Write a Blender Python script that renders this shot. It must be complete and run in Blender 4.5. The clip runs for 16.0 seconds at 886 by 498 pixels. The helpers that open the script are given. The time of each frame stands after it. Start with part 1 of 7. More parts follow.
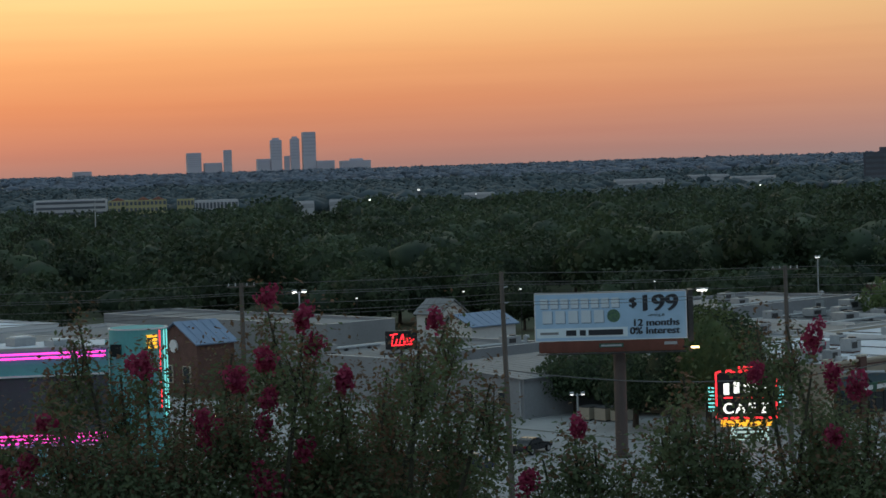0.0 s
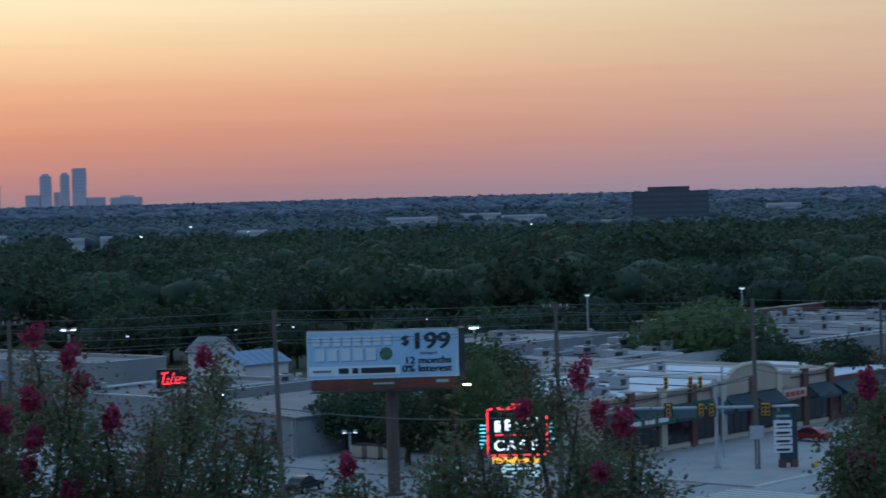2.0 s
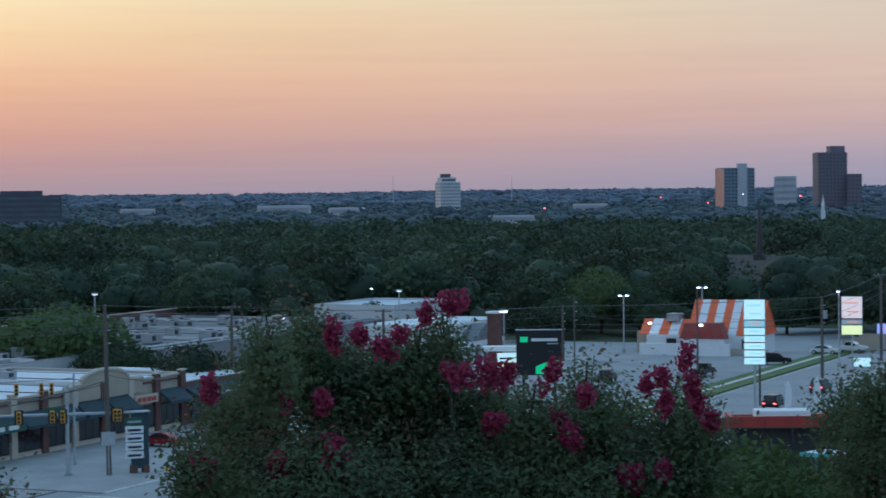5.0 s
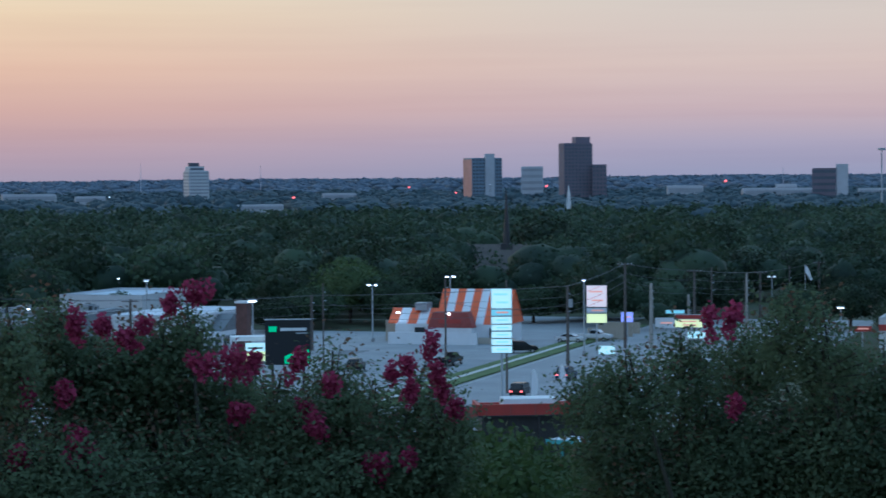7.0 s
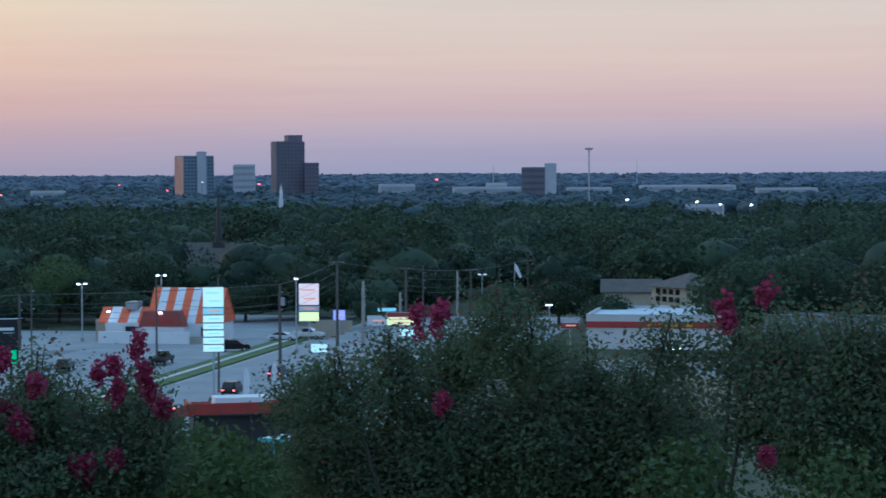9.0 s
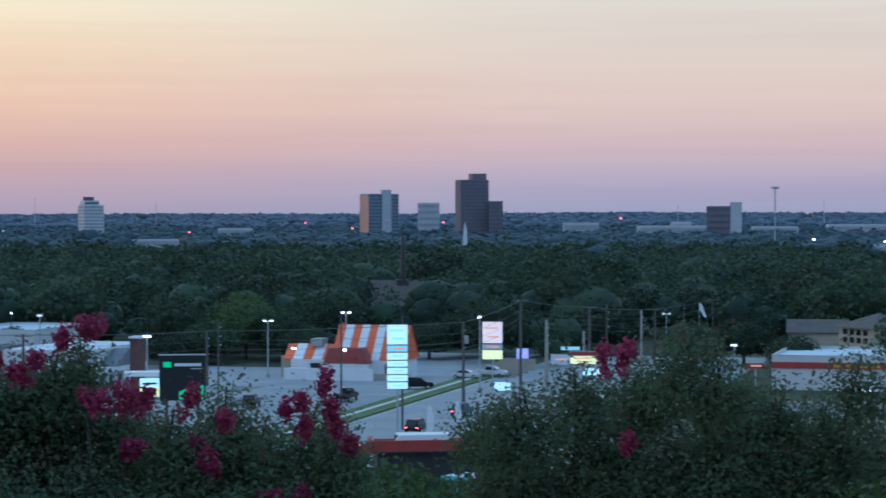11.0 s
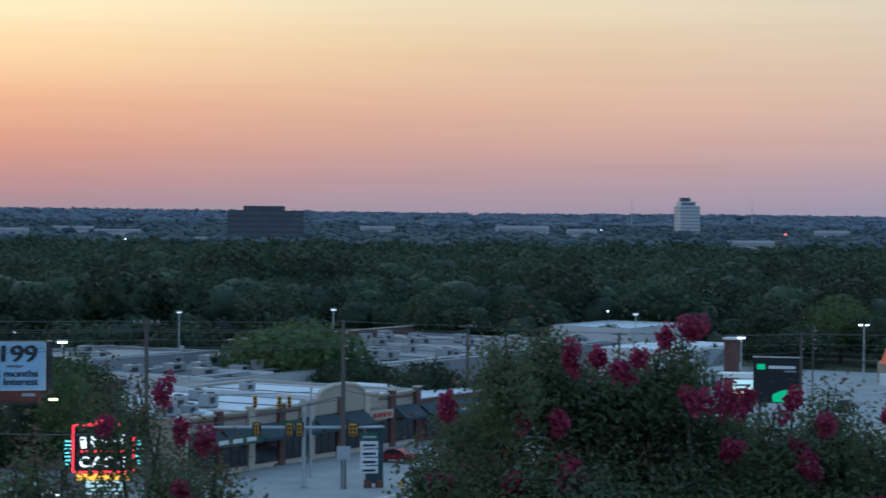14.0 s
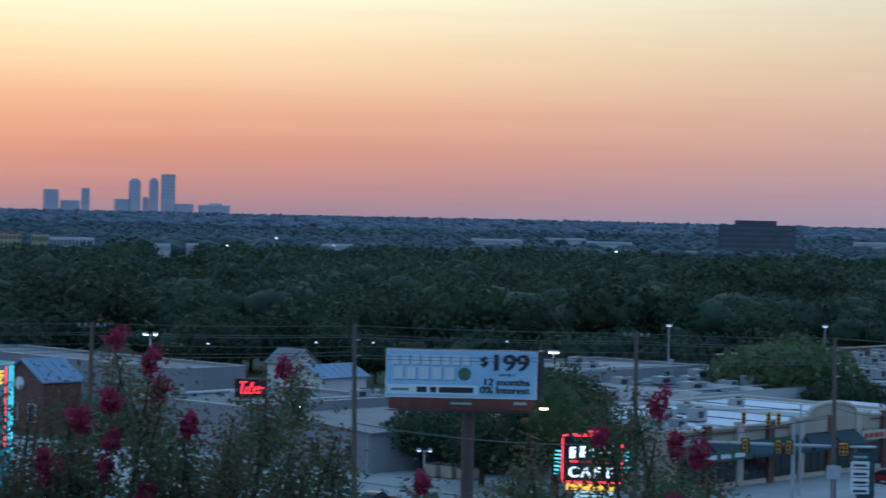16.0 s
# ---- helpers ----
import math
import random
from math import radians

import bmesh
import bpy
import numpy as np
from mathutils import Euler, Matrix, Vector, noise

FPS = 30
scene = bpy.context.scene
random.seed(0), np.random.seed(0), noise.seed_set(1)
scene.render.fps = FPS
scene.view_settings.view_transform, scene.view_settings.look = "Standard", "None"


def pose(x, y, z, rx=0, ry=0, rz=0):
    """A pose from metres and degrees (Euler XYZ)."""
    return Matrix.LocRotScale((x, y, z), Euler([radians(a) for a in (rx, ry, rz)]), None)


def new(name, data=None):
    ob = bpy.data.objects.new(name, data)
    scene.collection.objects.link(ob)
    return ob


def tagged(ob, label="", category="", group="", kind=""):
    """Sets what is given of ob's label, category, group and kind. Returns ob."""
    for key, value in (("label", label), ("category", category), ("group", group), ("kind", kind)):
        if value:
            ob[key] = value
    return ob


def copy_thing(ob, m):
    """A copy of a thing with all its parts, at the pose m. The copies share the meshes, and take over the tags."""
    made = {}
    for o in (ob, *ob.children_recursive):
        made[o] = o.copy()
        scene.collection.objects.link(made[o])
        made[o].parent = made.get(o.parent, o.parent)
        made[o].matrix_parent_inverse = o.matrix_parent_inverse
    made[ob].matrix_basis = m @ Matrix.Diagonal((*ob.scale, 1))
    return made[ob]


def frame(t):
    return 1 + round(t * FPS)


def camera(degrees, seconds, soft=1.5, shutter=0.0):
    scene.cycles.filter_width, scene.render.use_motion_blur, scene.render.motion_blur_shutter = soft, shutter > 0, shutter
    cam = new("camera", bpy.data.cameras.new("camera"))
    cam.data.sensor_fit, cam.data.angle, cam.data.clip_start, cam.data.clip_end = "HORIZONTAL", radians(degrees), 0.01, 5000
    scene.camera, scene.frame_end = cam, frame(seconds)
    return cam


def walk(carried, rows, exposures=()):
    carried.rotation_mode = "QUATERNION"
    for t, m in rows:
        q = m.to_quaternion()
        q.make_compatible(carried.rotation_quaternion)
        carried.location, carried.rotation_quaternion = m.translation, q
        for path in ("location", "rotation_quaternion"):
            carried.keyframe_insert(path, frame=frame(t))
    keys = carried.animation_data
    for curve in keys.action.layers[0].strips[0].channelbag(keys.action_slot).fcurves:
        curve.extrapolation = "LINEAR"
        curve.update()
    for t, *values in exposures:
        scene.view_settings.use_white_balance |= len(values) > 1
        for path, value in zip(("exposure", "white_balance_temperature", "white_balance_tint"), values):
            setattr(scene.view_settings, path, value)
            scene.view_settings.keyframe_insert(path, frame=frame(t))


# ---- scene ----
EYE = 26.0
cam = camera(22.9, 16.0, soft=1.6, shutter=0.3)
# seconds, turn to the right, pitch, roll in degrees
ROWS = [
    (0.0, 0.00, -2.20, -1.84),
    (0.5, 0.25, -2.09, -2.03),
    (1.0, 1.58, -1.99, -2.05),
    (1.5, 3.75, -1.63, -1.83),
    (2.0, 5.97, -1.38, -1.52),
    (2.5, 9.10, -1.46, -1.11),
    (3.0, 12.00, -1.45, -0.92),
    (3.5, 14.90, -1.53, -0.77),
    (4.0, 17.85, -1.55, -0.54),
    (4.2, 19.04, -1.45, -0.48),
    (4.7, 21.58, -1.47, -0.52),
    (5.2, 23.48, -1.59, -0.74),
    (5.7, 24.99, -1.74, -0.97),
    (6.3, 26.66, -1.82, -1.05),
    (6.5, 27.19, -1.71, -0.85),
    (7.0, 29.35, -1.88, -0.45),
    (7.5, 31.32, -1.80, -0.12),
    (8.0, 32.99, -1.79, -0.10),
    (8.2, 33.78, -1.85, -0.05),
    (8.7, 35.76, -1.92, -0.12),
    (9.2, 37.47, -1.98, -0.34),
    (9.7, 38.08, -1.93, -0.54),
    (10.3, 36.21, -1.59, -0.56),
    (10.5, 34.80, -1.33, -0.36),
    (11.0, 32.07, -0.95, -0.09),
    (11.5, 29.18, -1.06, -0.06),
    (12.0, 26.82, -1.05, 0.19),
    (12.5, 25.01, -1.16, 0.57),
    (13.0, 22.50, -1.29, 0.66),
    (13.5, 19.56, -1.21, 0.56),
    (14.0, 16.57, -0.98, 0.58),
    (14.5, 13.61, -0.76, 0.65),
    (15.0, 10.20, -0.85, 0.72),
    (15.5, 7.07, -0.88, 0.95),
    (16.0, 3.77, -0.82, 1.24),
]
ARM = 0.21   # the camera is turned at this distance in front of the body


def cam_pose(yaw, pitch, roll):
    a = radians(yaw)
    return pose(ARM * math.sin(a), ARM * math.cos(a), EYE, 90 + pitch, 0, -yaw) @ pose(0, 0, 0, 0, 0, roll)


# seconds, stops, kelvin, tint: the clip's camera adapts as it turns away from the sunset
EXPOSURES = [(0.0, -0.16, 8000, 12), (0.7, -0.14, 7700, 12), (1.5, -0.15, 6300, 13), (2.0, -0.12, 5700, 13), (3.5, 0.0, 5750, 12), (4.0, 0.09, 6100, 11), (7.5, 0.22, 5400, 9),
             (8.2, 0.22, 5450, 9), (10.5, 0.46, 5500, 9), (11.5, 0.22, 5600, 10), (12.5, 0.20, 5900, 10), (13.5, 0.20, 5850, 10), (14.5, 0.05, 5750, 11), (16.0, 0.04, 5350, 11)]
walk(cam, [(t, cam_pose(yaw, pitch, roll)) for t, yaw, pitch, roll in ROWS], EXPOSURES)

# ---------------------------------------------------------------- light
SUNSET = -24.0   # bearing of the place where the sun went down, degrees to the right of +y


def make_world():
    w = bpy.data.worlds.new("dusk_sky")
    scene.world = w
    w.use_nodes = True
    nt = w.node_tree
    nt.nodes.clear()
    n, ln = nt.nodes.new, nt.links.new
    out, bg = n("ShaderNodeOutputWorld"), n("ShaderNodeBackground")
    co, sep = n("ShaderNodeTexCoord"), n("ShaderNodeSeparateXYZ")
    ln(co.outputs["Generated"], sep.inputs[0])

    def ramp(stops):
        r = n("ShaderNodeValToRGB")
        e = r.color_ramp.elements
        while len(e) < len(stops):
            e.new(0.5)
        for k, (p, c) in zip(e, stops):
            k.position, k.color = p, (*c, 1)
        ln(sep.outputs["Z"], r.inputs[0])
        return r.outputs[0]

    warm = ramp([(0.0, (0.34, 0.23, 0.245)), (0.012, (0.49, 0.24, 0.21)), (0.03, (0.70, 0.295, 0.185)), (0.05, (0.87, 0.43, 0.225)),
                 (0.075, (1.05, 0.72, 0.36)), (0.10, (1.13, 0.95, 0.56)), (0.25, (0.85, 0.88, 0.80)), (0.55, (0.38, 0.57, 0.73)), (1.0, (0.25, 0.44, 0.62))])
    mid = ramp([(0.0, (0.34, 0.27, 0.31)), (0.012, (0.425, 0.285, 0.295)), (0.03, (0.56, 0.325, 0.262)), (0.05, (0.69, 0.415, 0.275)),
                (0.075, (0.765, 0.535, 0.315)), (0.10, (0.825, 0.675, 0.425)), (0.25, (0.74, 0.80, 0.78)), (0.55, (0.38, 0.57, 0.73)), (1.0, (0.25, 0.44, 0.62))])
    cool = ramp([(0.0, (0.285, 0.275, 0.35)), (0.014, (0.365, 0.31, 0.365)), (0.03, (0.52, 0.366, 0.345)), (0.05, (0.61, 0.44, 0.36)),
                 (0.075, (0.61, 0.485, 0.385)), (0.10, (0.62, 0.535, 0.42)), (0.25, (0.60, 0.68, 0.76)), (0.55, (0.36, 0.56, 0.73)), (1.0, (0.25, 0.44, 0.62))])
    back = ramp([(0.0, (0.13, 0.16, 0.24)), (0.1, (0.32, 0.38, 0.51)), (0.3, (0.32, 0.46, 0.62)), (0.6, (0.27, 0.46, 0.64)), (1.0, (0.25, 0.44, 0.62))])
    a = radians(SUNSET)
    dot = n("ShaderNodeVectorMath")
    dot.operation = "DOT_PRODUCT"
    dot.inputs[1].default_value = (math.sin(a), math.cos(a), 0)
    ln(co.outputs["Generated"], dot.inputs[0])

    def blend(lo, hi, a_, b_):
        m = n("ShaderNodeMapRange")
        m.interpolation_type = "SMOOTHSTEP"
        m.inputs["From Min"].default_value, m.inputs["From Max"].default_value = lo, hi
        ln(dot.outputs["Value"], m.inputs["Value"])
        x = n("ShaderNodeMix")
        x.data_type = "RGBA"
        ln(m.outputs[0], x.inputs[0]), ln(a_, x.inputs[6]), ln(b_, x.inputs[7])
        return x.outputs[2]

    c = blend(0.74, 0.97, mid, warm)
    c = blend(0.48, 0.80, cool, c)
    c = blend(-0.3, 0.35, back, c)
    # long thin streaks of cloud low over the horizon
    mp, nz, mr, mx = n("ShaderNodeMapping"), n("ShaderNodeTexNoise"), n("ShaderNodeMapRange"), n("ShaderNodeMix")
    mp.inputs["Scale"].default_value = (3.0, 3.0, 90.0)
    nz.inputs["Scale"].default_value, nz.inputs["Detail"].default_value = 1.6, 4.0
    ln(co.outputs["Generated"], mp.inputs[0]), ln(mp.outputs[0], nz.inputs["Vector"])
    mr.inputs["From Min"].default_value, mr.inputs["From Max"].default_value = 0.45, 0.8
    mr.inputs["To Max"].default_value = 0.26
    ln(nz.outputs[0], mr.inputs["Value"])
    mx.data_type, mx.blend_type = "RGBA", "MULTIPLY"
    mx.inputs[7].default_value = (0.80, 0.72, 0.78, 1)
    ln(mr.outputs[0], mx.inputs[0]), ln(c, mx.inputs[6])
    # what is left of the blue daylight
    sky = n("ShaderNodeTexSky")
    sky.sky_type, sky.sun_disc = "NISHITA", False
    sky.sun_elevation, sky.sun_rotation = radians(0.5), radians(SUNSET)
    add = n("ShaderNodeMix")
    add.data_type, add.blend_type = "RGBA", "ADD"
    add.inputs[0].default_value = 0.02
    ln(mx.outputs[2], add.inputs[6]), ln(sky.outputs[0], add.inputs[7])
    ln(add.outputs[2], bg.inputs[0])
    bg.inputs[1].default_value = 1.0
    ln(bg.outputs[0], out.inputs[0])


make_world()

# ---------------------------------------------------------------- materials


def mat(name, base, rough=0.8, metal=0.0, var=0.25, scale=1.0, bump=0.2, fine=None, tint=None, piece=0.0, spec=0.5, streak=None):
    """A surface with broad stains at 'scale' metres, fine grain, and relief."""
    m = bpy.data.materials.new(name)
    m.use_nodes = True
    nt = m.node_tree
    b = nt.nodes["Principled BSDF"]
    n, ln = nt.nodes.new, nt.links.new
    co = n("ShaderNodeTexCoord")
    mp = n("ShaderNodeMapping")
    if streak:
        mp.inputs["Scale"].default_value = streak
    ln(co.outputs["Object"], mp.inputs[0])
    n1, n2 = n("ShaderNodeTexNoise"), n("ShaderNodeTexNoise")
    n1.inputs["Scale"].default_value, n1.inputs["Detail"].default_value = 1.0 / scale, 5
    n2.inputs["Scale"].default_value, n2.inputs["Detail"].default_value = 1.0 / (fine or scale * 0.08), 4
    ln(mp.outputs[0], n1.inputs["Vector"]), ln(mp.outputs[0], n2.inputs["Vector"])
    mixn = n("ShaderNodeMix")
    mixn.data_type = "FLOAT"
    mixn.inputs[0].default_value = 0.4
    ln(n1.outputs[0], mixn.inputs[2]), ln(n2.outputs[0], mixn.inputs[3])
    mr = n("ShaderNodeMapRange")
    mr.inputs["From Min"].default_value, mr.inputs["From Max"].default_value = 0.3, 0.7
    ln(mixn.outputs[0], mr.inputs["Value"])
    col = n("ShaderNodeMix")
    col.data_type = "RGBA"
    dark = tuple(c * (1 - var) for c in base)
    light = tint or tuple(min(1, c * (1 + var)) for c in base)
    col.inputs[6].default_value, col.inputs[7].default_value = (*dark, 1), (*light, 1)
    ln(mr.outputs[0], col.inputs[0])
    res = col.outputs[2]
    if piece:
        oi, hv, pm = n("ShaderNodeObjectInfo"), n("ShaderNodeHueSaturation"), n("ShaderNodeMapRange")
        pm.inputs["To Min"].default_value, pm.inputs["To Max"].default_value = 1 - piece, 1 + piece
        ln(oi.outputs["Random"], pm.inputs["Value"]), ln(pm.outputs[0], hv.inputs["Value"]), ln(res, hv.inputs["Color"])
        res = hv.outputs[0]
    ln(res, b.inputs["Base Color"])
    b.inputs["Roughness"].default_value, b.inputs["Metallic"].default_value = rough, metal
    b.inputs["Specular IOR Level"].default_value = spec
    if bump:
        bp = n("ShaderNodeBump")
        bp.inputs["Strength"].default_value, bp.inputs["Distance"].default_value = bump, 0.02
        ln(n2.outputs[0], bp.inputs["Height"]), ln(bp.outputs[0], b.inputs["Normal"])
    return m


def leaf_mat(name, base, light, rough=0.6, isl=0.5, trans=0.25, spec=0.3, clump=0.0):
    """Foliage: every leaf or clump has a shade of its own."""
    m = bpy.data.materials.new(name)
    m.use_nodes = True
    nt = m.node_tree
    b = nt.nodes["Principled BSDF"]
    n, ln = nt.nodes.new, nt.links.new
    g, mx, oi, hv, pm = n("ShaderNodeNewGeometry"), n("ShaderNodeMix"), n("ShaderNodeObjectInfo"), n("ShaderNodeHueSaturation"), n("ShaderNodeMapRange")
    mx.data_type = "RGBA"
    mx.inputs[6].default_value, mx.inputs[7].default_value = (*base, 1), (*light, 1)
    f = g.outputs["Random Per Island"]
    if clump:
        co, nz, mr = n("ShaderNodeTexCoord"), n("ShaderNodeTexNoise"), n("ShaderNodeMapRange")
        nz.inputs["Scale"].default_value, nz.inputs["Detail"].default_value = 1.0 / clump, 2
        ln(co.outputs["Object"], nz.inputs["Vector"])
        mr.inputs["From Min"].default_value, mr.inputs["From Max"].default_value = 0.38, 0.64
        ln(nz.outputs[0], mr.inputs["Value"])
        k = n("ShaderNodeMix")
        k.data_type = "FLOAT"
        k.inputs[0].default_value = 0.7
        ln(f, k.inputs[2]), ln(mr.outputs[0], k.inputs[3])
        f = k.outputs[0]
    ln(f, mx.inputs[0])
    pm.inputs["To Min"].default_value, pm.inputs["To Max"].default_value = 1 - isl, 1 + isl
    ln(oi.outputs["Random"], pm.inputs["Value"]), ln(pm.outputs[0], hv.inputs["Value"])
    ln(mx.outputs[2], hv.inputs["Color"]), ln(hv.outputs[0], b.inputs["Base Color"])
    b.inputs["Roughness"].default_value, b.inputs["Specular IOR Level"].default_value = rough, spec
    if trans:
        b.inputs["Transmission Weight"].default_value = 0.0
        tr, ms = n("ShaderNodeBsdfTranslucent"), n("ShaderNodeMixShader")
        ms.inputs[0].default_value = trans
        ln(hv.outputs[0], tr.inputs[0]), ln(b.outputs[0], ms.inputs[1]), ln(tr.outputs[0], ms.inputs[2])
        ln(ms.outputs[0], nt.nodes["Material Output"].inputs[0])
    return m


def glow(name, colour, strength=1.0):
    m = bpy.data.materials.new(name)
    m.use_nodes = True
    b = m.node_tree.nodes["Principled BSDF"]
    b.inputs["Base Color"].default_value = (*[min(0.8, c) for c in colour], 1)
    b.inputs["Emission Color"].default_value, b.inputs["Emission Strength"].default_value = (*colour, 1), strength
    return m


def glass(name, colour=(0.02, 0.025, 0.03)):
    m = mat(name, colour, rough=0.08, var=0.3, scale=2.0, bump=0.0, spec=0.6)
    return m

# ---------------------------------------------------------------- helpers of this scene
GRID = radians(43)            # the streets run along this direction
CU, SU = math.cos(GRID), math.sin(GRID)


def uv(u, v, z=0.0):
    """A place from metres along the main road and metres across it (towards the viewer)."""
    return Vector((u * CU + v * SU, u * SU - v * CU, z))


def at(bearing, dist, el=None, z=0.0):
    """A place from a bearing, a distance and, if given, an angle of elevation from the eye."""
    a = radians(bearing)
    return Vector((dist * math.sin(a), dist * math.cos(a), z if el is None else EYE + dist * math.tan(radians(el))))


def box(bm, x, y, z, sx, sy, sz, turn=0.0, bevel=0.0):
    """A box with its base centre at x, y, z."""
    m = Matrix.Translation((x, y, z + sz / 2)) @ Matrix.Rotation(turn, 4, "Z") @ Matrix.Diagonal((sx, sy, sz, 1))
    r = bmesh.ops.create_cube(bm, size=1, matrix=m)
    if bevel:
        es = list({e for v in r["verts"] for e in v.link_edges})
        bmesh.ops.bevel(bm, geom=es, offset=bevel, segments=2, affect="EDGES", profile=0.5)
    return bm


def tube(bm, a, b, r1, r2=None, seg=10):
    """A tapered round bar from a to b."""
    a, b = Vector(a), Vector(b)
    d = b - a
    m = Matrix.Translation((a + b) / 2) @ d.to_track_quat("Z", "Y").to_matrix().to_4x4()
    bmesh.ops.create_cone(bm, cap_ends=True, segments=seg, radius1=r1, radius2=r1 if r2 is None else r2, depth=d.length, matrix=m)
    return bm


def prism(bm, pts, y0, y1):
    """An outline in x and z, drawn out along y."""
    a = [bm.verts.new((x, y0, z)) for x, z in pts]
    b = [bm.verts.new((x, y1, z)) for x, z in pts]
    n = len(pts)
    bm.faces.new(a), bm.faces.new(b[::-1])
    for i in range(n):
        bm.faces.new((a[i], b[i], b[(i + 1) % n], a[(i + 1) % n])[::-1])
    bmesh.ops.recalc_face_normals(bm, faces=bm.faces)
    return bm


def part(name, bm, material, parent=None, label="", smooth=False):
    me = bpy.data.meshes.new(name)
    bm.to_mesh(me)
    bm.free()
    me.materials.append(material)
    if smooth:
        me.polygons.foreach_set("use_smooth", [True] * len(me.polygons))
    ob = new(name, me)
    ob.parent = parent
    if label:
        ob["label"] = label
    return ob


def raw(name, verts, faces, material, parent=None):
    me = bpy.data.meshes.new(name)
    me.from_pydata(verts, [], faces)
    me.materials.append(material)
    ob = new(name, me)
    ob.parent = parent
    return ob


def thing(name, place, turn=0.0, label="", category="", group="", kind=""):
    ob = new(name)
    ob.matrix_basis = Matrix.Translation(place) @ Matrix.Rotation(turn, 4, "Z")
    return tagged(ob, label, category, group, kind)


def B(*a, **k):
    return box(bmesh.new(), *a, **k)


def face_me(p):
    """The turn that lets a thing's front (-y) look at the viewer's side."""
    return -math.atan2(p[0], p[1])


# ---------------------------------------------------------------- ground
def ground_z(x, y):
    d = math.hypot(x, y)
    s = x * math.sin(radians(20)) + y * math.cos(radians(20))
    if s < 5:
        z = 24.4
    elif s < 13:
        z = 24.4 - 3.8 * (s - 5) / 8
    elif s < 118:
        z = 20.6 * ((118 - s) / 105) ** 1.08
    else:
        z = 0.0
    if s > 0 and d > 1800:
        t = min(1, (d - 1800) / 2600)
        b = math.degrees(math.atan2(x, y))
        z += (15 + 5 * noise.noise(Vector((b * 0.09, 3, 0))) + (1.5 if b < -2 else 0)) * t * t * (3 - 2 * t)
    return z


M_GRASS = mat("lawn_and_soil", (0.045, 0.06, 0.03), rough=0.95, var=0.45, scale=9, fine=0.5, bump=0.5, tint=(0.10, 0.11, 0.06))
M_ASPHALT = mat("old_asphalt", (0.30, 0.31, 0.325), rough=0.85, var=0.22, scale=7, fine=0.3, bump=0.25)
M_CONCRETE = mat("pale_concrete", (0.33, 0.33, 0.335), rough=0.85, var=0.22, scale=4, fine=0.2, bump=0.2)
M_KERB = mat("kerb_concrete", (0.58, 0.575, 0.56), rough=0.85, var=0.2, scale=1.5, bump=0.2)
M_VERGE = mat("mown_verge", (0.10, 0.15, 0.05), rough=0.95, var=0.35, scale=3, fine=0.15, bump=0.5)


def build_ground():
    rings = [0, 3, 5, 7, 9, 11, 13, 16, 20, 25, 32, 40, 50, 60, 70, 80, 90, 100, 110, 118, 125, 140, 180, 260, 400, 700, 1100, 1800, 2200, 2600, 3000, 3400, 3800, 4200, 4600, 4950]
    n = 144
    verts = [(0, 0, ground_z(0, 0))]
    for r in rings[1:]:
        for i in range(n):
            a = 2 * math.pi * i / n
            x, y = r * math.sin(a), r * math.cos(a)
            verts.append((x, y, ground_z(x, y)))
    faces = [(0, 1 + (i + 1) % n, 1 + i) for i in range(n)]
    for k in range(len(rings) - 2):
        o = 1 + k * n
        faces += [(o + i, o + (i + 1) % n, o + n + (i + 1) % n, o + n + i) for i in range(n)]
    tagged(raw("ground", verts, faces, M_GRASS), "dark grassy ground sloping from a hilltop down to the shops", "ground", kind="structure")


build_ground()


def slab(name, u0, u1, v0, v1, top, material, label, category, thick=0.3):
    ob = part(name, B((u0 + u1) / 2, -(v0 + v1) / 2, top - thick, u1 - u0, v1 - v0, thick), material)
    ob.matrix_basis = Matrix.Rotation(GRID, 4, "Z")
    return tagged(ob, label, category, kind="structure")


slab("road", 60, 392, -109, -86, 0.03, M_ASPHALT, "wide grey asphalt road in the evening light", "road")
slab("road_cross", 118, 150, -420, -20, 0.024, M_ASPHALT, "grey asphalt side street crossing the main road", "road")
slab("road_front", 190, 392, -81, -44, 0.027, M_ASPHALT, "wide asphalt carriageway beside a grass verge", "road")
slab("pavement_lot_shops", 150, 300, -127, -109.5, 0.05, M_CONCRETE, "pale concrete forecourt of the strip of shops", "pavement")
slab("pavement_lot_stripes", 262, 348, -150, -86.5, 0.045, M_ASPHALT, "broad grey car park round the striped restaurant", "car park")
slab("pavement_lot_grey", 98, 117, -200, -100, 0.05, M_CONCRETE, "pale concrete car park beside the diner", "car park")
slab("pavement_back", 150.5, 190, -190, -127.5, 0.035, M_CONCRETE, "pale concrete yard behind the billboard", "yard")
slab("verge_grass", 210, 372, -86, -81.3, 0.16, M_VERGE, "long strip of mown grass between the carriageways", "verge")
slab("kerb_walk", 210, 372, -84.2, -83.4, 0.20, M_KERB, "pale concrete walk along the grass verge", "kerb")
slab("pavement_corner", 160, 190, -114.5, -104.5, 0.18, M_CONCRETE, "raised pale pavement at the corner of the crossing", "pavement")

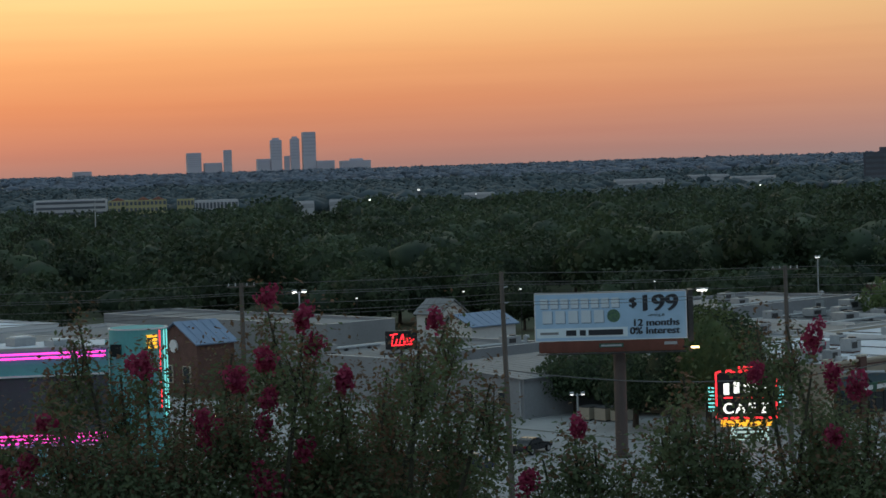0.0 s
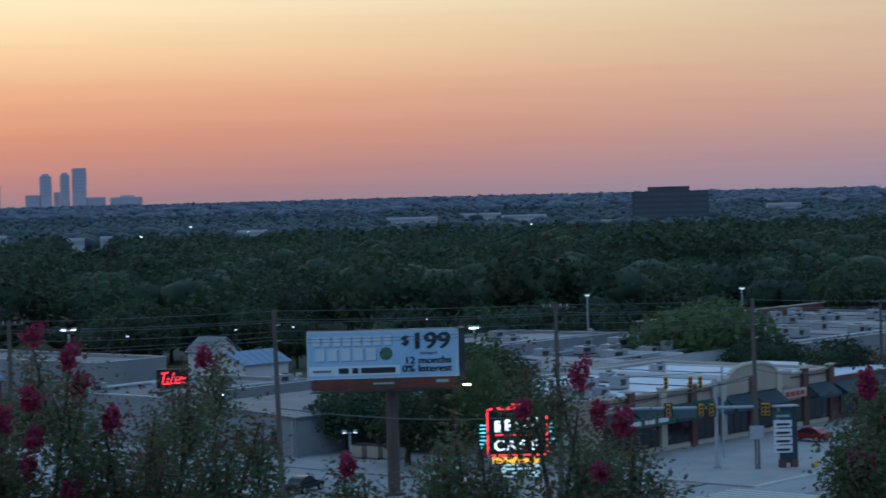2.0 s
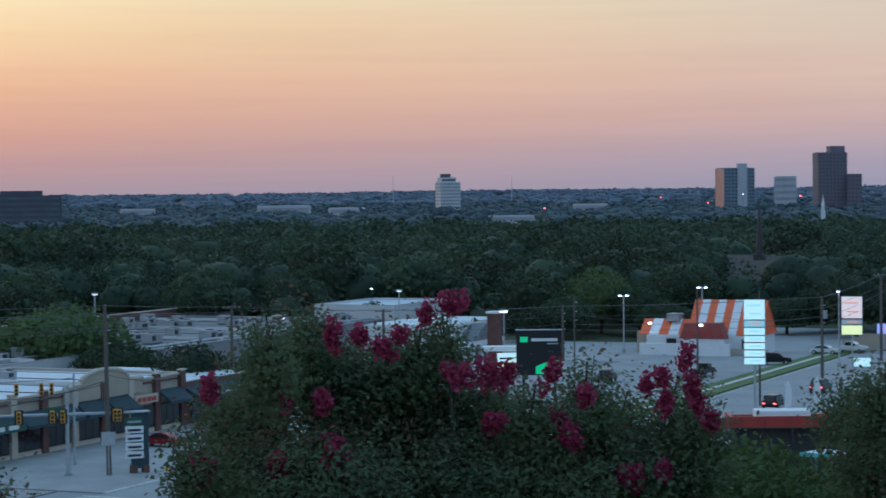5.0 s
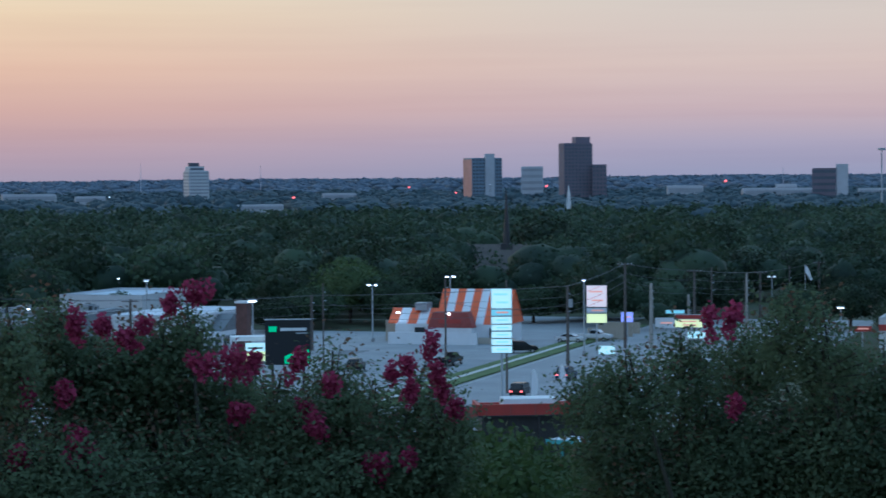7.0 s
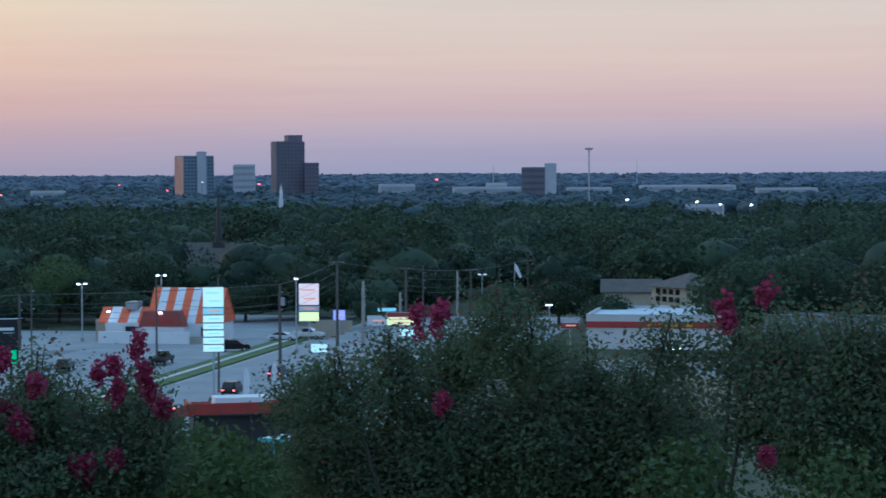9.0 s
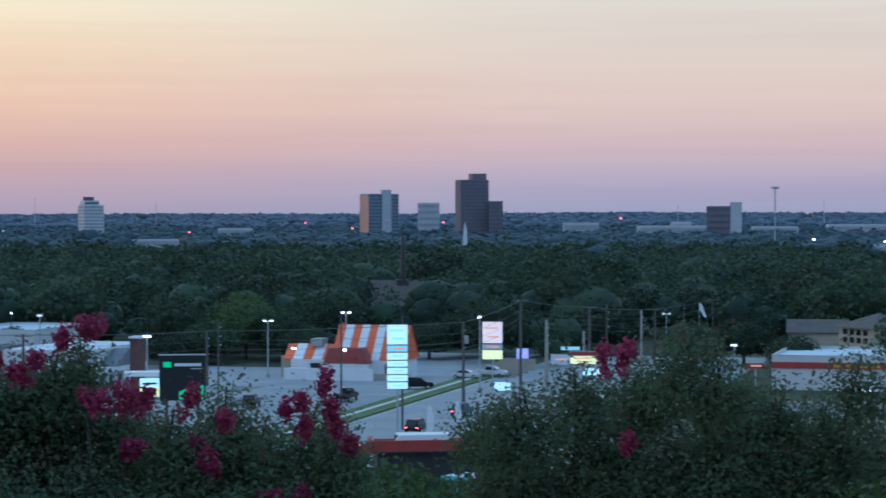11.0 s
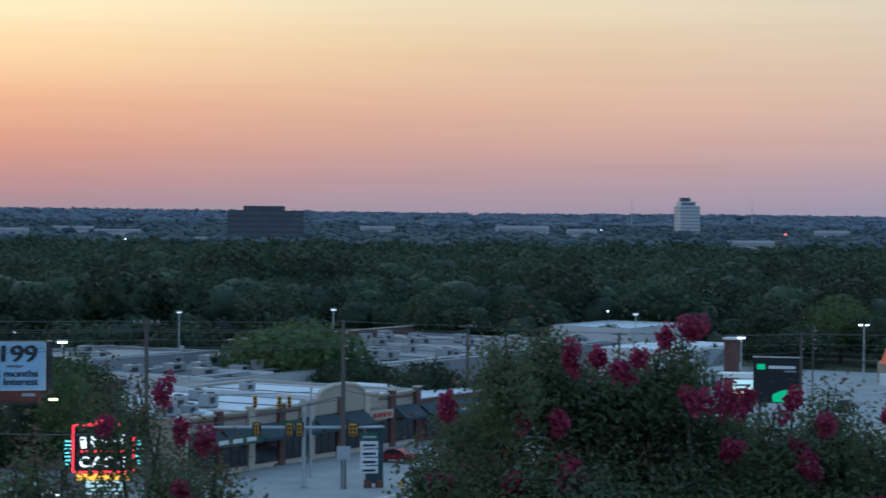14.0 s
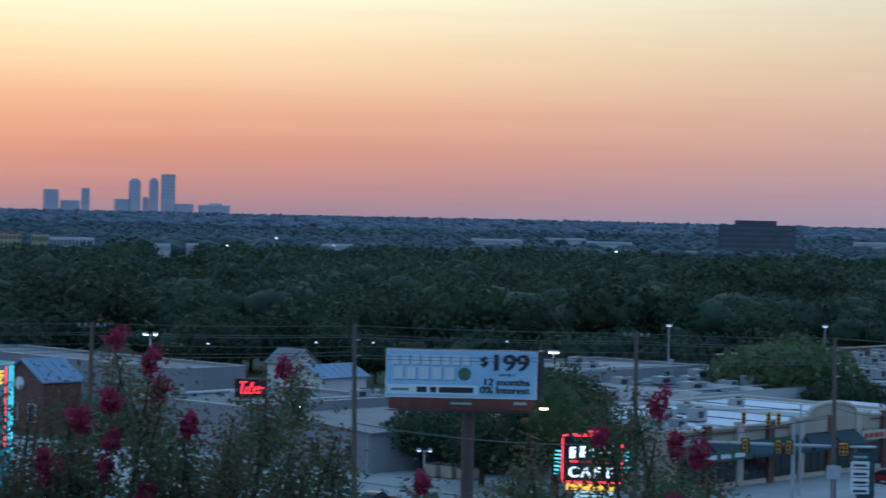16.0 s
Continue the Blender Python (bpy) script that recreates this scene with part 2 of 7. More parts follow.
# ---------------------------------------------------------------- woods
M_TREE = leaf_mat("tree_leaves", (0.028, 0.048, 0.028), (0.058, 0.088, 0.044), isl=0.45, trans=0.35, clump=2.4)
# Paler green leaves, with the light on these crowns included in the colour.
M_TREE_LIT = leaf_mat("lit_pale_tree_leaves", (0.060, 0.10, 0.042), (0.13, 0.18, 0.07), isl=0.2, trans=0.35, clump=1.4)
M_WOODS = leaf_mat("wood_leaves", (0.022, 0.042, 0.030), (0.074, 0.116, 0.064), isl=0.0, trans=0.35, clump=9.0)
# Blue distance haze is put into the leaf colour of these two.
M_WOODS_FAR = leaf_mat("hazed_distant_wood_leaves", (0.050, 0.084, 0.104), (0.066, 0.104, 0.122), isl=0.0, trans=0.2, clump=30)
M_WOODS_HORIZON = leaf_mat("hazed_horizon_wood_leaves", (0.110, 0.148, 0.204), (0.118, 0.158, 0.214), isl=0.0, trans=0.1, clump=90)
M_BARK = mat("bark", (0.07, 0.055, 0.045), rough=0.95, var=0.35, scale=0.4, bump=0.6)

rng = np.random.default_rng(7)


def clumps(centres, sizes, out, jitter, rng):
    """Small bent leaf cards (two triangles each) at centres, turned outwards by 'out'."""
    k = len(centres)
    nrm = out + rng.normal(0, jitter, (k, 3))
    nrm /= np.linalg.norm(nrm, axis=1)[:, None] + 1e-9
    a = np.cross(nrm, rng.normal(0, 1, (k, 3)))
    a /= np.linalg.norm(a, axis=1)[:, None] + 1e-9
    b = np.cross(nrm, a)
    s = sizes[:, None]
    w = rng.uniform(0.55, 1.0, (k, 1))
    lift = nrm * s * rng.uniform(-0.35, 0.35, (k, 1))
    v = np.stack([centres - a * s, centres - b * s * w + lift, centres + a * s, centres + b * s * w + lift], 1).reshape(-1, 3)
    f = np.arange(4 * k).reshape(k, 4)
    return v, f


def card_mesh(name, v, f):
    me = bpy.data.meshes.new(name)
    me.vertices.add(len(v))
    me.vertices.foreach_set("co", v.astype(np.float32).ravel())
    n, w = f.shape
    me.loops.add(n * w)
    me.loops.foreach_set("vertex_index", f.astype(np.int32).ravel())
    me.polygons.add(n)
    me.polygons.foreach_set("loop_start", np.arange(0, n * w, w, dtype=np.int32))
    me.update(calc_edges=True)
    return me


def sphere_dirs(k, rng, low=-0.35):
    z = rng.uniform(low, 1, k)
    a = rng.uniform(0, 2 * math.pi, k)
    r = np.sqrt(1 - z * z)
    return np.stack([r * np.cos(a), r * np.sin(a), z], 1)


def ico(sub):
    bm = bmesh.new()
    bmesh.ops.create_icosphere(bm, subdivisions=sub, radius=1)
    v = np.array([q.co[:] for q in bm.verts])
    f = np.array([[q.index for q in p.verts] for p in bm.faces])
    bm.free()
    return v, f


def soft_mesh(name, v, f):
    me = card_mesh(name, v, f)
    me.polygons.foreach_set("use_smooth", [True] * len(me.polygons))
    return me


def billow(dirs, heads):
    """How far a crown reaches in each direction: rounded heads of foliage with creases between them."""
    dot = np.einsum("nkc,nmc->nkm", dirs, heads)
    return 0.72 + 0.30 * np.exp(9.0 * (dot.max(2) - 1.0))


def crowns(trees, heads_each, sub, r, fill=0.82):
    """Domed crowns down to the ground: rows of x, y, ground, height, width. Gives the mesh and a function for points on it."""
    n = len(trees)
    bv, bf = ico(sub)
    k = len(bv)
    heads = sphere_dirs(n * heads_each, r, -0.15).reshape(n, heads_each, 3)
    half = np.stack([trees[:, 4] * 0.52, trees[:, 4] * 0.52, trees[:, 3] * 0.5], 1)
    mid = np.stack([trees[:, 0], trees[:, 1], trees[:, 2] + trees[:, 3] * 0.48], 1)

    def on(d, reach):
        return mid[:, None, :] + d * (billow(d, heads) * reach)[:, :, None] * half[:, None, :]

    d = np.repeat(bv[None], n, 0)
    v = on(d, r.normal(fill, 0.03, (n, k)))
    f = bf[None] + (np.arange(n) * k)[:, None, None]
    return v.reshape(-1, 3), f.reshape(-1, 3), on


def wood(name, trees, heads_each, sub, cards, size, material, label, loose=0.6):
    """Many tree crowns: a dim inner mass in a loose shell of leaf sprays, coarser further out."""
    n = len(trees)
    r = np.random.default_rng(len(name))
    v, f, on = crowns(trees, heads_each, sub, r, 0.82 if loose > 0.5 else 1.0)
    root = thing(name, (0, 0, 0), 0, label, "woods", kind="stuff")
    ob = new("crown_mass", soft_mesh("crown_mass", v, f))
    ob.data.materials.append(material)
    ob.parent = root
    ob["kind"] = "stuff"
    d = sphere_dirs(n * cards, r, -0.15).reshape(n, cards, 3)
    cen = on(d, r.uniform(0.96 - 0.26 * loose, 0.96 + 0.26 * loose, (n, cards))).reshape(-1, 3)
    s = size * np.repeat(np.hypot(trees[:, 0], trees[:, 1]), cards) / 450 * r.uniform(0.5, 1.4, n * cards)
    v, f = clumps(cen, s, d.reshape(-1, 3), loose, r)
    ob = new("leaf_sprays", card_mesh("leaf_sprays", v, f))
    ob.data.materials.append(material)
    ob.parent = root
    ob["kind"] = "stuff"
    return root


def scatter(lo, hi, count, b0=-17, b1=52):
    r = np.random.default_rng(int(lo))
    d = np.sqrt(r.uniform(lo * lo, hi * hi, count))
    b = r.uniform(b0, b1, count)
    x, y = d * np.sin(np.radians(b)), d * np.cos(np.radians(b))
    g = np.array([ground_z(p, q) for p, q in zip(x, y)])
    h = 8.5 + 7.5 * r.beta(2.0, 2.6, count)
    return np.stack([x, y, g, h, h * r.uniform(0.85, 1.30, count)], 1)


def spread(t):
    """Broader, more even crowns, for a closed canopy."""
    t[:, 3] = 10.5 + (t[:, 3] - 10.5) * 0.75
    t[:, 4] *= 1.3
    return t


def keep_out(t):
    """Leave clear the plots of the buildings among the trees."""
    x, y = t[:, 0], t[:, 1]
    u, v = x * CU + y * SU, x * SU - y * CU
    ok = np.ones(len(t), bool)
    for u0, u1, v0, v1 in CLEAR:
        ok &= ~((u > u0) & (u < u1) & (v > v0) & (v < v1))
    b, d = np.degrees(np.arctan2(x, y)), np.hypot(x, y)
    top = np.degrees(np.arctan2(t[:, 2] + t[:, 3] - EYE, d))
    ok &= ~((b > 29.8) & (b < 31.9) & (d < 570) & (top > -2.0))
    return t[ok]


def outline_tree(name, height, width, seed, material, cards=1250, leaf=0.034):
    """A broadleaf tree: tapered trunk, limbs, and a crown of many small leafy clumps."""
    r = np.random.default_rng(seed)
    t = new(name)
    bm = bmesh.new()
    tube(bm, (0, 0, -0.4), (0.1, 0, height * 0.38), 0.34, 0.22, 9)
    for i in range(9):
        a = i * 2.4 + r.uniform(-0.3, 0.3)
        q = r.uniform(0.15, 0.36) * width * (0.4 if i > 6 else 1)
        p = np.array([q * math.cos(a), q * math.sin(a), height * (r.uniform(0.28, 0.66) if i < 7 else r.uniform(0.70, 0.78))])
        tube(bm, (0.1, 0, height * r.uniform(0.25, 0.38)), p, 0.15, 0.04, 6)
    part("trunk", bm, M_BARK, t)
    row = np.array([[0.1, 0, height * 0.04, height * 0.96, width]])
    v, f, on = crowns(row, 24, 2, r)
    me = soft_mesh("crown_mass", v, f)
    me.materials.append(material)
    c = new("crown_mass", me)
    c.parent = t
    d = sphere_dirs(cards, r, -0.7)[None]
    cen = on(d, r.uniform(0.74, 1.18, (1, cards)))[0]
    v, f = clumps(cen, leaf * width * r.uniform(0.5, 1.4, cards), d[0], 0.9, r)
    me = card_mesh("leaf_spray", v, f)
    me.materials.append(material)
    c = new("leaf_spray", me)
    c["kind"] = "stuff"
    c.parent = t
    return t


def plant_woods():
    # the nearest trees stand one by one
    r = np.random.default_rng(3)
    kinds = []
    for i, (h, w) in enumerate([(13, 15), (11, 13), (15, 16), (12, 11), (9, 14)]):
        t = outline_tree("tree", h, w, 20 + i, M_TREE)
        kinds.append(tagged(t, "dark green broadleaf tree in the edge of the woods", "tree", "trees of the woods"))
    spots = []
    tries = 0
    while len(spots) < 295 and tries < 20000:
        tries += 1
        d, b = math.sqrt(r.uniform(338 ** 2, 600 ** 2)), r.uniform(-15, 50)
        p = at(b, d)
        u, v = p.x * CU + p.y * SU, p.x * SU - p.y * CU
        if (29.6 < b < 31.9 and 350 < d < 640) or (27.2 < b < 29.4 and d < 430):
            continue
        if any(u0 < u < u1 and v0 < v < v1 for u0, u1, v0, v1 in CLEAR) or any((p - q).length < 10.5 for q in spots):
            continue
        spots.append(p)
    for i, p in enumerate(spots):
        k = kinds[i % 5]
        s = r.uniform(0.75, 1.12)
        m = Matrix.Translation(p) @ Matrix.Rotation(r.uniform(0, 6.28), 4, "Z") @ Matrix.Scale(s, 4)
        if i < 5:
            k.matrix_basis = m
        else:
            c = copy_thing(k, m)
            c.scale = (s, s, s)
    under = scatter(350, 640, 520)
    under[:, 3:] *= 0.6
    wood("woods_edge", open_view(keep_out(np.concatenate([scatter(420, 650, 800), under]))), 14, 2, 230, 0.40, M_WOODS, "dark green trees crowding behind the shops", 1.25)
    wood("woods", open_view(keep_out(scatter(640, 1050, 2050))), 12, 1, 110, 0.42, M_WOODS, "dense dark green woods between the houses", 0.8)
    tall = scatter(1440, 1560, 34, 22.0, 23.9)
    tall[:, 3] = 15.5 + (tall[:, 3] - 12) * 0.2
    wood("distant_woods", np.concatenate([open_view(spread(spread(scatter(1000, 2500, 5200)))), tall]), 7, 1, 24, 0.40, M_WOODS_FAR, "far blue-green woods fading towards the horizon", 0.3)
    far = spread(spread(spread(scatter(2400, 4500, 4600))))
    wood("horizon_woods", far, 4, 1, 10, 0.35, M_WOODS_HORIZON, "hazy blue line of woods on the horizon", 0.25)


# far buildings that show above the trees in front of them: bearings, distance, and how far down they are seen
FAR_PLOTS = [(-10.8, -5.0, 1130, -0.87), (-4.0, -3.1, 1100, -1.0), (-3.1, -2.5, 1150, -1.0), (4.3, 6.0, 1800, -0.60), (6.2, 8.9, 1900, -0.55), (0.5, 1.5, 1300, -0.86),
             (17.7, 19.5, 1900, -0.42), (14.3, 15.4, 2000, -0.46), (23.8, 25.4, 1450, -0.72), (35.0, 36.4, 1900, -0.36), (36.9, 39.2, 1900, -0.40),
             (40, 44.7, 2000, -0.42), (43.0, 45.2, 1100, -0.98), (41.4, 42.0, 1100, -0.82), (10.9, 13.0, 1500, -0.62), (9.9, 10.6, 1500, -0.78), (22.5, 23.4, 1600, -0.33), (19.7, 20.7, 1800, -0.48),
             (26.0, 27.2, 1900, -0.46), (29.8, 33.7, 1900, -0.42), (32.5, 32.8, 1010, -0.72)]


def open_view(t):
    """Leave out the trees on a far building's plot, and those so tall that they would hide it."""
    b, d = np.degrees(np.arctan2(t[:, 0], t[:, 1])), np.hypot(t[:, 0], t[:, 1])
    top = np.degrees(np.arctan2(t[:, 2] + t[:, 3] - EYE, d))
    ok = np.ones(len(t), bool)
    for b0, b1, dist, low in FAR_PLOTS:
        ok &= ~((b > b0) & (b < b1) & (d < dist + 40) & ((top > low) | (d > dist - 25)) & (d > dist * 0.45))
    return t[ok]


# plots that stay clear of trees: church, houses, car parks and shops
CLEAR = [(455, 505, -165, -100), (300, 425, -70, 25), (215, 268, -206, -158), (280, 350, -222, -160), (262, 360, -155, -40), (335, 380, -188, -160), (120, 220, -288, -215), (205, 256, -212, -180), (268, 345, -150, -85),
         (300, 340, -175, -150)]
plant_woods()


# ---------------------------------------------------------------- crape myrtles on the slope in front
M_CRAPE = leaf_mat("crape_myrtle_leaves", (0.090, 0.130, 0.072), (0.142, 0.190, 0.100), rough=0.7, isl=0.0, trans=0.5, clump=0.8)
M_CRAPE_RED = leaf_mat("crape_myrtle_young_leaves", (0.13, 0.085, 0.055), (0.19, 0.11, 0.07), rough=0.6, isl=0.0, trans=0.45)
M_BLOOM = leaf_mat("crape_myrtle_petals", (0.26, 0.024, 0.074), (0.44, 0.064, 0.145), rough=0.8, isl=0.0, trans=0.4)
M_STEM = mat("crape_myrtle_bark", (0.05, 0.05, 0.036), rough=0.9, var=0.3, scale=0.1, bump=0.3)


def leaves(cen, out, size, r, jitter=0.7):
    """Pointed oval leaves, folded a little along the midrib."""
    k = len(cen)
    nrm = out + r.normal(0, jitter, (k, 3))
    nrm /= np.linalg.norm(nrm, axis=1)[:, None] + 1e-9
    a = np.cross(nrm, r.normal(0, 1, (k, 3)))
    a /= np.linalg.norm(a, axis=1)[:, None] + 1e-9
    b = np.cross(nrm, a)
    s = (size * r.uniform(0.6, 1.3, k))[:, None]
    up = nrm * s * 0.15
    v = np.stack([cen - a * s, cen - a * s * 0.1 - b * s * 0.55 + up, cen + a * s, cen - a * s * 0.1 + b * s * 0.55 + up], 1).reshape(-1, 3)
    return v, np.arange(4 * k).reshape(k, 4)


def crape_myrtle(lobes, blooms, dist, seed, label, density=1.0, young=30):
    """lobes and blooms: bearing and elevation from the hilltop, half width and half height in metres."""
    r = np.random.default_rng(seed)
    b0 = sum(l[0] for l in lobes) / len(lobes)
    base = at(b0, dist)
    base.z = ground_z(base.x, base.y) - 0.1
    root = thing("crape_myrtle", base, 0, label, "tree", "crape myrtles")
    stems = bmesh.new()
    vs, fs, vr, fr = [], [], [], []
    o = orr = 0
    forks = []
    for i in range(7):
        a = i * 2.399
        forks.append(Vector((math.cos(a) * 0.9, math.sin(a) * 0.7, 1.9 + 0.25 * (i % 3))))
        tube(stems, (math.cos(a) * 0.12, math.sin(a) * 0.12, -0.1), forks[-1], 0.055, 0.035, 7)
    for az, el, w, h in lobes:
        p = at(az, dist + r.uniform(-0.9, 0.9), el) - base
        fork = min(forks, key=lambda q: (q - p).length)
        knee = fork.lerp(p, 0.55) + Vector((r.uniform(-0.1, 0.1), r.uniform(-0.1, 0.1), 0.1))
        tip = p + Vector((0, 0, h * 0.85))
        tube(stems, fork, knee, 0.03, 0.02, 6)
        tube(stems, knee, tip, 0.02, 0.007, 6)
        dep = min(1.3, max(w, 0.3) * 1.5)
        k = int(density * 30000 * (w * h * min(dep, 0.8)) ** 0.85) + 200
        # twigs inside the lobe, with leaves set along them
        twigs = max(6, k // 26)
        d0 = sphere_dirs(twigs, r, -0.9) * r.uniform(0.35, 1.0, (twigs, 1)) ** 0.6
        ends = np.array(p) + d0 * np.array([w, dep, h])
        root_t = np.array(p)[None] + d0 * np.array([w * 0.25, dep * 0.25, h * 0.45]) - np.array([0, 0, 0.12])
        for e, q in list(zip(ends, root_t))[:max(5, twigs // 3)]:
            tube(stems, q, e, 0.007, 0.003, 4)
        idx = r.integers(0, twigs, k)
        tt = r.uniform(0.25, 1.05, (k, 1))
        cen = root_t[idx] + (ends - root_t)[idx] * tt + r.normal(0, 0.075, (k, 3))
        v, f = leaves(cen, d0[idx] * 0.6 + np.array([0, 0, 0.5]), 0.0215, r, 0.5)
        vs.append(v), fs.append(f + o)
        o += len(v)
        kk = k // young
        cen = np.array(tip) + r.normal(0, 1, (kk, 3)) * np.array([w * 0.5, 0.2, h * 0.35]) - np.array([0, 0, h * 0.35])
        v, f = leaves(cen, np.tile([0, 0, 1.0], (kk, 1)), 0.022, r)
        vr.append(v), fr.append(f + orr)
        orr += len(v)
    part("branchwork", stems, M_STEM, root)
    for nm, v, f, m in (("foliage", vs, fs, M_CRAPE), ("young_foliage", vr, fr, M_CRAPE_RED)):
        me = card_mesh(nm, np.concatenate(v), np.concatenate(f))
        me.materials.append(m)
        c = new(nm, me)
        c.parent = root
    # flower heads: upright panicles of crinkled petals
    for az, el, w, h in blooms:
        p = np.array(at(az, dist - 0.75 + r.uniform(-0.25, 0.15), el) - base)
        k = int(120 + 7000 * w * h)
        vs, fs, o = [], [], 0
        subs = max(4, int(w * h * 330))
        for _ in range(subs):
            q = p + sphere_dirs(1, r, -1)[0] * np.array([w, w * 0.7, h]) * 0.70 * r.uniform(0.15, 1)
            kk = k // subs
            d = sphere_dirs(kk, r, -1)
            cen = q + d * np.array([0.058, 0.058, 0.072]) * r.uniform(0.4, 1.15, (kk, 1))
            v, f = clumps(cen, 0.0175 * r.uniform(0.7, 1.4, kk), d, 0.8, r)
            vs.append(v), fs.append(f + o)
            o += len(v)
        me = card_mesh("flower_head", np.concatenate(vs), np.concatenate(fs))
        me.materials.append(M_BLOOM)
        c = new("flower_head", me)
        c.parent = root
    return root


CRAPE_A = [
    (-11.40, -7.64, 0.29, 0.45),
    (-10.04, -5.91, 0.14, 0.33),
    (-9.43, -5.14, 0.11, 0.50),
    (-8.40, -6.57, 0.21, 0.50),
    (-7.76, -5.29, 0.11, 0.29),
    (-6.73, -7.09, 0.25, 0.62),
    (-5.53, -6.26, 0.20, 0.54),
    (-4.60, -5.13, 0.14, 0.54),
    (-3.66, -5.75, 0.17, 0.54),
    (-2.89, -7.11, 0.23, 0.58),
    (-1.55, -6.86, 0.25, 0.54),
    (-0.70, -6.01, 0.16, 0.45),
    (0.08, -4.78, 0.11, 0.29),
    (0.07, -7.36, 0.23, 0.54),
    (1.12, -7.09, 0.15, 0.45),
    (-7.37, -8.37, 0.62, 0.50),
    (-3.54, -8.55, 0.66, 0.50),
    (-0.12, -8.82, 0.45, 0.50),
    (-9.97, -7.80, 0.37, 0.45),
    (-5.43, -7.59, 0.37, 0.50),
    (-1.73, -7.88, 0.37, 0.45),
    (-8.83, -8.29, 0.50, 0.33),
    (-2.20, -8.60, 0.62, 0.29),
]
BLOOM_A = [
    (-4.53, -3.14, 0.09, 0.07),
    (-3.67, -3.83, 0.09, 0.14),
    (-3.50, -4.43, 0.08, 0.17),
    (-7.97, -4.91, 0.14, 0.15),
    (-4.66, -4.83, 0.10, 0.17),
    (-5.35, -5.39, 0.14, 0.15),
    (-2.66, -5.49, 0.11, 0.14),
    (-4.70, -5.86, 0.09, 0.17),
    (-6.28, -6.67, 0.12, 0.25),
    (-3.79, -7.22, 0.07, 0.14),
    (-4.85, -7.98, 0.21, 0.21),
    (-4.80, -6.52, 0.09, 0.14),
    (-10.88, -7.17, 0.11, 0.18),
    (-11.47, -7.71, 0.08, 0.17),
    (-10.34, -6.26, 0.09, 0.08),
    (-0.26, -3.95, 0.08, 0.07),
]
CRAPE_B = [
    (2.42, -8.45, 0.20, 0.24),
    (3.25, -7.81, 0.15, 0.28),
    (3.76, -8.33, 0.24, 0.32),
    (4.79, -8.50, 0.24, 0.24),
    (6.08, -7.07, 0.13, 0.44),
    (5.69, -7.94, 0.20, 0.40),
    (6.86, -7.96, 0.28, 0.40),
    (8.01, -6.08, 0.16, 0.52),
    (8.75, -5.51, 0.12, 0.36),
    (9.36, -7.12, 0.14, 0.48),
    (10.08, -7.41, 0.18, 0.52),
    (10.79, -7.85, 0.20, 0.48),
    (7.43, -8.69, 0.56, 0.40),
    (9.90, -8.71, 0.52, 0.40),
    (11.42, -8.43, 0.20, 0.28),
]
BLOOM_B = [
    (9.45, -4.86, 0.08, 0.18),
    (9.91, -5.67, 0.08, 0.14),
    (10.48, -5.97, 0.08, 0.14),
    (3.33, -6.79, 0.07, 0.10),
    (1.98, -8.26, 0.08, 0.10),
    (9.79, -7.27, 0.09, 0.08),
    (7.95, -5.57, 0.06, 0.05),
]
CRAPE_C = [
    (16.32, -7.20, 0.17, 0.37),
    (16.96, -6.33, 0.17, 0.45),
    (18.19, -4.58, 0.15, 0.45),
    (19.22, -4.43, 0.21, 0.45),
    (17.91, -5.90, 0.29, 0.50),
    (19.96, -5.61, 0.29, 0.50),
    (21.14, -5.31, 0.29, 0.45),
    (22.46, -5.01, 0.25, 0.41),
    (22.75, -4.00, 0.10, 0.26),
    (20.30, -4.90, 0.25, 0.30),
    (21.30, -4.90, 0.28, 0.32),
    (22.00, -4.60, 0.20, 0.32),
    (19.30, -3.95, 0.12, 0.25),
    (23.70, -5.75, 0.30, 0.30),
    (21.74, -6.48, 0.50, 0.45),
    (24.11, -6.18, 0.29, 0.45),
    (25.15, -6.31, 0.25, 0.41),
    (26.48, -5.71, 0.19, 0.41),
    (27.52, -6.43, 0.25, 0.41),
    (28.85, -5.97, 0.17, 0.37),
    (29.45, -6.69, 0.15, 0.33),
    (19.39, -7.65, 0.79, 0.50),
    (23.82, -7.79, 0.83, 0.50),
    (27.53, -7.60, 0.54, 0.41),
    (26.19, -6.74, 0.33, 0.37),
    (17.19, -7.64, 0.37, 0.33),
    (21.16, -7.51, 0.62, 0.33),
    (25.60, -7.63, 0.54, 0.33),
    (28.72, -7.58, 0.29, 0.33),
]
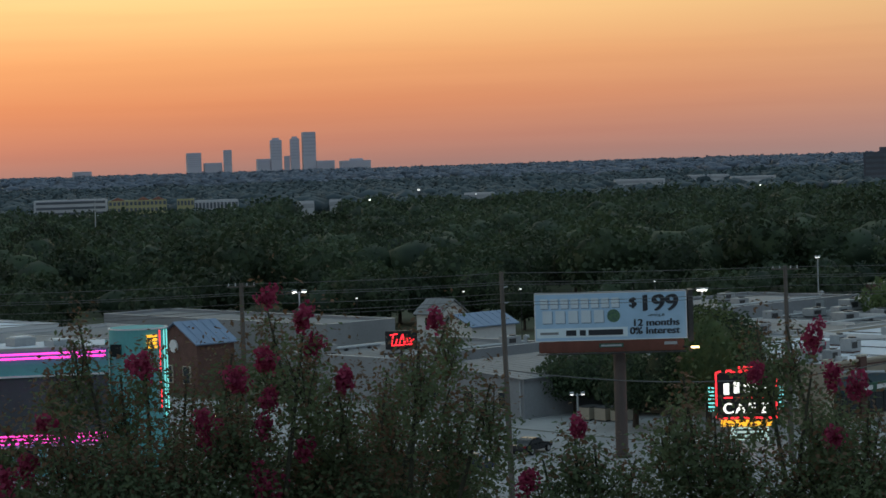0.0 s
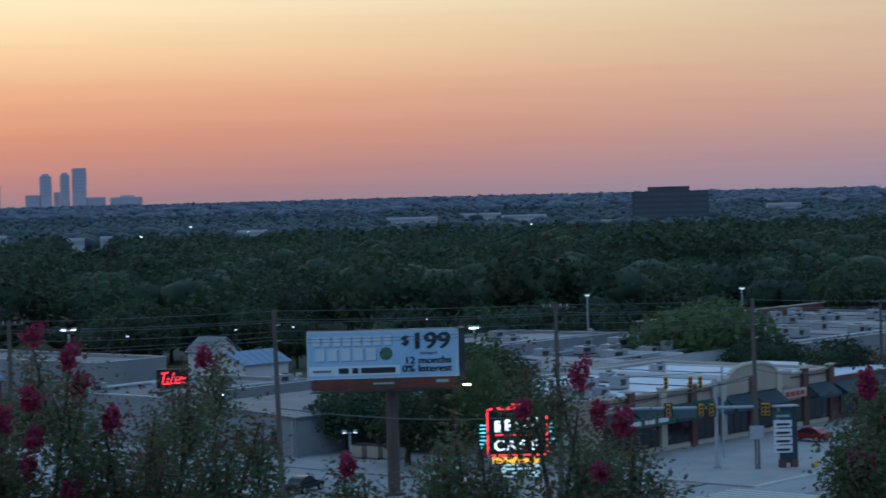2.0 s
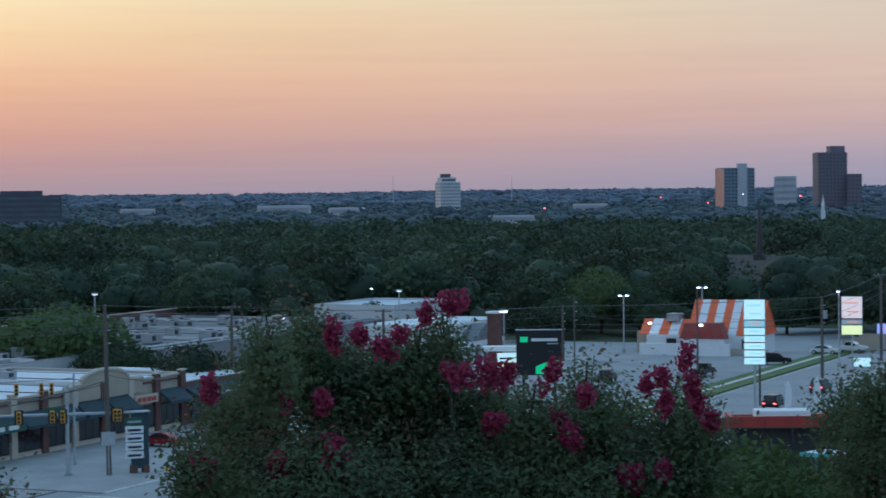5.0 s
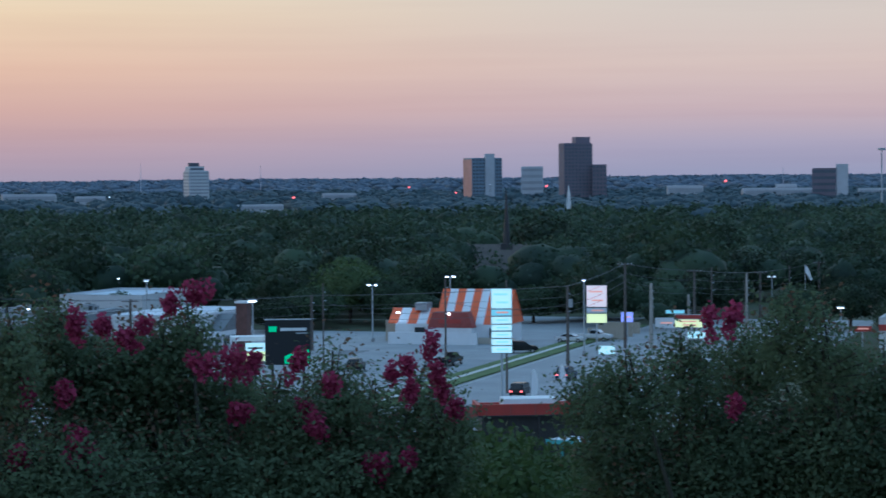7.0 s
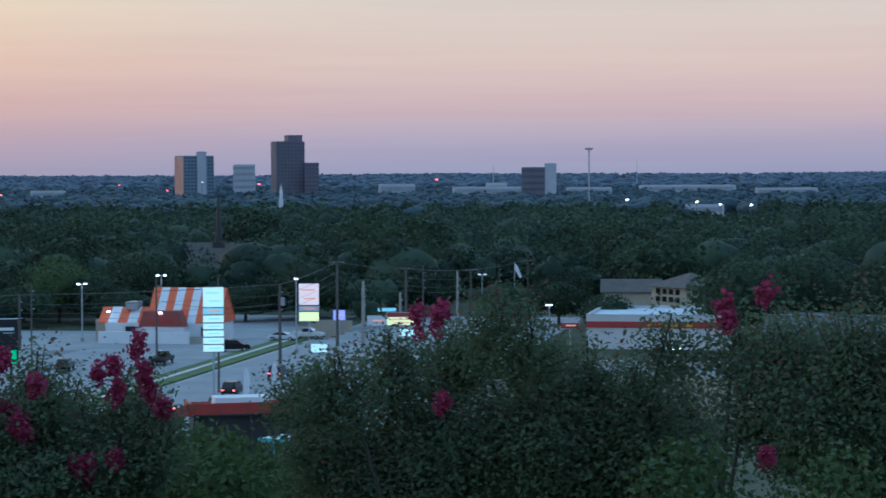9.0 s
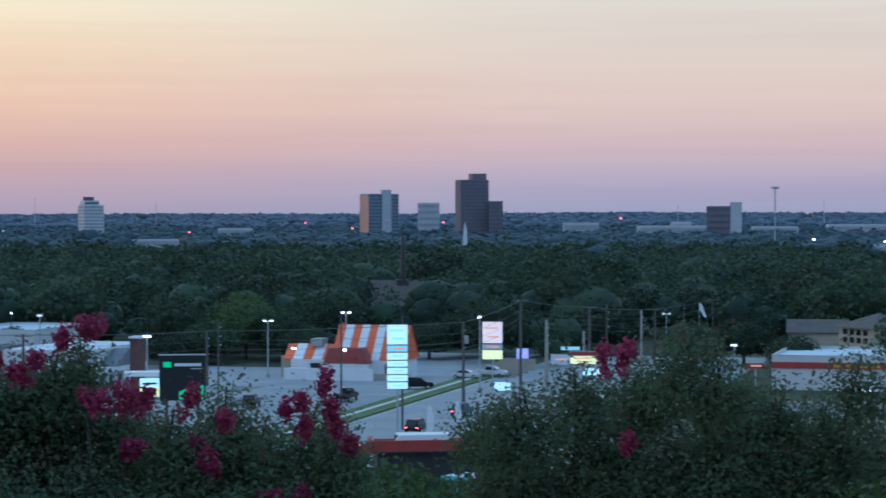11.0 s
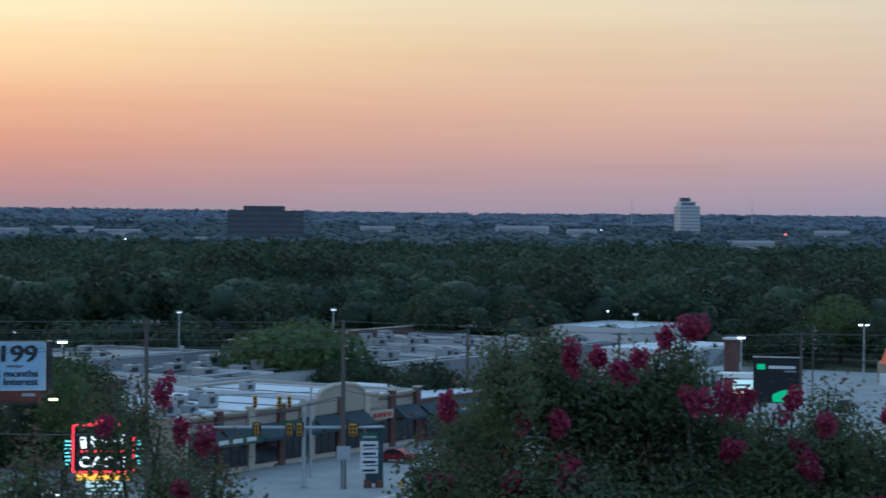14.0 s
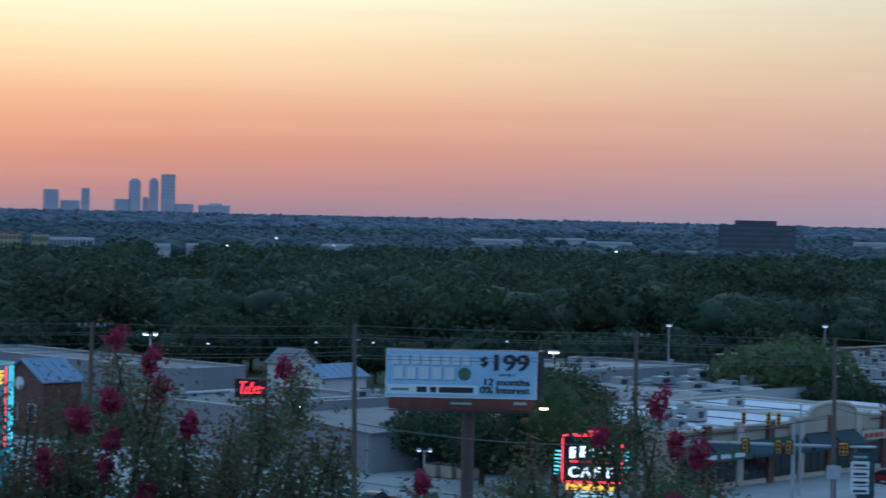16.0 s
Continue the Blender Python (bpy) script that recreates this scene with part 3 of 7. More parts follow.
BLOOM_C = [
    (19.90, -3.62, 0.09, 0.25),
    (20.64, -3.84, 0.11, 0.15),
    (21.20, -4.06, 0.12, 0.14),
    (21.67, -3.69, 0.07, 0.12),
    (22.37, -3.02, 0.07, 0.22),
    (23.04, -2.87, 0.14, 0.14),
    (16.75, -5.17, 0.08, 0.25),
    (18.71, -5.43, 0.07, 0.15),
    (19.59, -5.53, 0.07, 0.15),
    (23.20, -4.86, 0.18, 0.15),
    (23.94, -4.78, 0.14, 0.22),
    (24.46, -4.70, 0.07, 0.17),
    (25.58, -4.84, 0.12, 0.17),
    (25.66, -6.01, 0.15, 0.18),
    (26.47, -5.34, 0.07, 0.12),
    (26.04, -6.45, 0.12, 0.14),
    (19.97, -6.78, 0.18, 0.21),
    (16.53, -6.98, 0.09, 0.17),
    (18.36, -6.99, 0.12, 0.12),
    (20.34, -7.36, 0.10, 0.17),
    (29.01, -4.50, 0.07, 0.17),
    (29.20, -5.01, 0.07, 0.12),
    (28.42, -4.80, 0.06, 0.11),
    (28.02, -5.17, 0.07, 0.12),
    (28.47, -5.53, 0.11, 0.14),
    (29.66, -5.96, 0.09, 0.15),
    (29.29, -5.60, 0.06, 0.12),
    (27.68, -7.45, 0.18, 0.15),
    (28.42, -7.22, 0.12, 0.12),
    (24.10, -6.03, 0.10, 0.12),
]
CRAPE_D = [
    (33.07, -5.84, 0.20, 0.26),
    (34.11, -5.62, 0.26, 0.34),
    (33.96, -7.09, 0.38, 0.43),
    (35.45, -5.17, 0.23, 0.38),
    (36.78, -5.02, 0.26, 0.38),
    (37.51, -4.73, 0.21, 0.34),
    (38.25, -4.13, 0.15, 0.38),
    (39.06, -4.50, 0.15, 0.38),
    (39.57, -5.30, 0.21, 0.38),
    (40.60, -5.58, 0.26, 0.43),
    (41.91, -6.15, 0.26, 0.43),
    (42.77, -4.53, 0.10, 0.30),
    (42.85, -6.28, 0.21, 0.47),
    (36.33, -7.08, 0.60, 0.51),
    (39.14, -6.91, 0.64, 0.51),
    (41.77, -7.60, 0.60, 0.51),
    (35.59, -8.40, 0.77, 0.47),
    (39.87, -8.50, 0.85, 0.47),
    (43.36, -7.57, 0.26, 0.51),
]
BLOOM_D = [
    (36.21, -3.73, 0.06, 0.15),
    (36.78, -3.73, 0.06, 0.14),
    (36.85, -5.91, 0.06, 0.11),
    (36.92, -3.47, 0.05, 0.06),
]
CRAPE_E = [
    (44.42, -4.57, 0.16, 0.35),
    (45.28, -4.71, 0.19, 0.39),
    (46.14, -4.85, 0.23, 0.47),
    (44.85, -6.02, 0.23, 0.43),
    (46.00, -6.58, 0.31, 0.47),
    (47.28, -5.41, 0.35, 0.62),
    (48.40, -5.10, 0.31, 0.62),
    (47.98, -7.26, 0.58, 0.58),
]
BLOOM_E = [
    (44.13, -3.41, 0.05, 0.13),
    (45.21, -3.11, 0.05, 0.08),
    (44.21, -3.77, 0.05, 0.10),
    (45.23, -7.31, 0.05, 0.09),
]

crape_myrtle(CRAPE_A, BLOOM_A, 16.0, 1, "open crape myrtle with long shoots and raspberry red flower heads", 0.60, 4)
crape_myrtle(CRAPE_B, BLOOM_B, 15.5, 2, "small crape myrtle with thin tips and a few red flower heads", 0.50, 7)
crape_myrtle(CRAPE_C, BLOOM_C, 16.0, 3, "broad dense crape myrtle covered with dark pink flower heads", 1.35, 22)
crape_myrtle(CRAPE_D, BLOOM_D, 16.5, 4, "dense dark green crape myrtle with hardly any flowers", 1.3, 26)
crape_myrtle(CRAPE_E, BLOOM_E, 15.0, 5, "dark green crape myrtle with a few faded flower heads")

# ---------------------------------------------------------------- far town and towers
# The haze before downtown is painted in as pale bluish wall colours.
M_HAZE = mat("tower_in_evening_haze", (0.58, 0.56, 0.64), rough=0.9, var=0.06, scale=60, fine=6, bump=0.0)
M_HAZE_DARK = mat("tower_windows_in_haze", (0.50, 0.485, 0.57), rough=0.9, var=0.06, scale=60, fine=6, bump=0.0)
M_WHITEWALL = mat("white_rendered_wall", (0.62, 0.62, 0.63), rough=0.85, var=0.10, scale=6, fine=0.6, bump=0.1)
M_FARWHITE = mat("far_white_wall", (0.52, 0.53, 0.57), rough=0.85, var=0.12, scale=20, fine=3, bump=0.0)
# Pane grey kept close to the far walls, for faint window bands.
M_FARPANE = mat("far_grey_panes", (0.36, 0.375, 0.41), rough=0.5, var=0.2, scale=12, bump=0.0)
M_FARGLASS = mat("far_window_glass", (0.10, 0.12, 0.15), rough=0.35, var=0.3, scale=12, bump=0.0)
# Both dark walls are lightened and blued, with the haze in their base colour.
M_DARKTOWER = mat("hazed_brown_tower_wall", (0.20, 0.165, 0.20), rough=0.8, var=0.15, scale=10, fine=1.5, bump=0.0)
M_DARKBLOCK = mat("hazed_dark_office_wall", (0.095, 0.10, 0.125), rough=0.8, var=0.12, scale=10, fine=1.5, bump=0.0)
M_BLUEGLASS = mat("blue_tower_glass", (0.20, 0.27, 0.34), rough=0.3, var=0.2, scale=10, fine=2, bump=0.0)
# Sunset glow on the blue tower's west end, given as a pink base colour.
M_SUNSETSIDE = mat("sunset_pink_tower_side", (0.58, 0.30, 0.26), rough=0.5, var=0.2, scale=10, fine=2, bump=0.0)
M_YELLOWWALL = mat("far_cream_wall", (0.44, 0.40, 0.22), rough=0.85, var=0.12, scale=12, fine=2, bump=0.0)
M_FARROOF = mat("far_roof", (0.22, 0.22, 0.24), rough=0.9, var=0.2, scale=15, bump=0.0)
M_REDROOF = mat("far_red_roof", (0.30, 0.12, 0.09), rough=0.9, var=0.2, scale=8, bump=0.0)


def tower(b0, b1, dist, top, wall, pane, label, category="tower", floors=10, cols=7, depth=0.6, turn=0.0, low=0.0, name="office_tower", band=False):
    """A far building between two bearings, seen up to the elevation top, with rows of windows on the two sides that face the hill."""
    w = math.radians(b1 - b0) * dist
    p = at((b0 + b1) / 2, dist)
    g = ground_z(p.x, p.y)
    h = EYE + dist * math.tan(radians(top)) - g
    p.z = g
    t = thing(name, p, face_me(p) + radians(turn), label, category)
    w *= 1.0 / (math.cos(radians(turn)) + depth * abs(math.sin(radians(turn))))
    d = w * depth
    bm = B(0, 0, -1, w, d, h + 1)
    box(bm, 0, 0, h, w * 0.96, d * 0.96, h * 0.012)
    part("wall", bm, wall, t)
    fh = h / floors
    for i in range(floors):
        if fh * i < low * h:
            continue
        if band:
            part("window_band", B(0, -d / 2 - 0.02, fh * (i + 0.3), w * 0.94, 0.35, fh * 0.45), pane, t)
            part("window_band", B((-1 if turn >= 0 else 1) * (w / 2 + 0.02), 0, fh * (i + 0.3), 0.35, d * 0.94, fh * 0.45), pane, t)
        else:
            for j in range(cols):
                x = (j + 0.5) / cols * w - w / 2
                part("window", B(x, -d / 2 - 0.02, fh * (i + 0.25), w / cols * 0.62, 0.35, fh * 0.55), pane, t)
    return t, w, d, h


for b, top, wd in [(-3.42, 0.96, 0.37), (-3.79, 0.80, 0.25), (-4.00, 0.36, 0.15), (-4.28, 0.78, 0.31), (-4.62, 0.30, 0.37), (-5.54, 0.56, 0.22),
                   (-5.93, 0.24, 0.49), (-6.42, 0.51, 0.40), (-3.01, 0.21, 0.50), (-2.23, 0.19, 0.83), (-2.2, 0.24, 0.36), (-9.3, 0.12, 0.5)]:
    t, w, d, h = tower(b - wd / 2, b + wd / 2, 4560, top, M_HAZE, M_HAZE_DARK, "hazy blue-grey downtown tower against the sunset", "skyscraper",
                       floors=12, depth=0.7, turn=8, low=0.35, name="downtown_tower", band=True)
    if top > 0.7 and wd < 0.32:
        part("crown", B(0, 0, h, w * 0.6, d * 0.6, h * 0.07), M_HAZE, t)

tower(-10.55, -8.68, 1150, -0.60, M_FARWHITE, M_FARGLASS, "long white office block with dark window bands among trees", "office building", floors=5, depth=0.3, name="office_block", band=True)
t, w, d, h = tower(-8.65, -7.16, 1130, -0.66, M_YELLOWWALL, M_FARGLASS, "cream hotel with a red gabled roof among trees", "hotel", floors=4, cols=14, depth=0.3, name="hotel")
for x in (-0.34, 0.1, 0.36):
    part("gable", prism(bmesh.new(), [(-3.5 + x * w, h), (3.5 + x * w, h), (x * w, h + 1.6)], -d / 2, d / 2), M_REDROOF, t)
tower(-6.89, -6.45, 1140, -0.67, M_YELLOWWALL, M_FARGLASS, "small cream building among trees", "building", floors=3, cols=5, depth=0.4, name="hotel_wing")
tower(-6.43, -5.30, 1140, -0.72, M_FARWHITE, M_FARGLASS, "long low white warehouse among trees", "warehouse", floors=2, cols=12, depth=0.3, name="warehouse")
for b0, b1, top, d_ in [(-3.79, -3.33, -0.80, 1100), (-2.93, -2.62, -0.78, 1150), (4.51, 5.84, -0.43, 1800), (6.43, 7.51, -0.37, 1950), (7.52, 8.70, -0.44, 1900),
                        (0.6, 1.4, -0.72, 1300), (17.94, 19.34, -0.26, 1900), (14.4, 15.3, -0.30, 2000), (23.96, 25.19, -0.58, 1450), (35.20, 36.15, -0.17, 1900), (37.13, 38.98, -0.25, 1900), (38.0, 38.55, -0.15, 1930),
                        (40.1, 41.3, -0.27, 2000), (42.0, 44.5, -0.22, 2100), (43.2, 44.2, -0.80, 1100), (10.0, 10.5, -0.62, 1500), (19.8, 20.6, -0.33, 1800), (26.2, 27.1, -0.30, 1900), (45.0, 46.6, -0.3, 1900)]:
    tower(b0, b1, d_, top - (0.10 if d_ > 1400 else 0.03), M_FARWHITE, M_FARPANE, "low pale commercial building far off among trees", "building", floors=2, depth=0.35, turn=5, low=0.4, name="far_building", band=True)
# the dark stepped office block
t, w, d, h = tower(10.95, 12.91, 1500, -0.03, M_DARKBLOCK, M_FARGLASS, "dark stepped office block rising over the woods", "office building", floors=7, depth=0.5, name="office_block", band=True)
part("penthouse", B(-0.02 * w, 0, h, w * 0.55, d * 0.6, 3.4), M_DARKBLOCK, t)
# the white tower with rounded floors
t, w, d, h = tower(22.60, 23.26, 1600, 0.20, M_WHITEWALL, M_FARPANE, "white office tower with thin grey window bands", "tower", floors=13, depth=0.8, turn=20, band=True)
part("upper_floors", B(-w * 0.06, 0, h, w * 0.74, d * 0.74, 3.6), M_WHITEWALL, t)
part("upper_window_band", B(-w * 0.06, -d * 0.37, h + 1.0, w * 0.68, 0.4, 1.4), M_FARGLASS, t)
part("penthouse", B(-w * 0.12, 0, h + 3.6, w * 0.42, d * 0.45, 2.6), M_DARKBLOCK, t, "dark plant room")
# blue glass hotel with a pale core
t, w, d, h = tower(29.90, 30.91, 1900, 0.48, M_BLUEGLASS, M_FARGLASS, "blue glass tower with a pale central shaft", "tower", floors=14, cols=9, depth=0.6, turn=26)
part("core", B(w * 0.08, -d / 2, -1, w * 0.30, 2.5, h + 5), M_FARWHITE, t, "pale concrete shaft")
part("end_wall", B(-w / 2, 0, 0, 0.6, d * 0.98, h * 0.98), M_SUNSETSIDE, t, "end wall coloured pink for the sunset light on it")
tower(31.41, 31.98, 2000, 0.25, M_FARWHITE, M_FARPANE, "white office block with window bands", "office building", floors=6, depth=0.5, name="office_block", band=True)
# the tall brown tower, with its annex
t, w, d, h = tower(32.39, 33.27, 1900, 0.84, M_DARKTOWER, M_FARGLASS, "tall dark brown apartment tower on the horizon", "tower", floors=18, cols=8, depth=0.8, turn=14)
part("penthouse", B(w * 0.2, 0, h, w * 0.5, d * 0.7, 6), M_DARKTOWER, t)
t, w, d, h = tower(33.27, 33.64, 1890, 0.29, M_DARKTOWER, M_FARGLASS, "lower brown wing beside the tall tower", "building", floors=10, cols=4, depth=0.8, name="tower_annex")
t, w, d, h = tower(38.94, 39.56, 1800, 0.15, M_DARKTOWER, M_FARGLASS, "brown and white block on the horizon", "building", floors=6, depth=0.5, name="office_block", band=True)
part("shaft", B(w * 0.72, 0, 0, w * 0.5, d, h + 3.5), M_FARWHITE, t, "white stair shaft")

# ---------------------------------------------------------------- street materials
M_TEAL = mat("teal_stucco", (0.10, 0.42, 0.44), rough=0.8, var=0.12, scale=3, fine=0.2, bump=0.15)
M_DARKROOF = mat("dark_shingle_roof", (0.045, 0.05, 0.06), rough=0.9, var=0.25, scale=2, fine=0.25, bump=0.4)
M_PINKNEON = glow("pink_neon", (1.0, 0.06, 0.55), 2.2)
M_CYANNEON = glow("cyan_neon", (0.15, 0.85, 0.9), 1.1)
M_REDNEON = glow("red_neon", (1.0, 0.03, 0.05), 2.4)
M_WHITENEON = glow("white_neon", (0.85, 0.95, 1.0), 1.5)
M_AMBERNEON = glow("amber_neon", (1.0, 0.5, 0.05), 1.3)
M_LAMP = glow("white_lamp_glass", (0.85, 0.93, 1.0), 5.0)
M_LAMP_DIM = glow("dim_lamp_glass", (0.8, 0.88, 1.0), 1.1)
M_LAMP_VIOLET = glow("violet_lamp_glass", (0.75, 0.7, 1.0), 9.0)
M_WARMLAMP = glow("warm_lamp_glass", (1.0, 0.75, 0.4), 4.0)
M_REDLAMP = glow("red_lamp_glass", (1.0, 0.12, 0.12), 3.5)
M_GREENLAMP = glow("green_lamp_glass", (0.05, 1.0, 0.5), 4.0)
M_SIGNLIT = glow("lit_white_acrylic", (0.55, 0.85, 0.88), 0.62)
M_SIGNCYAN = glow("lit_cyan_acrylic", (0.25, 0.62, 0.72), 0.5)
M_SIGNYELLOW = glow("lit_yellow_acrylic", (0.78, 0.88, 0.42), 0.7)
M_BAR_CYAN = glow("lit_blue_print", (0.38, 0.72, 0.80), 0.55)
M_BAR_RED = glow("lit_red_print", (0.80, 0.38, 0.30), 0.5)
M_SIGNPINK = glow("lit_pale_acrylic", (0.80, 0.66, 0.66), 0.55)
M_SIGNBLUE = glow("lit_blue_acrylic", (0.30, 0.35, 0.95), 0.7)
M_BOARD = mat("billboard_vinyl", (0.36, 0.57, 0.76), rough=0.6, var=0.10, scale=3.0, fine=0.8, bump=0.05)
M_BOARD_PALE = mat("billboard_pale_vinyl", (0.68, 0.80, 0.87), rough=0.6, var=0.05, scale=2.0, bump=0.05)
M_INK = mat("dark_ink", (0.02, 0.024, 0.035), rough=0.6, var=0.1, scale=1, bump=0.0)
M_WHITEPAINT = mat("white_paint", (0.75, 0.76, 0.78), rough=0.6, var=0.08, scale=1.5, bump=0.05)
M_GLOBE = mat("printed_globe", (0.04, 0.13, 0.22), rough=0.6, var=0.6, scale=0.25, bump=0.0, tint=(0.12, 0.25, 0.10))
M_SLATE = mat("slate_blue_ink", (0.17, 0.25, 0.35), rough=0.6, var=0.1, scale=1, bump=0.0)
M_BRANDPALE = mat("pale_printed_letter", (0.60, 0.69, 0.76), rough=0.6, var=0.08, scale=1, bump=0.0)
M_RUST = mat("rust_red_steel", (0.17, 0.055, 0.04), rough=0.75, var=0.3, scale=0.8, bump=0.2, streak=(1, 1, 0.3))
M_POST = mat("brown_painted_post", (0.09, 0.065, 0.06), rough=0.6, var=0.25, scale=0.6, bump=0.15, streak=(1, 1, 0.2))
M_STEEL = mat("galvanised_steel", (0.42, 0.45, 0.48), rough=0.5, metal=0.3, var=0.15, scale=0.4, bump=0.1)
M_DARKSTEEL = mat("dark_steel", (0.05, 0.05, 0.055), rough=0.5, metal=0.3, var=0.2, scale=0.4, bump=0.1)
M_POLE = mat("weathered_pole_wood", (0.13, 0.11, 0.10), rough=0.95, var=0.3, scale=0.3, bump=0.5, streak=(3, 3, 0.2))
M_PALEPOLE = mat("pale_pole_wood", (0.36, 0.33, 0.30), rough=0.95, var=0.25, scale=0.3, bump=0.4, streak=(3, 3, 0.2))
M_CABLE = mat("weathered_cable", (0.12, 0.12, 0.125), rough=0.7, var=0.1, scale=1, bump=0.0)
M_BRICK = mat("red_brown_brick", (0.14, 0.07, 0.06), rough=0.9, var=0.3, scale=1.0, fine=0.12, bump=0.4)
M_BLUEROOF = mat("blue_standing_seam", (0.16, 0.25, 0.38), rough=0.45, metal=0.2, var=0.12, scale=2, bump=0.05)
M_GREYWALL = mat("grey_painted_block", (0.26, 0.27, 0.29), rough=0.9, var=0.15, scale=3, fine=0.3, bump=0.2)
M_GREYROOF = mat("grey_metal_roof", (0.20, 0.21, 0.225), rough=0.6, metal=0.1, var=0.2, scale=4, fine=0.3, bump=0.1)
M_WHITEROOF = mat("white_roof_membrane", (0.62, 0.67, 0.74), rough=0.7, var=0.16, scale=6, fine=0.5, bump=0.1)
M_PALEROOF = mat("weathered_flat_roof", (0.20, 0.205, 0.215), rough=0.9, var=0.25, scale=7, fine=0.5, bump=0.2)
M_TAN = mat("tan_stucco", (0.42, 0.36, 0.29), rough=0.9, var=0.12, scale=3, fine=0.2, bump=0.15)
M_TRIM = mat("cream_trim", (0.52, 0.46, 0.38), rough=0.8, var=0.1, scale=2, bump=0.05)
M_AWNING = mat("dark_teal_awning", (0.03, 0.06, 0.075), rough=0.8, var=0.2, scale=1.5, bump=0.1)
M_GLASS = glass("shop_glass")
M_GREENSIGN = mat("green_sign_panel", (0.02, 0.10, 0.07), rough=0.5, var=0.15, scale=1, bump=0.0)
M_GREENBRIGHT = glow("bright_green_panel", (0.02, 0.55, 0.22), 0.45)
M_SIGNBLACK = mat("black_sign_panel", (0.012, 0.014, 0.018), rough=0.4, var=0.1, scale=2, bump=0.0)
M_REDSIGN = mat("red_sign_panel", (0.42, 0.05, 0.04), rough=0.5, var=0.15, scale=1, bump=0.0)
M_ORANGE = mat("orange_metal_roof", (0.85, 0.15, 0.05), rough=0.5, var=0.12, scale=2, bump=0.05)
M_WHITESTRIPE = mat("white_metal_roof", (0.78, 0.80, 0.84), rough=0.5, var=0.06, scale=2, bump=0.05)
M_REDMANSARD = mat("red_mansard", (0.32, 0.07, 0.06), rough=0.7, var=0.2, scale=0.8, bump=0.2)
M_HVAC = mat("grey_hvac_metal", (0.34, 0.36, 0.38), rough=0.5, metal=0.2, var=0.2, scale=0.6, bump=0.1)
M_SIGNALYELLOW = mat("signal_yellow", (0.80, 0.38, 0.03), rough=0.5, var=0.15, scale=0.3, bump=0.0)
M_HOUSEWALL = mat("tan_siding", (0.48, 0.42, 0.33), rough=0.85, var=0.1, scale=2, bump=0.1)
M_HOUSEROOF = mat("brown_shingles", (0.13, 0.11, 0.10), rough=0.95, var=0.25, scale=1.5, fine=0.2, bump=0.3)
M_TYRE = mat("tyre_rubber", (0.015, 0.015, 0.016), rough=0.9, var=0.2, scale=0.2, bump=0.1)
M_CHROME = mat("rim_metal", (0.5, 0.5, 0.52), rough=0.3, metal=0.8, var=0.1, scale=0.2, bump=0.0)
M_CARGLASS = glass("car_glass", (0.012, 0.014, 0.018))
PAINT = {k: mat("car_paint_" + k, c, rough=0.25, metal=0.2, var=0.05, scale=1, bump=0.0) for k, c in
         {"black": (0.012, 0.013, 0.017), "white": (0.7, 0.71, 0.73), "red": (0.28, 0.015, 0.02), "silver": (0.35, 0.37, 0.40), "blue": (0.03, 0.05, 0.10)}.items()}

# ---------------------------------------------------------------- builders


def windows(t, xs, y, z, w, h, frame_m=None, name="window"):
    """Framed panes on a wall whose front lies at y."""
    for x in xs:
        f = part(name, B(x, y, z, w + 0.16, 0.14, h + 0.16), frame_m or M_TRIM, t)
        part("pane", B(x, y - 0.05, z + 0.08, w, 0.10, h), M_GLASS, f)


def hvac(u, v, z, w, d, h, label="grey rooftop air conditioning unit on a flat roof"):
    t = thing("rooftop_unit", uv(u, v, z), GRID, label, "air conditioner", "rooftop units")
    part("housing", B(0, 0, 0.15, w, d, h, bevel=0.04), M_HVAC, t)
    part("base_rail", B(0, 0, 0, w * 0.9, d * 0.9, 0.16), M_DARKSTEEL, t)
    part("fan_grille", tube(bmesh.new(), (w * 0.2, 0, h + 0.15), (w * 0.2, 0, h + 0.28), d * 0.3, d * 0.3, 14), M_DARKSTEEL, t)
    part("louvre", B(-w * 0.15, -d / 2 - 0.01, 0.15 + h * 0.25, w * 0.5, 0.06, h * 0.5), M_DARKSTEEL, t)
    return t


def flat_building(name, u0, u1, v0, v1, h, wall, roof, label, category="building", parapet=0.45):
    """A low building with a parapet round a flat roof; v1 is the side towards the viewer."""
    t = thing(name, uv((u0 + u1) / 2, (v0 + v1) / 2), GRID, label, category)
    L, D = u1 - u0, v1 - v0
    part("wall", B(0, 0, -0.2, L, D, h + 0.2), wall, t)
    part("roof", B(0, 0, h, L - 0.6, D - 0.6, 0.08), roof, t)
    for x, y, sx, sy in ((0, -D / 2 + 0.15, L, 0.3), (0, D / 2 - 0.15, L, 0.3), (-L / 2 + 0.15, 0, 0.3, D - 0.6), (L / 2 - 0.15, 0, 0.3, D - 0.6)):
        part("parapet", B(x, y, h, sx, sy, parapet), wall, t)
        part("coping", B(x, y, h + parapet, sx + 0.06, sy + 0.1, 0.07), M_STEEL, t)
    return t, L, D


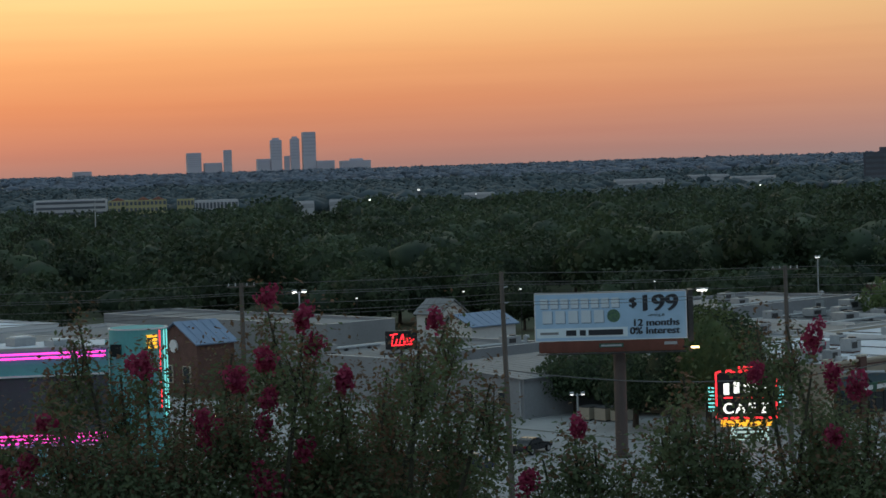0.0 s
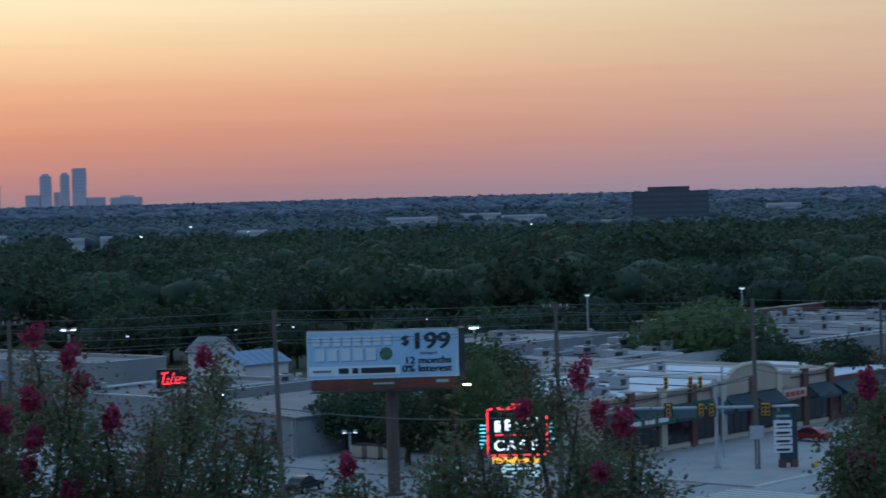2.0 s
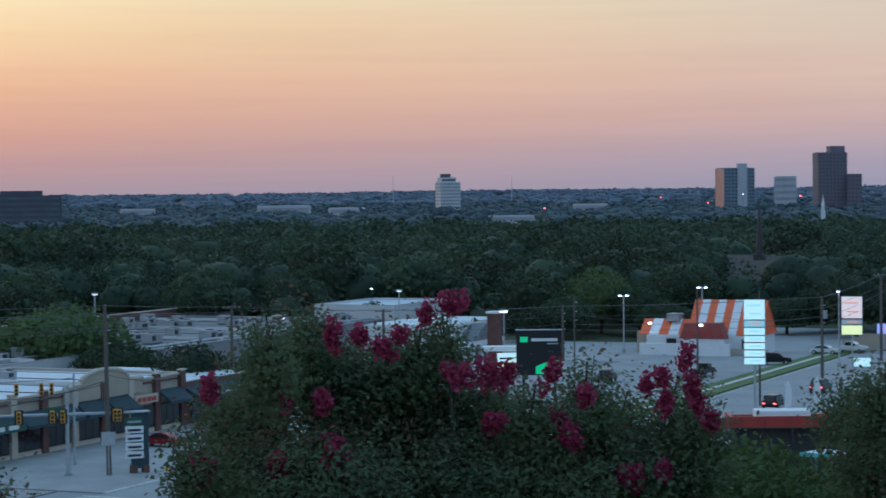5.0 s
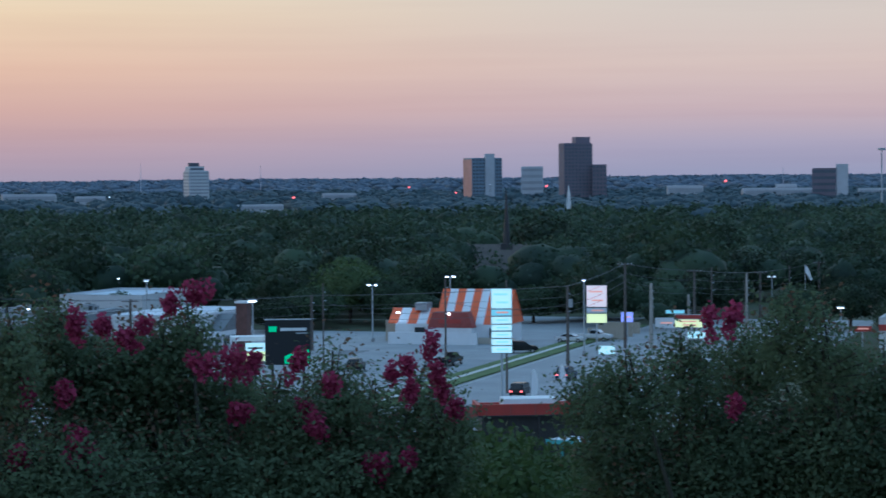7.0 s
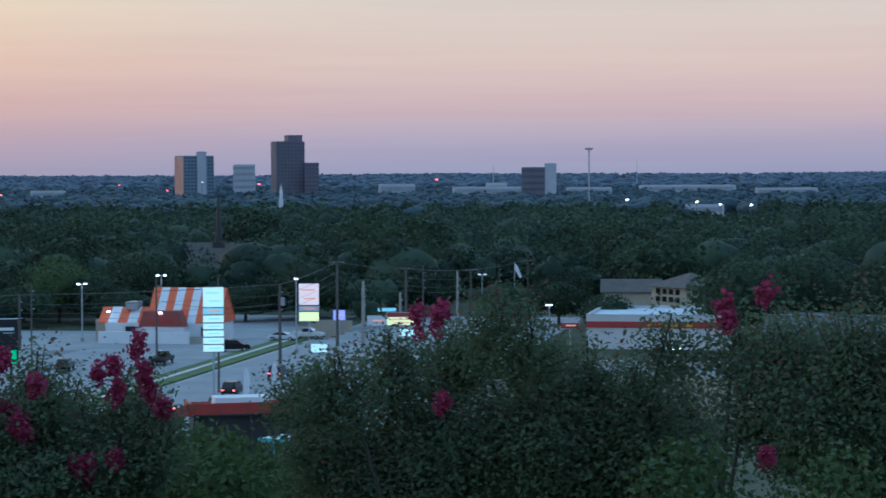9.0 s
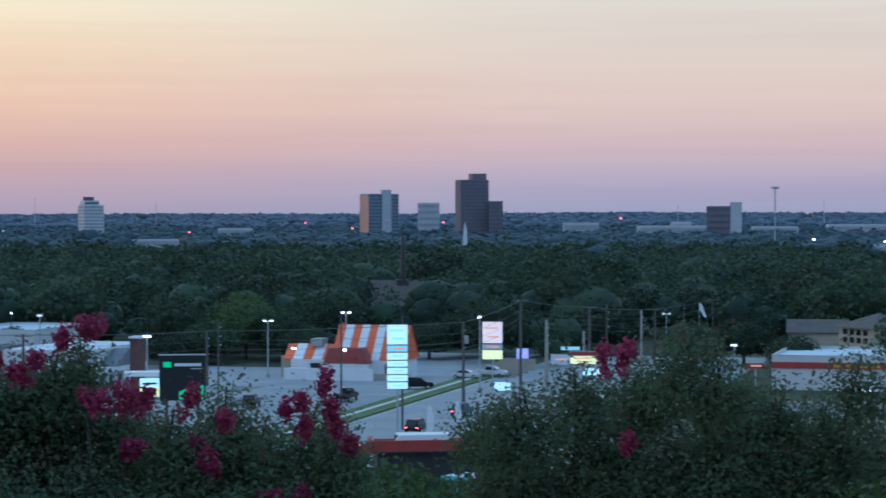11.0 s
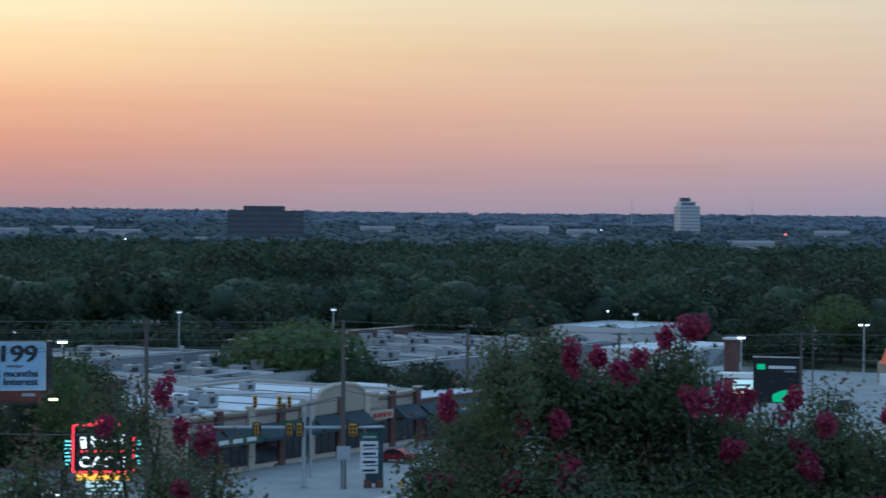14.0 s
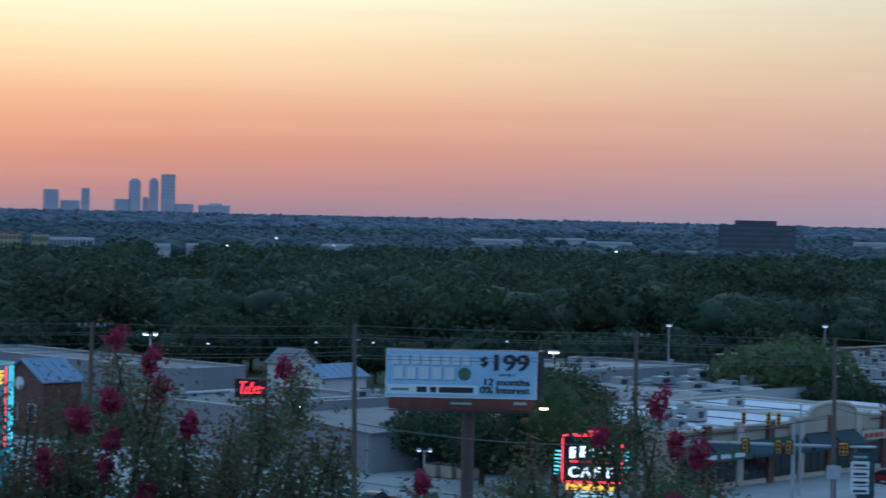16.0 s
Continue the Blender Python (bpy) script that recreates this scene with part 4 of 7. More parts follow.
def gable_building(name, place, turn, L, W, eave, ridge, wall, roof, label, category="building", over=0.4):
    """A pitched roof whose ridge runs along the local x."""
    t = thing(name, place, turn, label, category)
    bm = bmesh.new()
    prism(bm, [(-W / 2, -0.2), (W / 2, -0.2), (W / 2, eave), (0, ridge), (-W / 2, eave)], -L / 2, L / 2)
    bm.transform(Matrix.Rotation(radians(90), 4, "Z"))
    part("wall", bm, wall, t)
    s = (ridge - eave) / (W / 2)
    for k in (-1, 1):
        bm = bmesh.new()
        prism(bm, [(0, ridge + 0.05), (k * (W / 2 + over), eave - s * over + 0.05), (k * (W / 2 + over), eave - s * over + 0.2), (0, ridge + 0.2)], -L / 2 - over, L / 2 + over)
        bm.transform(Matrix.Rotation(radians(90), 4, "Z"))
        r = part("roof", bm, roof, t)
        if roof in (M_BLUEROOF, M_GREYROOF):
            n = int(L / 1.2)
            for i in range(n):
                x = -L / 2 + (i + 0.5) * L / n
                bm = tube(bmesh.new(), (x, -k * 0.1, ridge + 0.2), (x, -k * (W / 2 + over), eave - s * over + 0.2), 0.035, 0.035, 4)
                part("seam", bm, roof, r)
    return t


def utility_pole(b, dist, top, label="weathered wooden utility pole with crossarm and insulators", arms=1, material=None, pot=False, lean=0.0, r=0.20):
    p = at(b, dist)
    g = ground_z(p.x, p.y)
    p.z = g
    h = EYE + dist * math.tan(radians(top)) - g
    t = thing("utility_pole", p, face_me(p), label, "utility pole", "utility poles")
    part("shaft", tube(bmesh.new(), (0, 0, -0.4), (lean * h, 0, h), r * 1.25, r * 0.8, 12), material or M_POLE, t)
    for i in range(arms):
        z = h - 0.35 - i * 1.1
        a = part("crossarm", B(lean * z, -0.14, z, 2.3, 0.11, 0.13), material or M_POLE, t)
        for x in (-1.0, -0.45, 0.45, 1.0):
            part("insulator", tube(bmesh.new(), (lean * z + x, -0.14, z + 0.12), (lean * z + x, -0.14, z + 0.34), 0.06, 0.035, 8), M_STEEL, a)
    if not arms:
        for z in (h - 1.2, h - 2.4, h - 3.6):
            part("insulator", tube(bmesh.new(), (lean * z + 0.15, -0.1, z), (lean * z + 0.45, -0.1, z + 0.05), 0.06, 0.05, 8), M_STEEL, t)
    if pot:
        part("transformer", tube(bmesh.new(), (0.42, -0.1, h - 3.0), (0.42, -0.1, h - 1.9), 0.3, 0.3, 14), M_HVAC, t)
    return t, p, h


def cable(a, b, sag=0.6, r=0.025):
    """A hanging cable between two points."""
    a, b = Vector(a), Vector(b)
    cu = bpy.data.curves.new("cable", "CURVE")
    cu.dimensions, cu.bevel_depth, cu.bevel_resolution = "3D", r, 1
    s = cu.splines.new("POLY")
    s.points.add(14)
    for i in range(15):
        k = i / 14
        q = a.lerp(b, k)
        s.points[i].co = (q.x, q.y, q.z - 4 * sag * k * (1 - k), 1)
    ob = bpy.data.objects.new("tmp", cu)
    scene.collection.objects.link(ob)
    me = bpy.data.meshes.new_from_object(ob.evaluated_get(bpy.context.evaluated_depsgraph_get()))
    bpy.data.objects.remove(ob)
    me.materials.clear()
    me.materials.append(M_CABLE)
    c = new("overhead_cable", me)
    return tagged(c, "thin dark overhead cable sagging between utility poles", "cable", "overhead cables")


def lamp_post(b, dist, top, foot_z=0.0, heads=1, lit=M_LAMP, label="tall pale car park lamp post with a flat head", shape="box", w=0.9, shaft=None):
    p = at(b, dist, z=foot_z)
    h = EYE + dist * math.tan(radians(top)) - foot_z
    t = thing("lamp_post", p, face_me(p), label, "lamp post", "lamp posts")
    part("base", tube(bmesh.new(), (0, 0, -0.3), (0, 0, 0.6), 0.3, 0.28, 12), M_CONCRETE, t)
    part("shaft", tube(bmesh.new(), (0, 0, 0.5), (0, 0, h - 0.1), 0.13, 0.09, 10), shaft or M_STEEL, t)
    for i in range(heads):
        x = 0 if heads == 1 else (-1 if i == 0 else 1) * 0.55
        w = w if heads == 1 else min(w, 0.6)
        if heads > 1:
            part("arm", tube(bmesh.new(), (0, 0, h - 0.3), (x, 0, h - 0.12), 0.045, 0.045, 8), M_STEEL, t)
        hd = part("head", B(x, 0, h - 0.14, w, 0.5, 0.2, bevel=0.05), M_STEEL, t)
        if lit:
            part("lens", B(x, -0.06, h - 0.26, w * 0.8, 0.46, 0.14, bevel=0.03), lit, hd, "glowing lamp glass")
    return t


def text(s, size, x, y, z, material, parent, name="lettering", bold=0.0, sx=1.0):
    """Built-in lettering standing upright on a surface that faces -y; bold strokes are thickened sideways."""
    cu = bpy.data.curves.new(name, "FONT")
    cu.body, cu.size, cu.extrude = s, size, 0.012
    ob = bpy.data.objects.new("tmp", cu)
    scene.collection.objects.link(ob)
    me = bpy.data.meshes.new_from_object(ob.evaluated_get(bpy.context.evaluated_depsgraph_get()))
    bpy.data.objects.remove(ob)
    bm = bmesh.new()
    for k in ((-1, -0.5, 0, 0.5, 1) if bold else (0,)):
        n0 = len(bm.verts)
        bm.from_mesh(me)
        bm.verts.ensure_lookup_table()
        for v in bm.verts[n0:]:
            v.co = (v.co.x * sx + k * bold * size, v.co.y + k * bold * size * 0.3, v.co.z + k * 0.004)
    bm.transform(Matrix.Translation((x, y, z)) @ Matrix.Rotation(radians(90), 4, "X"))
    return part(name, bm, material, parent)


def car(place, turn, paint, label, style="sedan", lights="", group="cars"):
    """A car that drives towards local +x; its wheels rest at z = 0."""
    t = thing("car", place, turn, label, "car", group)
    if style == "sedan":
        low = [(-2.3, 0.35), (2.3, 0.35), (2.36, 0.6), (2.25, 0.78), (1.2, 0.92), (-1.55, 0.96), (-2.3, 0.92), (-2.38, 0.6)]
        cab = [(-1.75, 0.93), (1.15, 0.90), (0.45, 1.36), (-0.05, 1.44), (-0.75, 1.43), (-1.2, 1.30)]
    elif style == "suv":
        low = [(-2.35, 0.4), (2.3, 0.4), (2.36, 0.75), (2.2, 1.0), (1.2, 1.1), (-2.35, 1.12), (-2.42, 0.7)]
        cab = [(-2.3, 1.1), (1.2, 1.08), (0.55, 1.62), (0.0, 1.74), (-1.8, 1.74), (-2.15, 1.6)]
    else:
        low = [(-2.8, 0.5), (2.6, 0.5), (2.7, 0.85), (2.55, 1.08), (1.4, 1.18), (-2.75, 1.16), (-2.85, 0.8)]
        cab = [(-0.75, 1.15), (1.4, 1.15), (0.8, 1.68), (0.3, 1.82), (-0.5, 1.82), (-0.7, 1.7)]
    m = PAINT[paint]
    bm = prism(bmesh.new(), low, -0.9, 0.9)
    bmesh.ops.bevel(bm, geom=bm.edges[:], offset=0.07, segments=2, affect="EDGES")
    part("body", bm, m, t, smooth=False)
    bm = prism(bmesh.new(), cab, -0.76, 0.76)
    bmesh.ops.bevel(bm, geom=bm.edges[:], offset=0.06, segments=2, affect="EDGES")
    part("cabin", bm, m, t)
    inner = [(x * 0.93 + (cab[0][0] + cab[1][0]) * 0.035, z if z < 1.2 else z - 0.09) for x, z in cab]
    part("side_glass", prism(bmesh.new(), inner, -0.775, 0.775), M_CARGLASS, t)
    part("windscreen", prism(bmesh.new(), [(x + 0.02 * (1 if x > 0 else -1), z) for x, z in cab if True][0:2] + [(cab[2][0] + 0.03, cab[2][1] - 0.05), (cab[-1][0] - 0.03, cab[-1][1] - 0.05)], -0.66, 0.66), M_CARGLASS, t)
    ends = (max(x for x, _ in low), min(x for x, _ in low))
    for x in (ends[0] * 0.62, ends[1] * 0.62):
        for y in (-0.86, 0.86):
            w = part("wheel", tube(bmesh.new(), (x, y - 0.11, 0.34), (x, y + 0.11, 0.34), 0.34, 0.34, 18), M_TYRE, t)
            part("rim", tube(bmesh.new(), (x, y - 0.125, 0.34), (x, y + 0.125, 0.34), 0.21, 0.21, 12), M_CHROME, w)
    for y in (-0.66, 0.66):
        part("headlight", B(ends[0] - 0.08, y, 0.66, 0.2, 0.34, 0.14, bevel=0.03), M_WHITENEON if "h" in lights else M_CHROME, t)
        part("tail_light", B(ends[1] + 0.06, y, 0.74, 0.2, 0.3, 0.14, bevel=0.03), M_REDLAMP if "t" in lights else PAINT["red"], t)
    return t


# ---------------------------------------------------------------- the diner and its neighbours
def diner():
    p = at(-8.02, 197)
    t = thing("diner", p, face_me(p), "teal two-storey diner with pink neon bands and a rounded tower", "restaurant")
    part("wall", B(-16.2, 3.5, -0.2, 27, 9, 11.0), M_TEAL, t)
    part("roof", B(-16.2, 3.5, 10.8, 26.4, 8.4, 0.1), M_WHITEROOF, t)
    part("coping", B(-16.2, -1.02, 10.75, 27.2, 0.25, 0.3), M_STEEL, t)
    for z in (10.12, 10.5):
        part("neon_tube", tube(bmesh.new(), (-29.5, -1.16, z), (-2.9, -1.16, z), 0.085, 0.085, 8), M_PINKNEON, t, "glowing pink neon tube")
    part("white_band", B(-16.2, -1.08, 8.45, 26.9, 0.16, 0.16), M_WHITEPAINT, t)
    bm = prism(bmesh.new(), [(0, 8.4), (-4.2, 3.9), (-4.2, 3.6), (0, 3.6)], -29.5, -2.8)
    bm.transform(Matrix.Rotation(radians(-90), 4, "Z") @ Matrix.Scale(-1, 4, (1, 0, 0)))
    a = part("awning_roof", bm, M_DARKROOF, t, "dark shingled lean-to roof")
    a.matrix_basis = Matrix.Translation((0, -1.0, 0))
    for z in (3.1, 3.45, 3.75):
        part("neon_tube", tube(bmesh.new(), (-29.5, -5.32, z), (-2.9, -5.32, z), 0.08, 0.08, 8), M_PINKNEON, t, "glowing pink neon tube")
    part("lower_wall", B(-16.2, -3.2, -0.2, 26.8, 3.6, 3.5), M_TEAL, t)
    windows(t, [-28 + 2.6 * i for i in range(10)], -5.05, 0.7, 1.7, 1.9, M_WHITEPAINT)
    # rounded tower
    bm = tube(bmesh.new(), (0, 0, -0.2), (0, 0, 12.3), 2.55, 2.55, 40)
    part("tower", bm, M_TEAL, t, "rounded teal corner tower", smooth=False)
    part("tower_coping", tube(bmesh.new(), (0, 0, 12.3), (0, 0, 12.42), 2.62, 2.62, 40), M_WHITEPAINT, t, "pale metal rim")
    part("tower_roof", tube(bmesh.new(), (0, 0, 12.42), (0, 0, 12.44), 2.45, 2.45, 40), M_TEAL, t)
    ang = 0.0
    d, r = Vector((math.sin(ang), -math.cos(ang), 0)), Vector((math.cos(ang), math.sin(ang), 0))

    def on(k, out=2.6):
        return d * math.sqrt(max(0, out * out - (k * out) ** 2)) + r * (k * out)
    for k, m, z0 in ((0.95, M_CYANNEON, 4.5), (0.86, M_CYANNEON, 4.5), (0.72, M_REDNEON, 5.2)):
        q = on(k, 2.66)
        part("neon_tube", tube(bmesh.new(), (q.x, q.y, z0), (q.x, q.y, 12.2), 0.05, 0.05, 8), m, t)
    for i in range(4):
        bm = bmesh.new()
        for j in range(5):
            a0, a1 = on(0.30 + j * 0.065, 2.62), on(0.365 + j * 0.065, 2.62)
            tube(bm, (a0.x, a0.y, 10.75 + i * 0.33), (a1.x, a1.y, 10.75 + i * 0.33), 0.11, 0.11, 6)
        part("louvre", bm, M_AMBERNEON, t, "amber louvre")
    q = on(-0.72, 2.5)
    part("tower_window", B(q.x, q.y, 10.0, 0.95, 0.95, 1.1, turn=ang - 0.5), M_GLASS, t)
    for i, x in enumerate((-27, -22.5, -18, -10.5, -7)):
        u = thing("rooftop_unit", Matrix.Translation(p) @ Matrix.Rotation(face_me(p), 4, "Z") @ Vector((x, 2 + (i % 2) * 2, 10.9)), GRID, "pale rooftop unit on the diner roof", "air conditioner", "rooftop units")
        part("housing", B(0, 0, 0, 2.2, 1.6, 0.55 + 0.2 * (i % 2), bevel=0.05), M_HVAC, u)
        part("lid", B(0, 0, 0.55 + 0.2 * (i % 2), 1.6, 1.2, 0.12), M_WHITEPAINT, u)


diner()

t = gable_building("brick_hall", at(-6.55, 262), GRID, 5.5, 8, 6.0, 8.3, M_BRICK, M_BLUEROOF, "brown brick hall with a blue metal roof", "building")
part("round_vent", tube(bmesh.new(), (-2.77, 0.4, 5.6), (-2.95, 0.4, 5.6), 0.75, 0.75, 24), M_WHITEPAINT, t, "pale round vent")
for y in (-2, 1.5):
    f = part("window", B(-2.8, y, 1.2, 0.2, 1.5, 2.1), M_TRIM, t)
    part("pane", B(-2.87, y, 1.3, 0.12, 1.2, 1.9), M_GLASS, f)

flat_building("shop", 126, 170, -282, -262, 5.0, M_WHITEWALL, M_WHITEROOF, "long low white commercial building with a flat roof")
flat_building("shop", 183, 195, -270, -219, 5.2, M_GREYWALL, M_PALEROOF, "long pale low commercial building")
flat_building("shop", 160, 178, -262, -238, 4.4, M_WHITEWALL, M_PALEROOF, "white low warehouse with a flat roof")
for k in range(3):
    tt = thing("rooftop_unit", uv(130 + 12 * k, -270, 5.1), GRID, "white domed skylight on a low flat roof", "skylight", "rooftop units")
    part("curb", B(0, 0, 0, 3.2, 3.2, 0.6), M_WHITEPAINT, tt)
    bm = bmesh.new()
    bmesh.ops.create_uvsphere(bm, u_segments=16, v_segments=8, radius=1.6, matrix=Matrix.Translation((0, 0, 0.6)) @ Matrix.Diagonal((1, 1, 0.6, 1)))
    part("dome", bm, M_WHITEPAINT, tt, smooth=True)

# grey workshops behind the billboard
t = gable_building("workshop", uv(176, -166), GRID, 40, 20, 4.0, 4.6, M_GREYWALL, M_GREYROOF, "grey workshop with a shallow metal roof")
for y, w, h, z in ((-7.0, 1.0, 1.6, 0.9), (-2.0, 1.4, 2.4, 0.0), (3.0, 1.0, 1.4, 1.2)):
    f = part("window", B(-20.05, y, z, 0.2, w + 0.2, h + 0.2), M_TRIM, t)
    part("pane", B(-20.12, y, z + 0.1, 0.14, w, h), M_GLASS, f)
part("downpipe", tube(bmesh.new(), (-20.15, -9.6, 0), (-20.15, -9.6, 3.9), 0.07, 0.07, 8), M_STEEL, t)
flat_building("workshop", 158, 182, -196, -178, 4.6, M_GREYWALL, M_PALEROOF, "low brown-grey workshop with a stained flat roof")
gable_building("workshop", at(0.85, 288), GRID, 8, 6, 4.9, 6.3, M_WHITEWALL, M_BLUEROOF, "white workshop with a blue-grey metal roof")
t = gable_building("cottage", at(-0.1, 312), GRID + radians(90), 5, 5, 5.0, 6.8, M_WHITEWALL, M_GREYROOF, "small white gabled house with a dark window", "house")
f = part("window", B(0, 2.55, 3.2, 1.2, 0.2, 1.3), M_TRIM, t)
part("pane", B(0, 2.62, 3.3, 1.0, 0.14, 1.1), M_GLASS, f)
f = part("window", B(-2.55, 0, 3.2, 0.2, 1.2, 1.3), M_TRIM, t)
part("pane", B(-2.62, 0, 3.3, 0.14, 1.0, 1.1), M_GLASS, f)
flat_building("workshop", 210, 252, -205, -186, 5.4, M_GREYWALL, M_GREYROOF, "long pale warehouse with a grey roof")
for u, v, z in ((165, -186, 4.7), (172, -184, 4.7), (214, -192, 5.5), (222, -195, 5.5), (232, -190, 5.5), (179, -181, 4.7), (161, -193, 4.7), (240, -199, 5.5)):
    hvac(u, v, z, 2.2, 1.5, 1.0)


def roof_pipe(u0, u1, v, z):
    """A pipe run on low saddles across a flat roof, with a bent vent at its end."""
    t = thing("roof_pipe", uv((u0 + u1) / 2, v, z), GRID, "galvanised pipe on saddles across a flat workshop roof", "pipe", "roof pipes")
    h = (u1 - u0) / 2
    part("run", tube(bmesh.new(), (-h, 0, 0.4), (h, 0, 0.4), 0.16, 0.16, 8), M_STEEL, t)
    part("vent", tube(tube(bmesh.new(), (h, 0, 0), (h, 0, 1.1), 0.2, 0.2, 8), (h, 0, 1.05), (h + 0.5, 0, 0.95), 0.2, 0.22, 8), M_STEEL, t)
    for k in range(5):
        part("saddle", B(-h + (k + 0.5) * h * 0.4, 0, 0, 0.25, 0.5, 0.3), M_DARKSTEEL, t)


roof_pipe(159, 181, -180.5, 4.66)
roof_pipe(160, 178, -194.5, 4.66)
roof_pipe(212, 248, -188.5, 5.46)
roof_pipe(224, 258, -170, 3.96)
roof_pipe(224, 256, -183, 3.96)
t = thing("water_tank", uv(188, -184), GRID, "pale upright tank on a frame between the workshops", "tank")
part("tank", tube(bmesh.new(), (0, 0, 2.4), (0, 0, 6.2), 1.3, 1.3, 18), M_WHITEWALL, t)
part("lid", tube(bmesh.new(), (0, 0, 6.2), (0, 0, 6.6), 1.35, 0.3, 18), M_STEEL, t)
for x in (-0.9, 0.9):
    for y in (-0.9, 0.9):
        part("leg", tube(bmesh.new(), (x, y, -0.2), (x, y, 2.5), 0.09, 0.09, 6), M_DARKSTEEL, t)

# dumpsters and stacked crates by the yard
for i in range(3):
    tt = thing("dumpster", at(3.72 + 0.42 * i, 219 - i), GRID, "tan steel dumpster beside the workshop wall", "dumpster", "dumpsters")
    part("bin", B(0, 0, 0.15, 1.9, 1.5, 1.2, bevel=0.04), M_TAN, tt)
    part("lid", B(0, 0, 1.35, 1.95, 1.55, 0.1), M_DARKSTEEL, tt)
    for x in (-0.7, 0.7):
        part("wheel", tube(bmesh.new(), (x, -0.7, 0.1), (x, -0.6, 0.1), 0.1, 0.1, 10), M_TYRE, tt)


# red neon sign on a post
def script_sign():
    p = at(-1.17, 215)
    t = thing("neon_sign", p, face_me(p), "black sign box with red neon strokes on a dark post", "sign")
    part("post", tube(bmesh.new(), (0, 0, -0.3), (0, 0, 8.0), 0.14, 0.14, 10), M_DARKSTEEL, t)
    part("box", B(0, 0, 8.0, 3.15, 0.4, 1.85, bevel=0.05), M_SIGNBLACK, t)
    for k, (a, b) in enumerate((((-1.1, 9.45), (-0.35, 9.55)), ((-0.75, 9.5), (-0.95, 8.55)), ((-0.55, 8.55), (-0.4, 9.05)), ((-0.2, 8.6), (0.15, 9.5)), ((0.15, 9.5), (0.3, 8.6)), ((0.3, 8.65), (0.55, 9.1)),
                                ((0.55, 9.1), (0.65, 8.7)), ((0.65, 8.7), (0.85, 9.1)), ((0.85, 9.1), (0.95, 8.7)), ((0.95, 8.7), (1.25, 9.0)), ((-1.0, 8.42), (1.2, 8.52)))):
        part("neon_stroke", tube(bmesh.new(), (a[0], -0.26, a[1]), (b[0], -0.26, b[1]), 0.065, 0.065, 6), M_REDNEON, t, "red neon stroke")


script_sign()


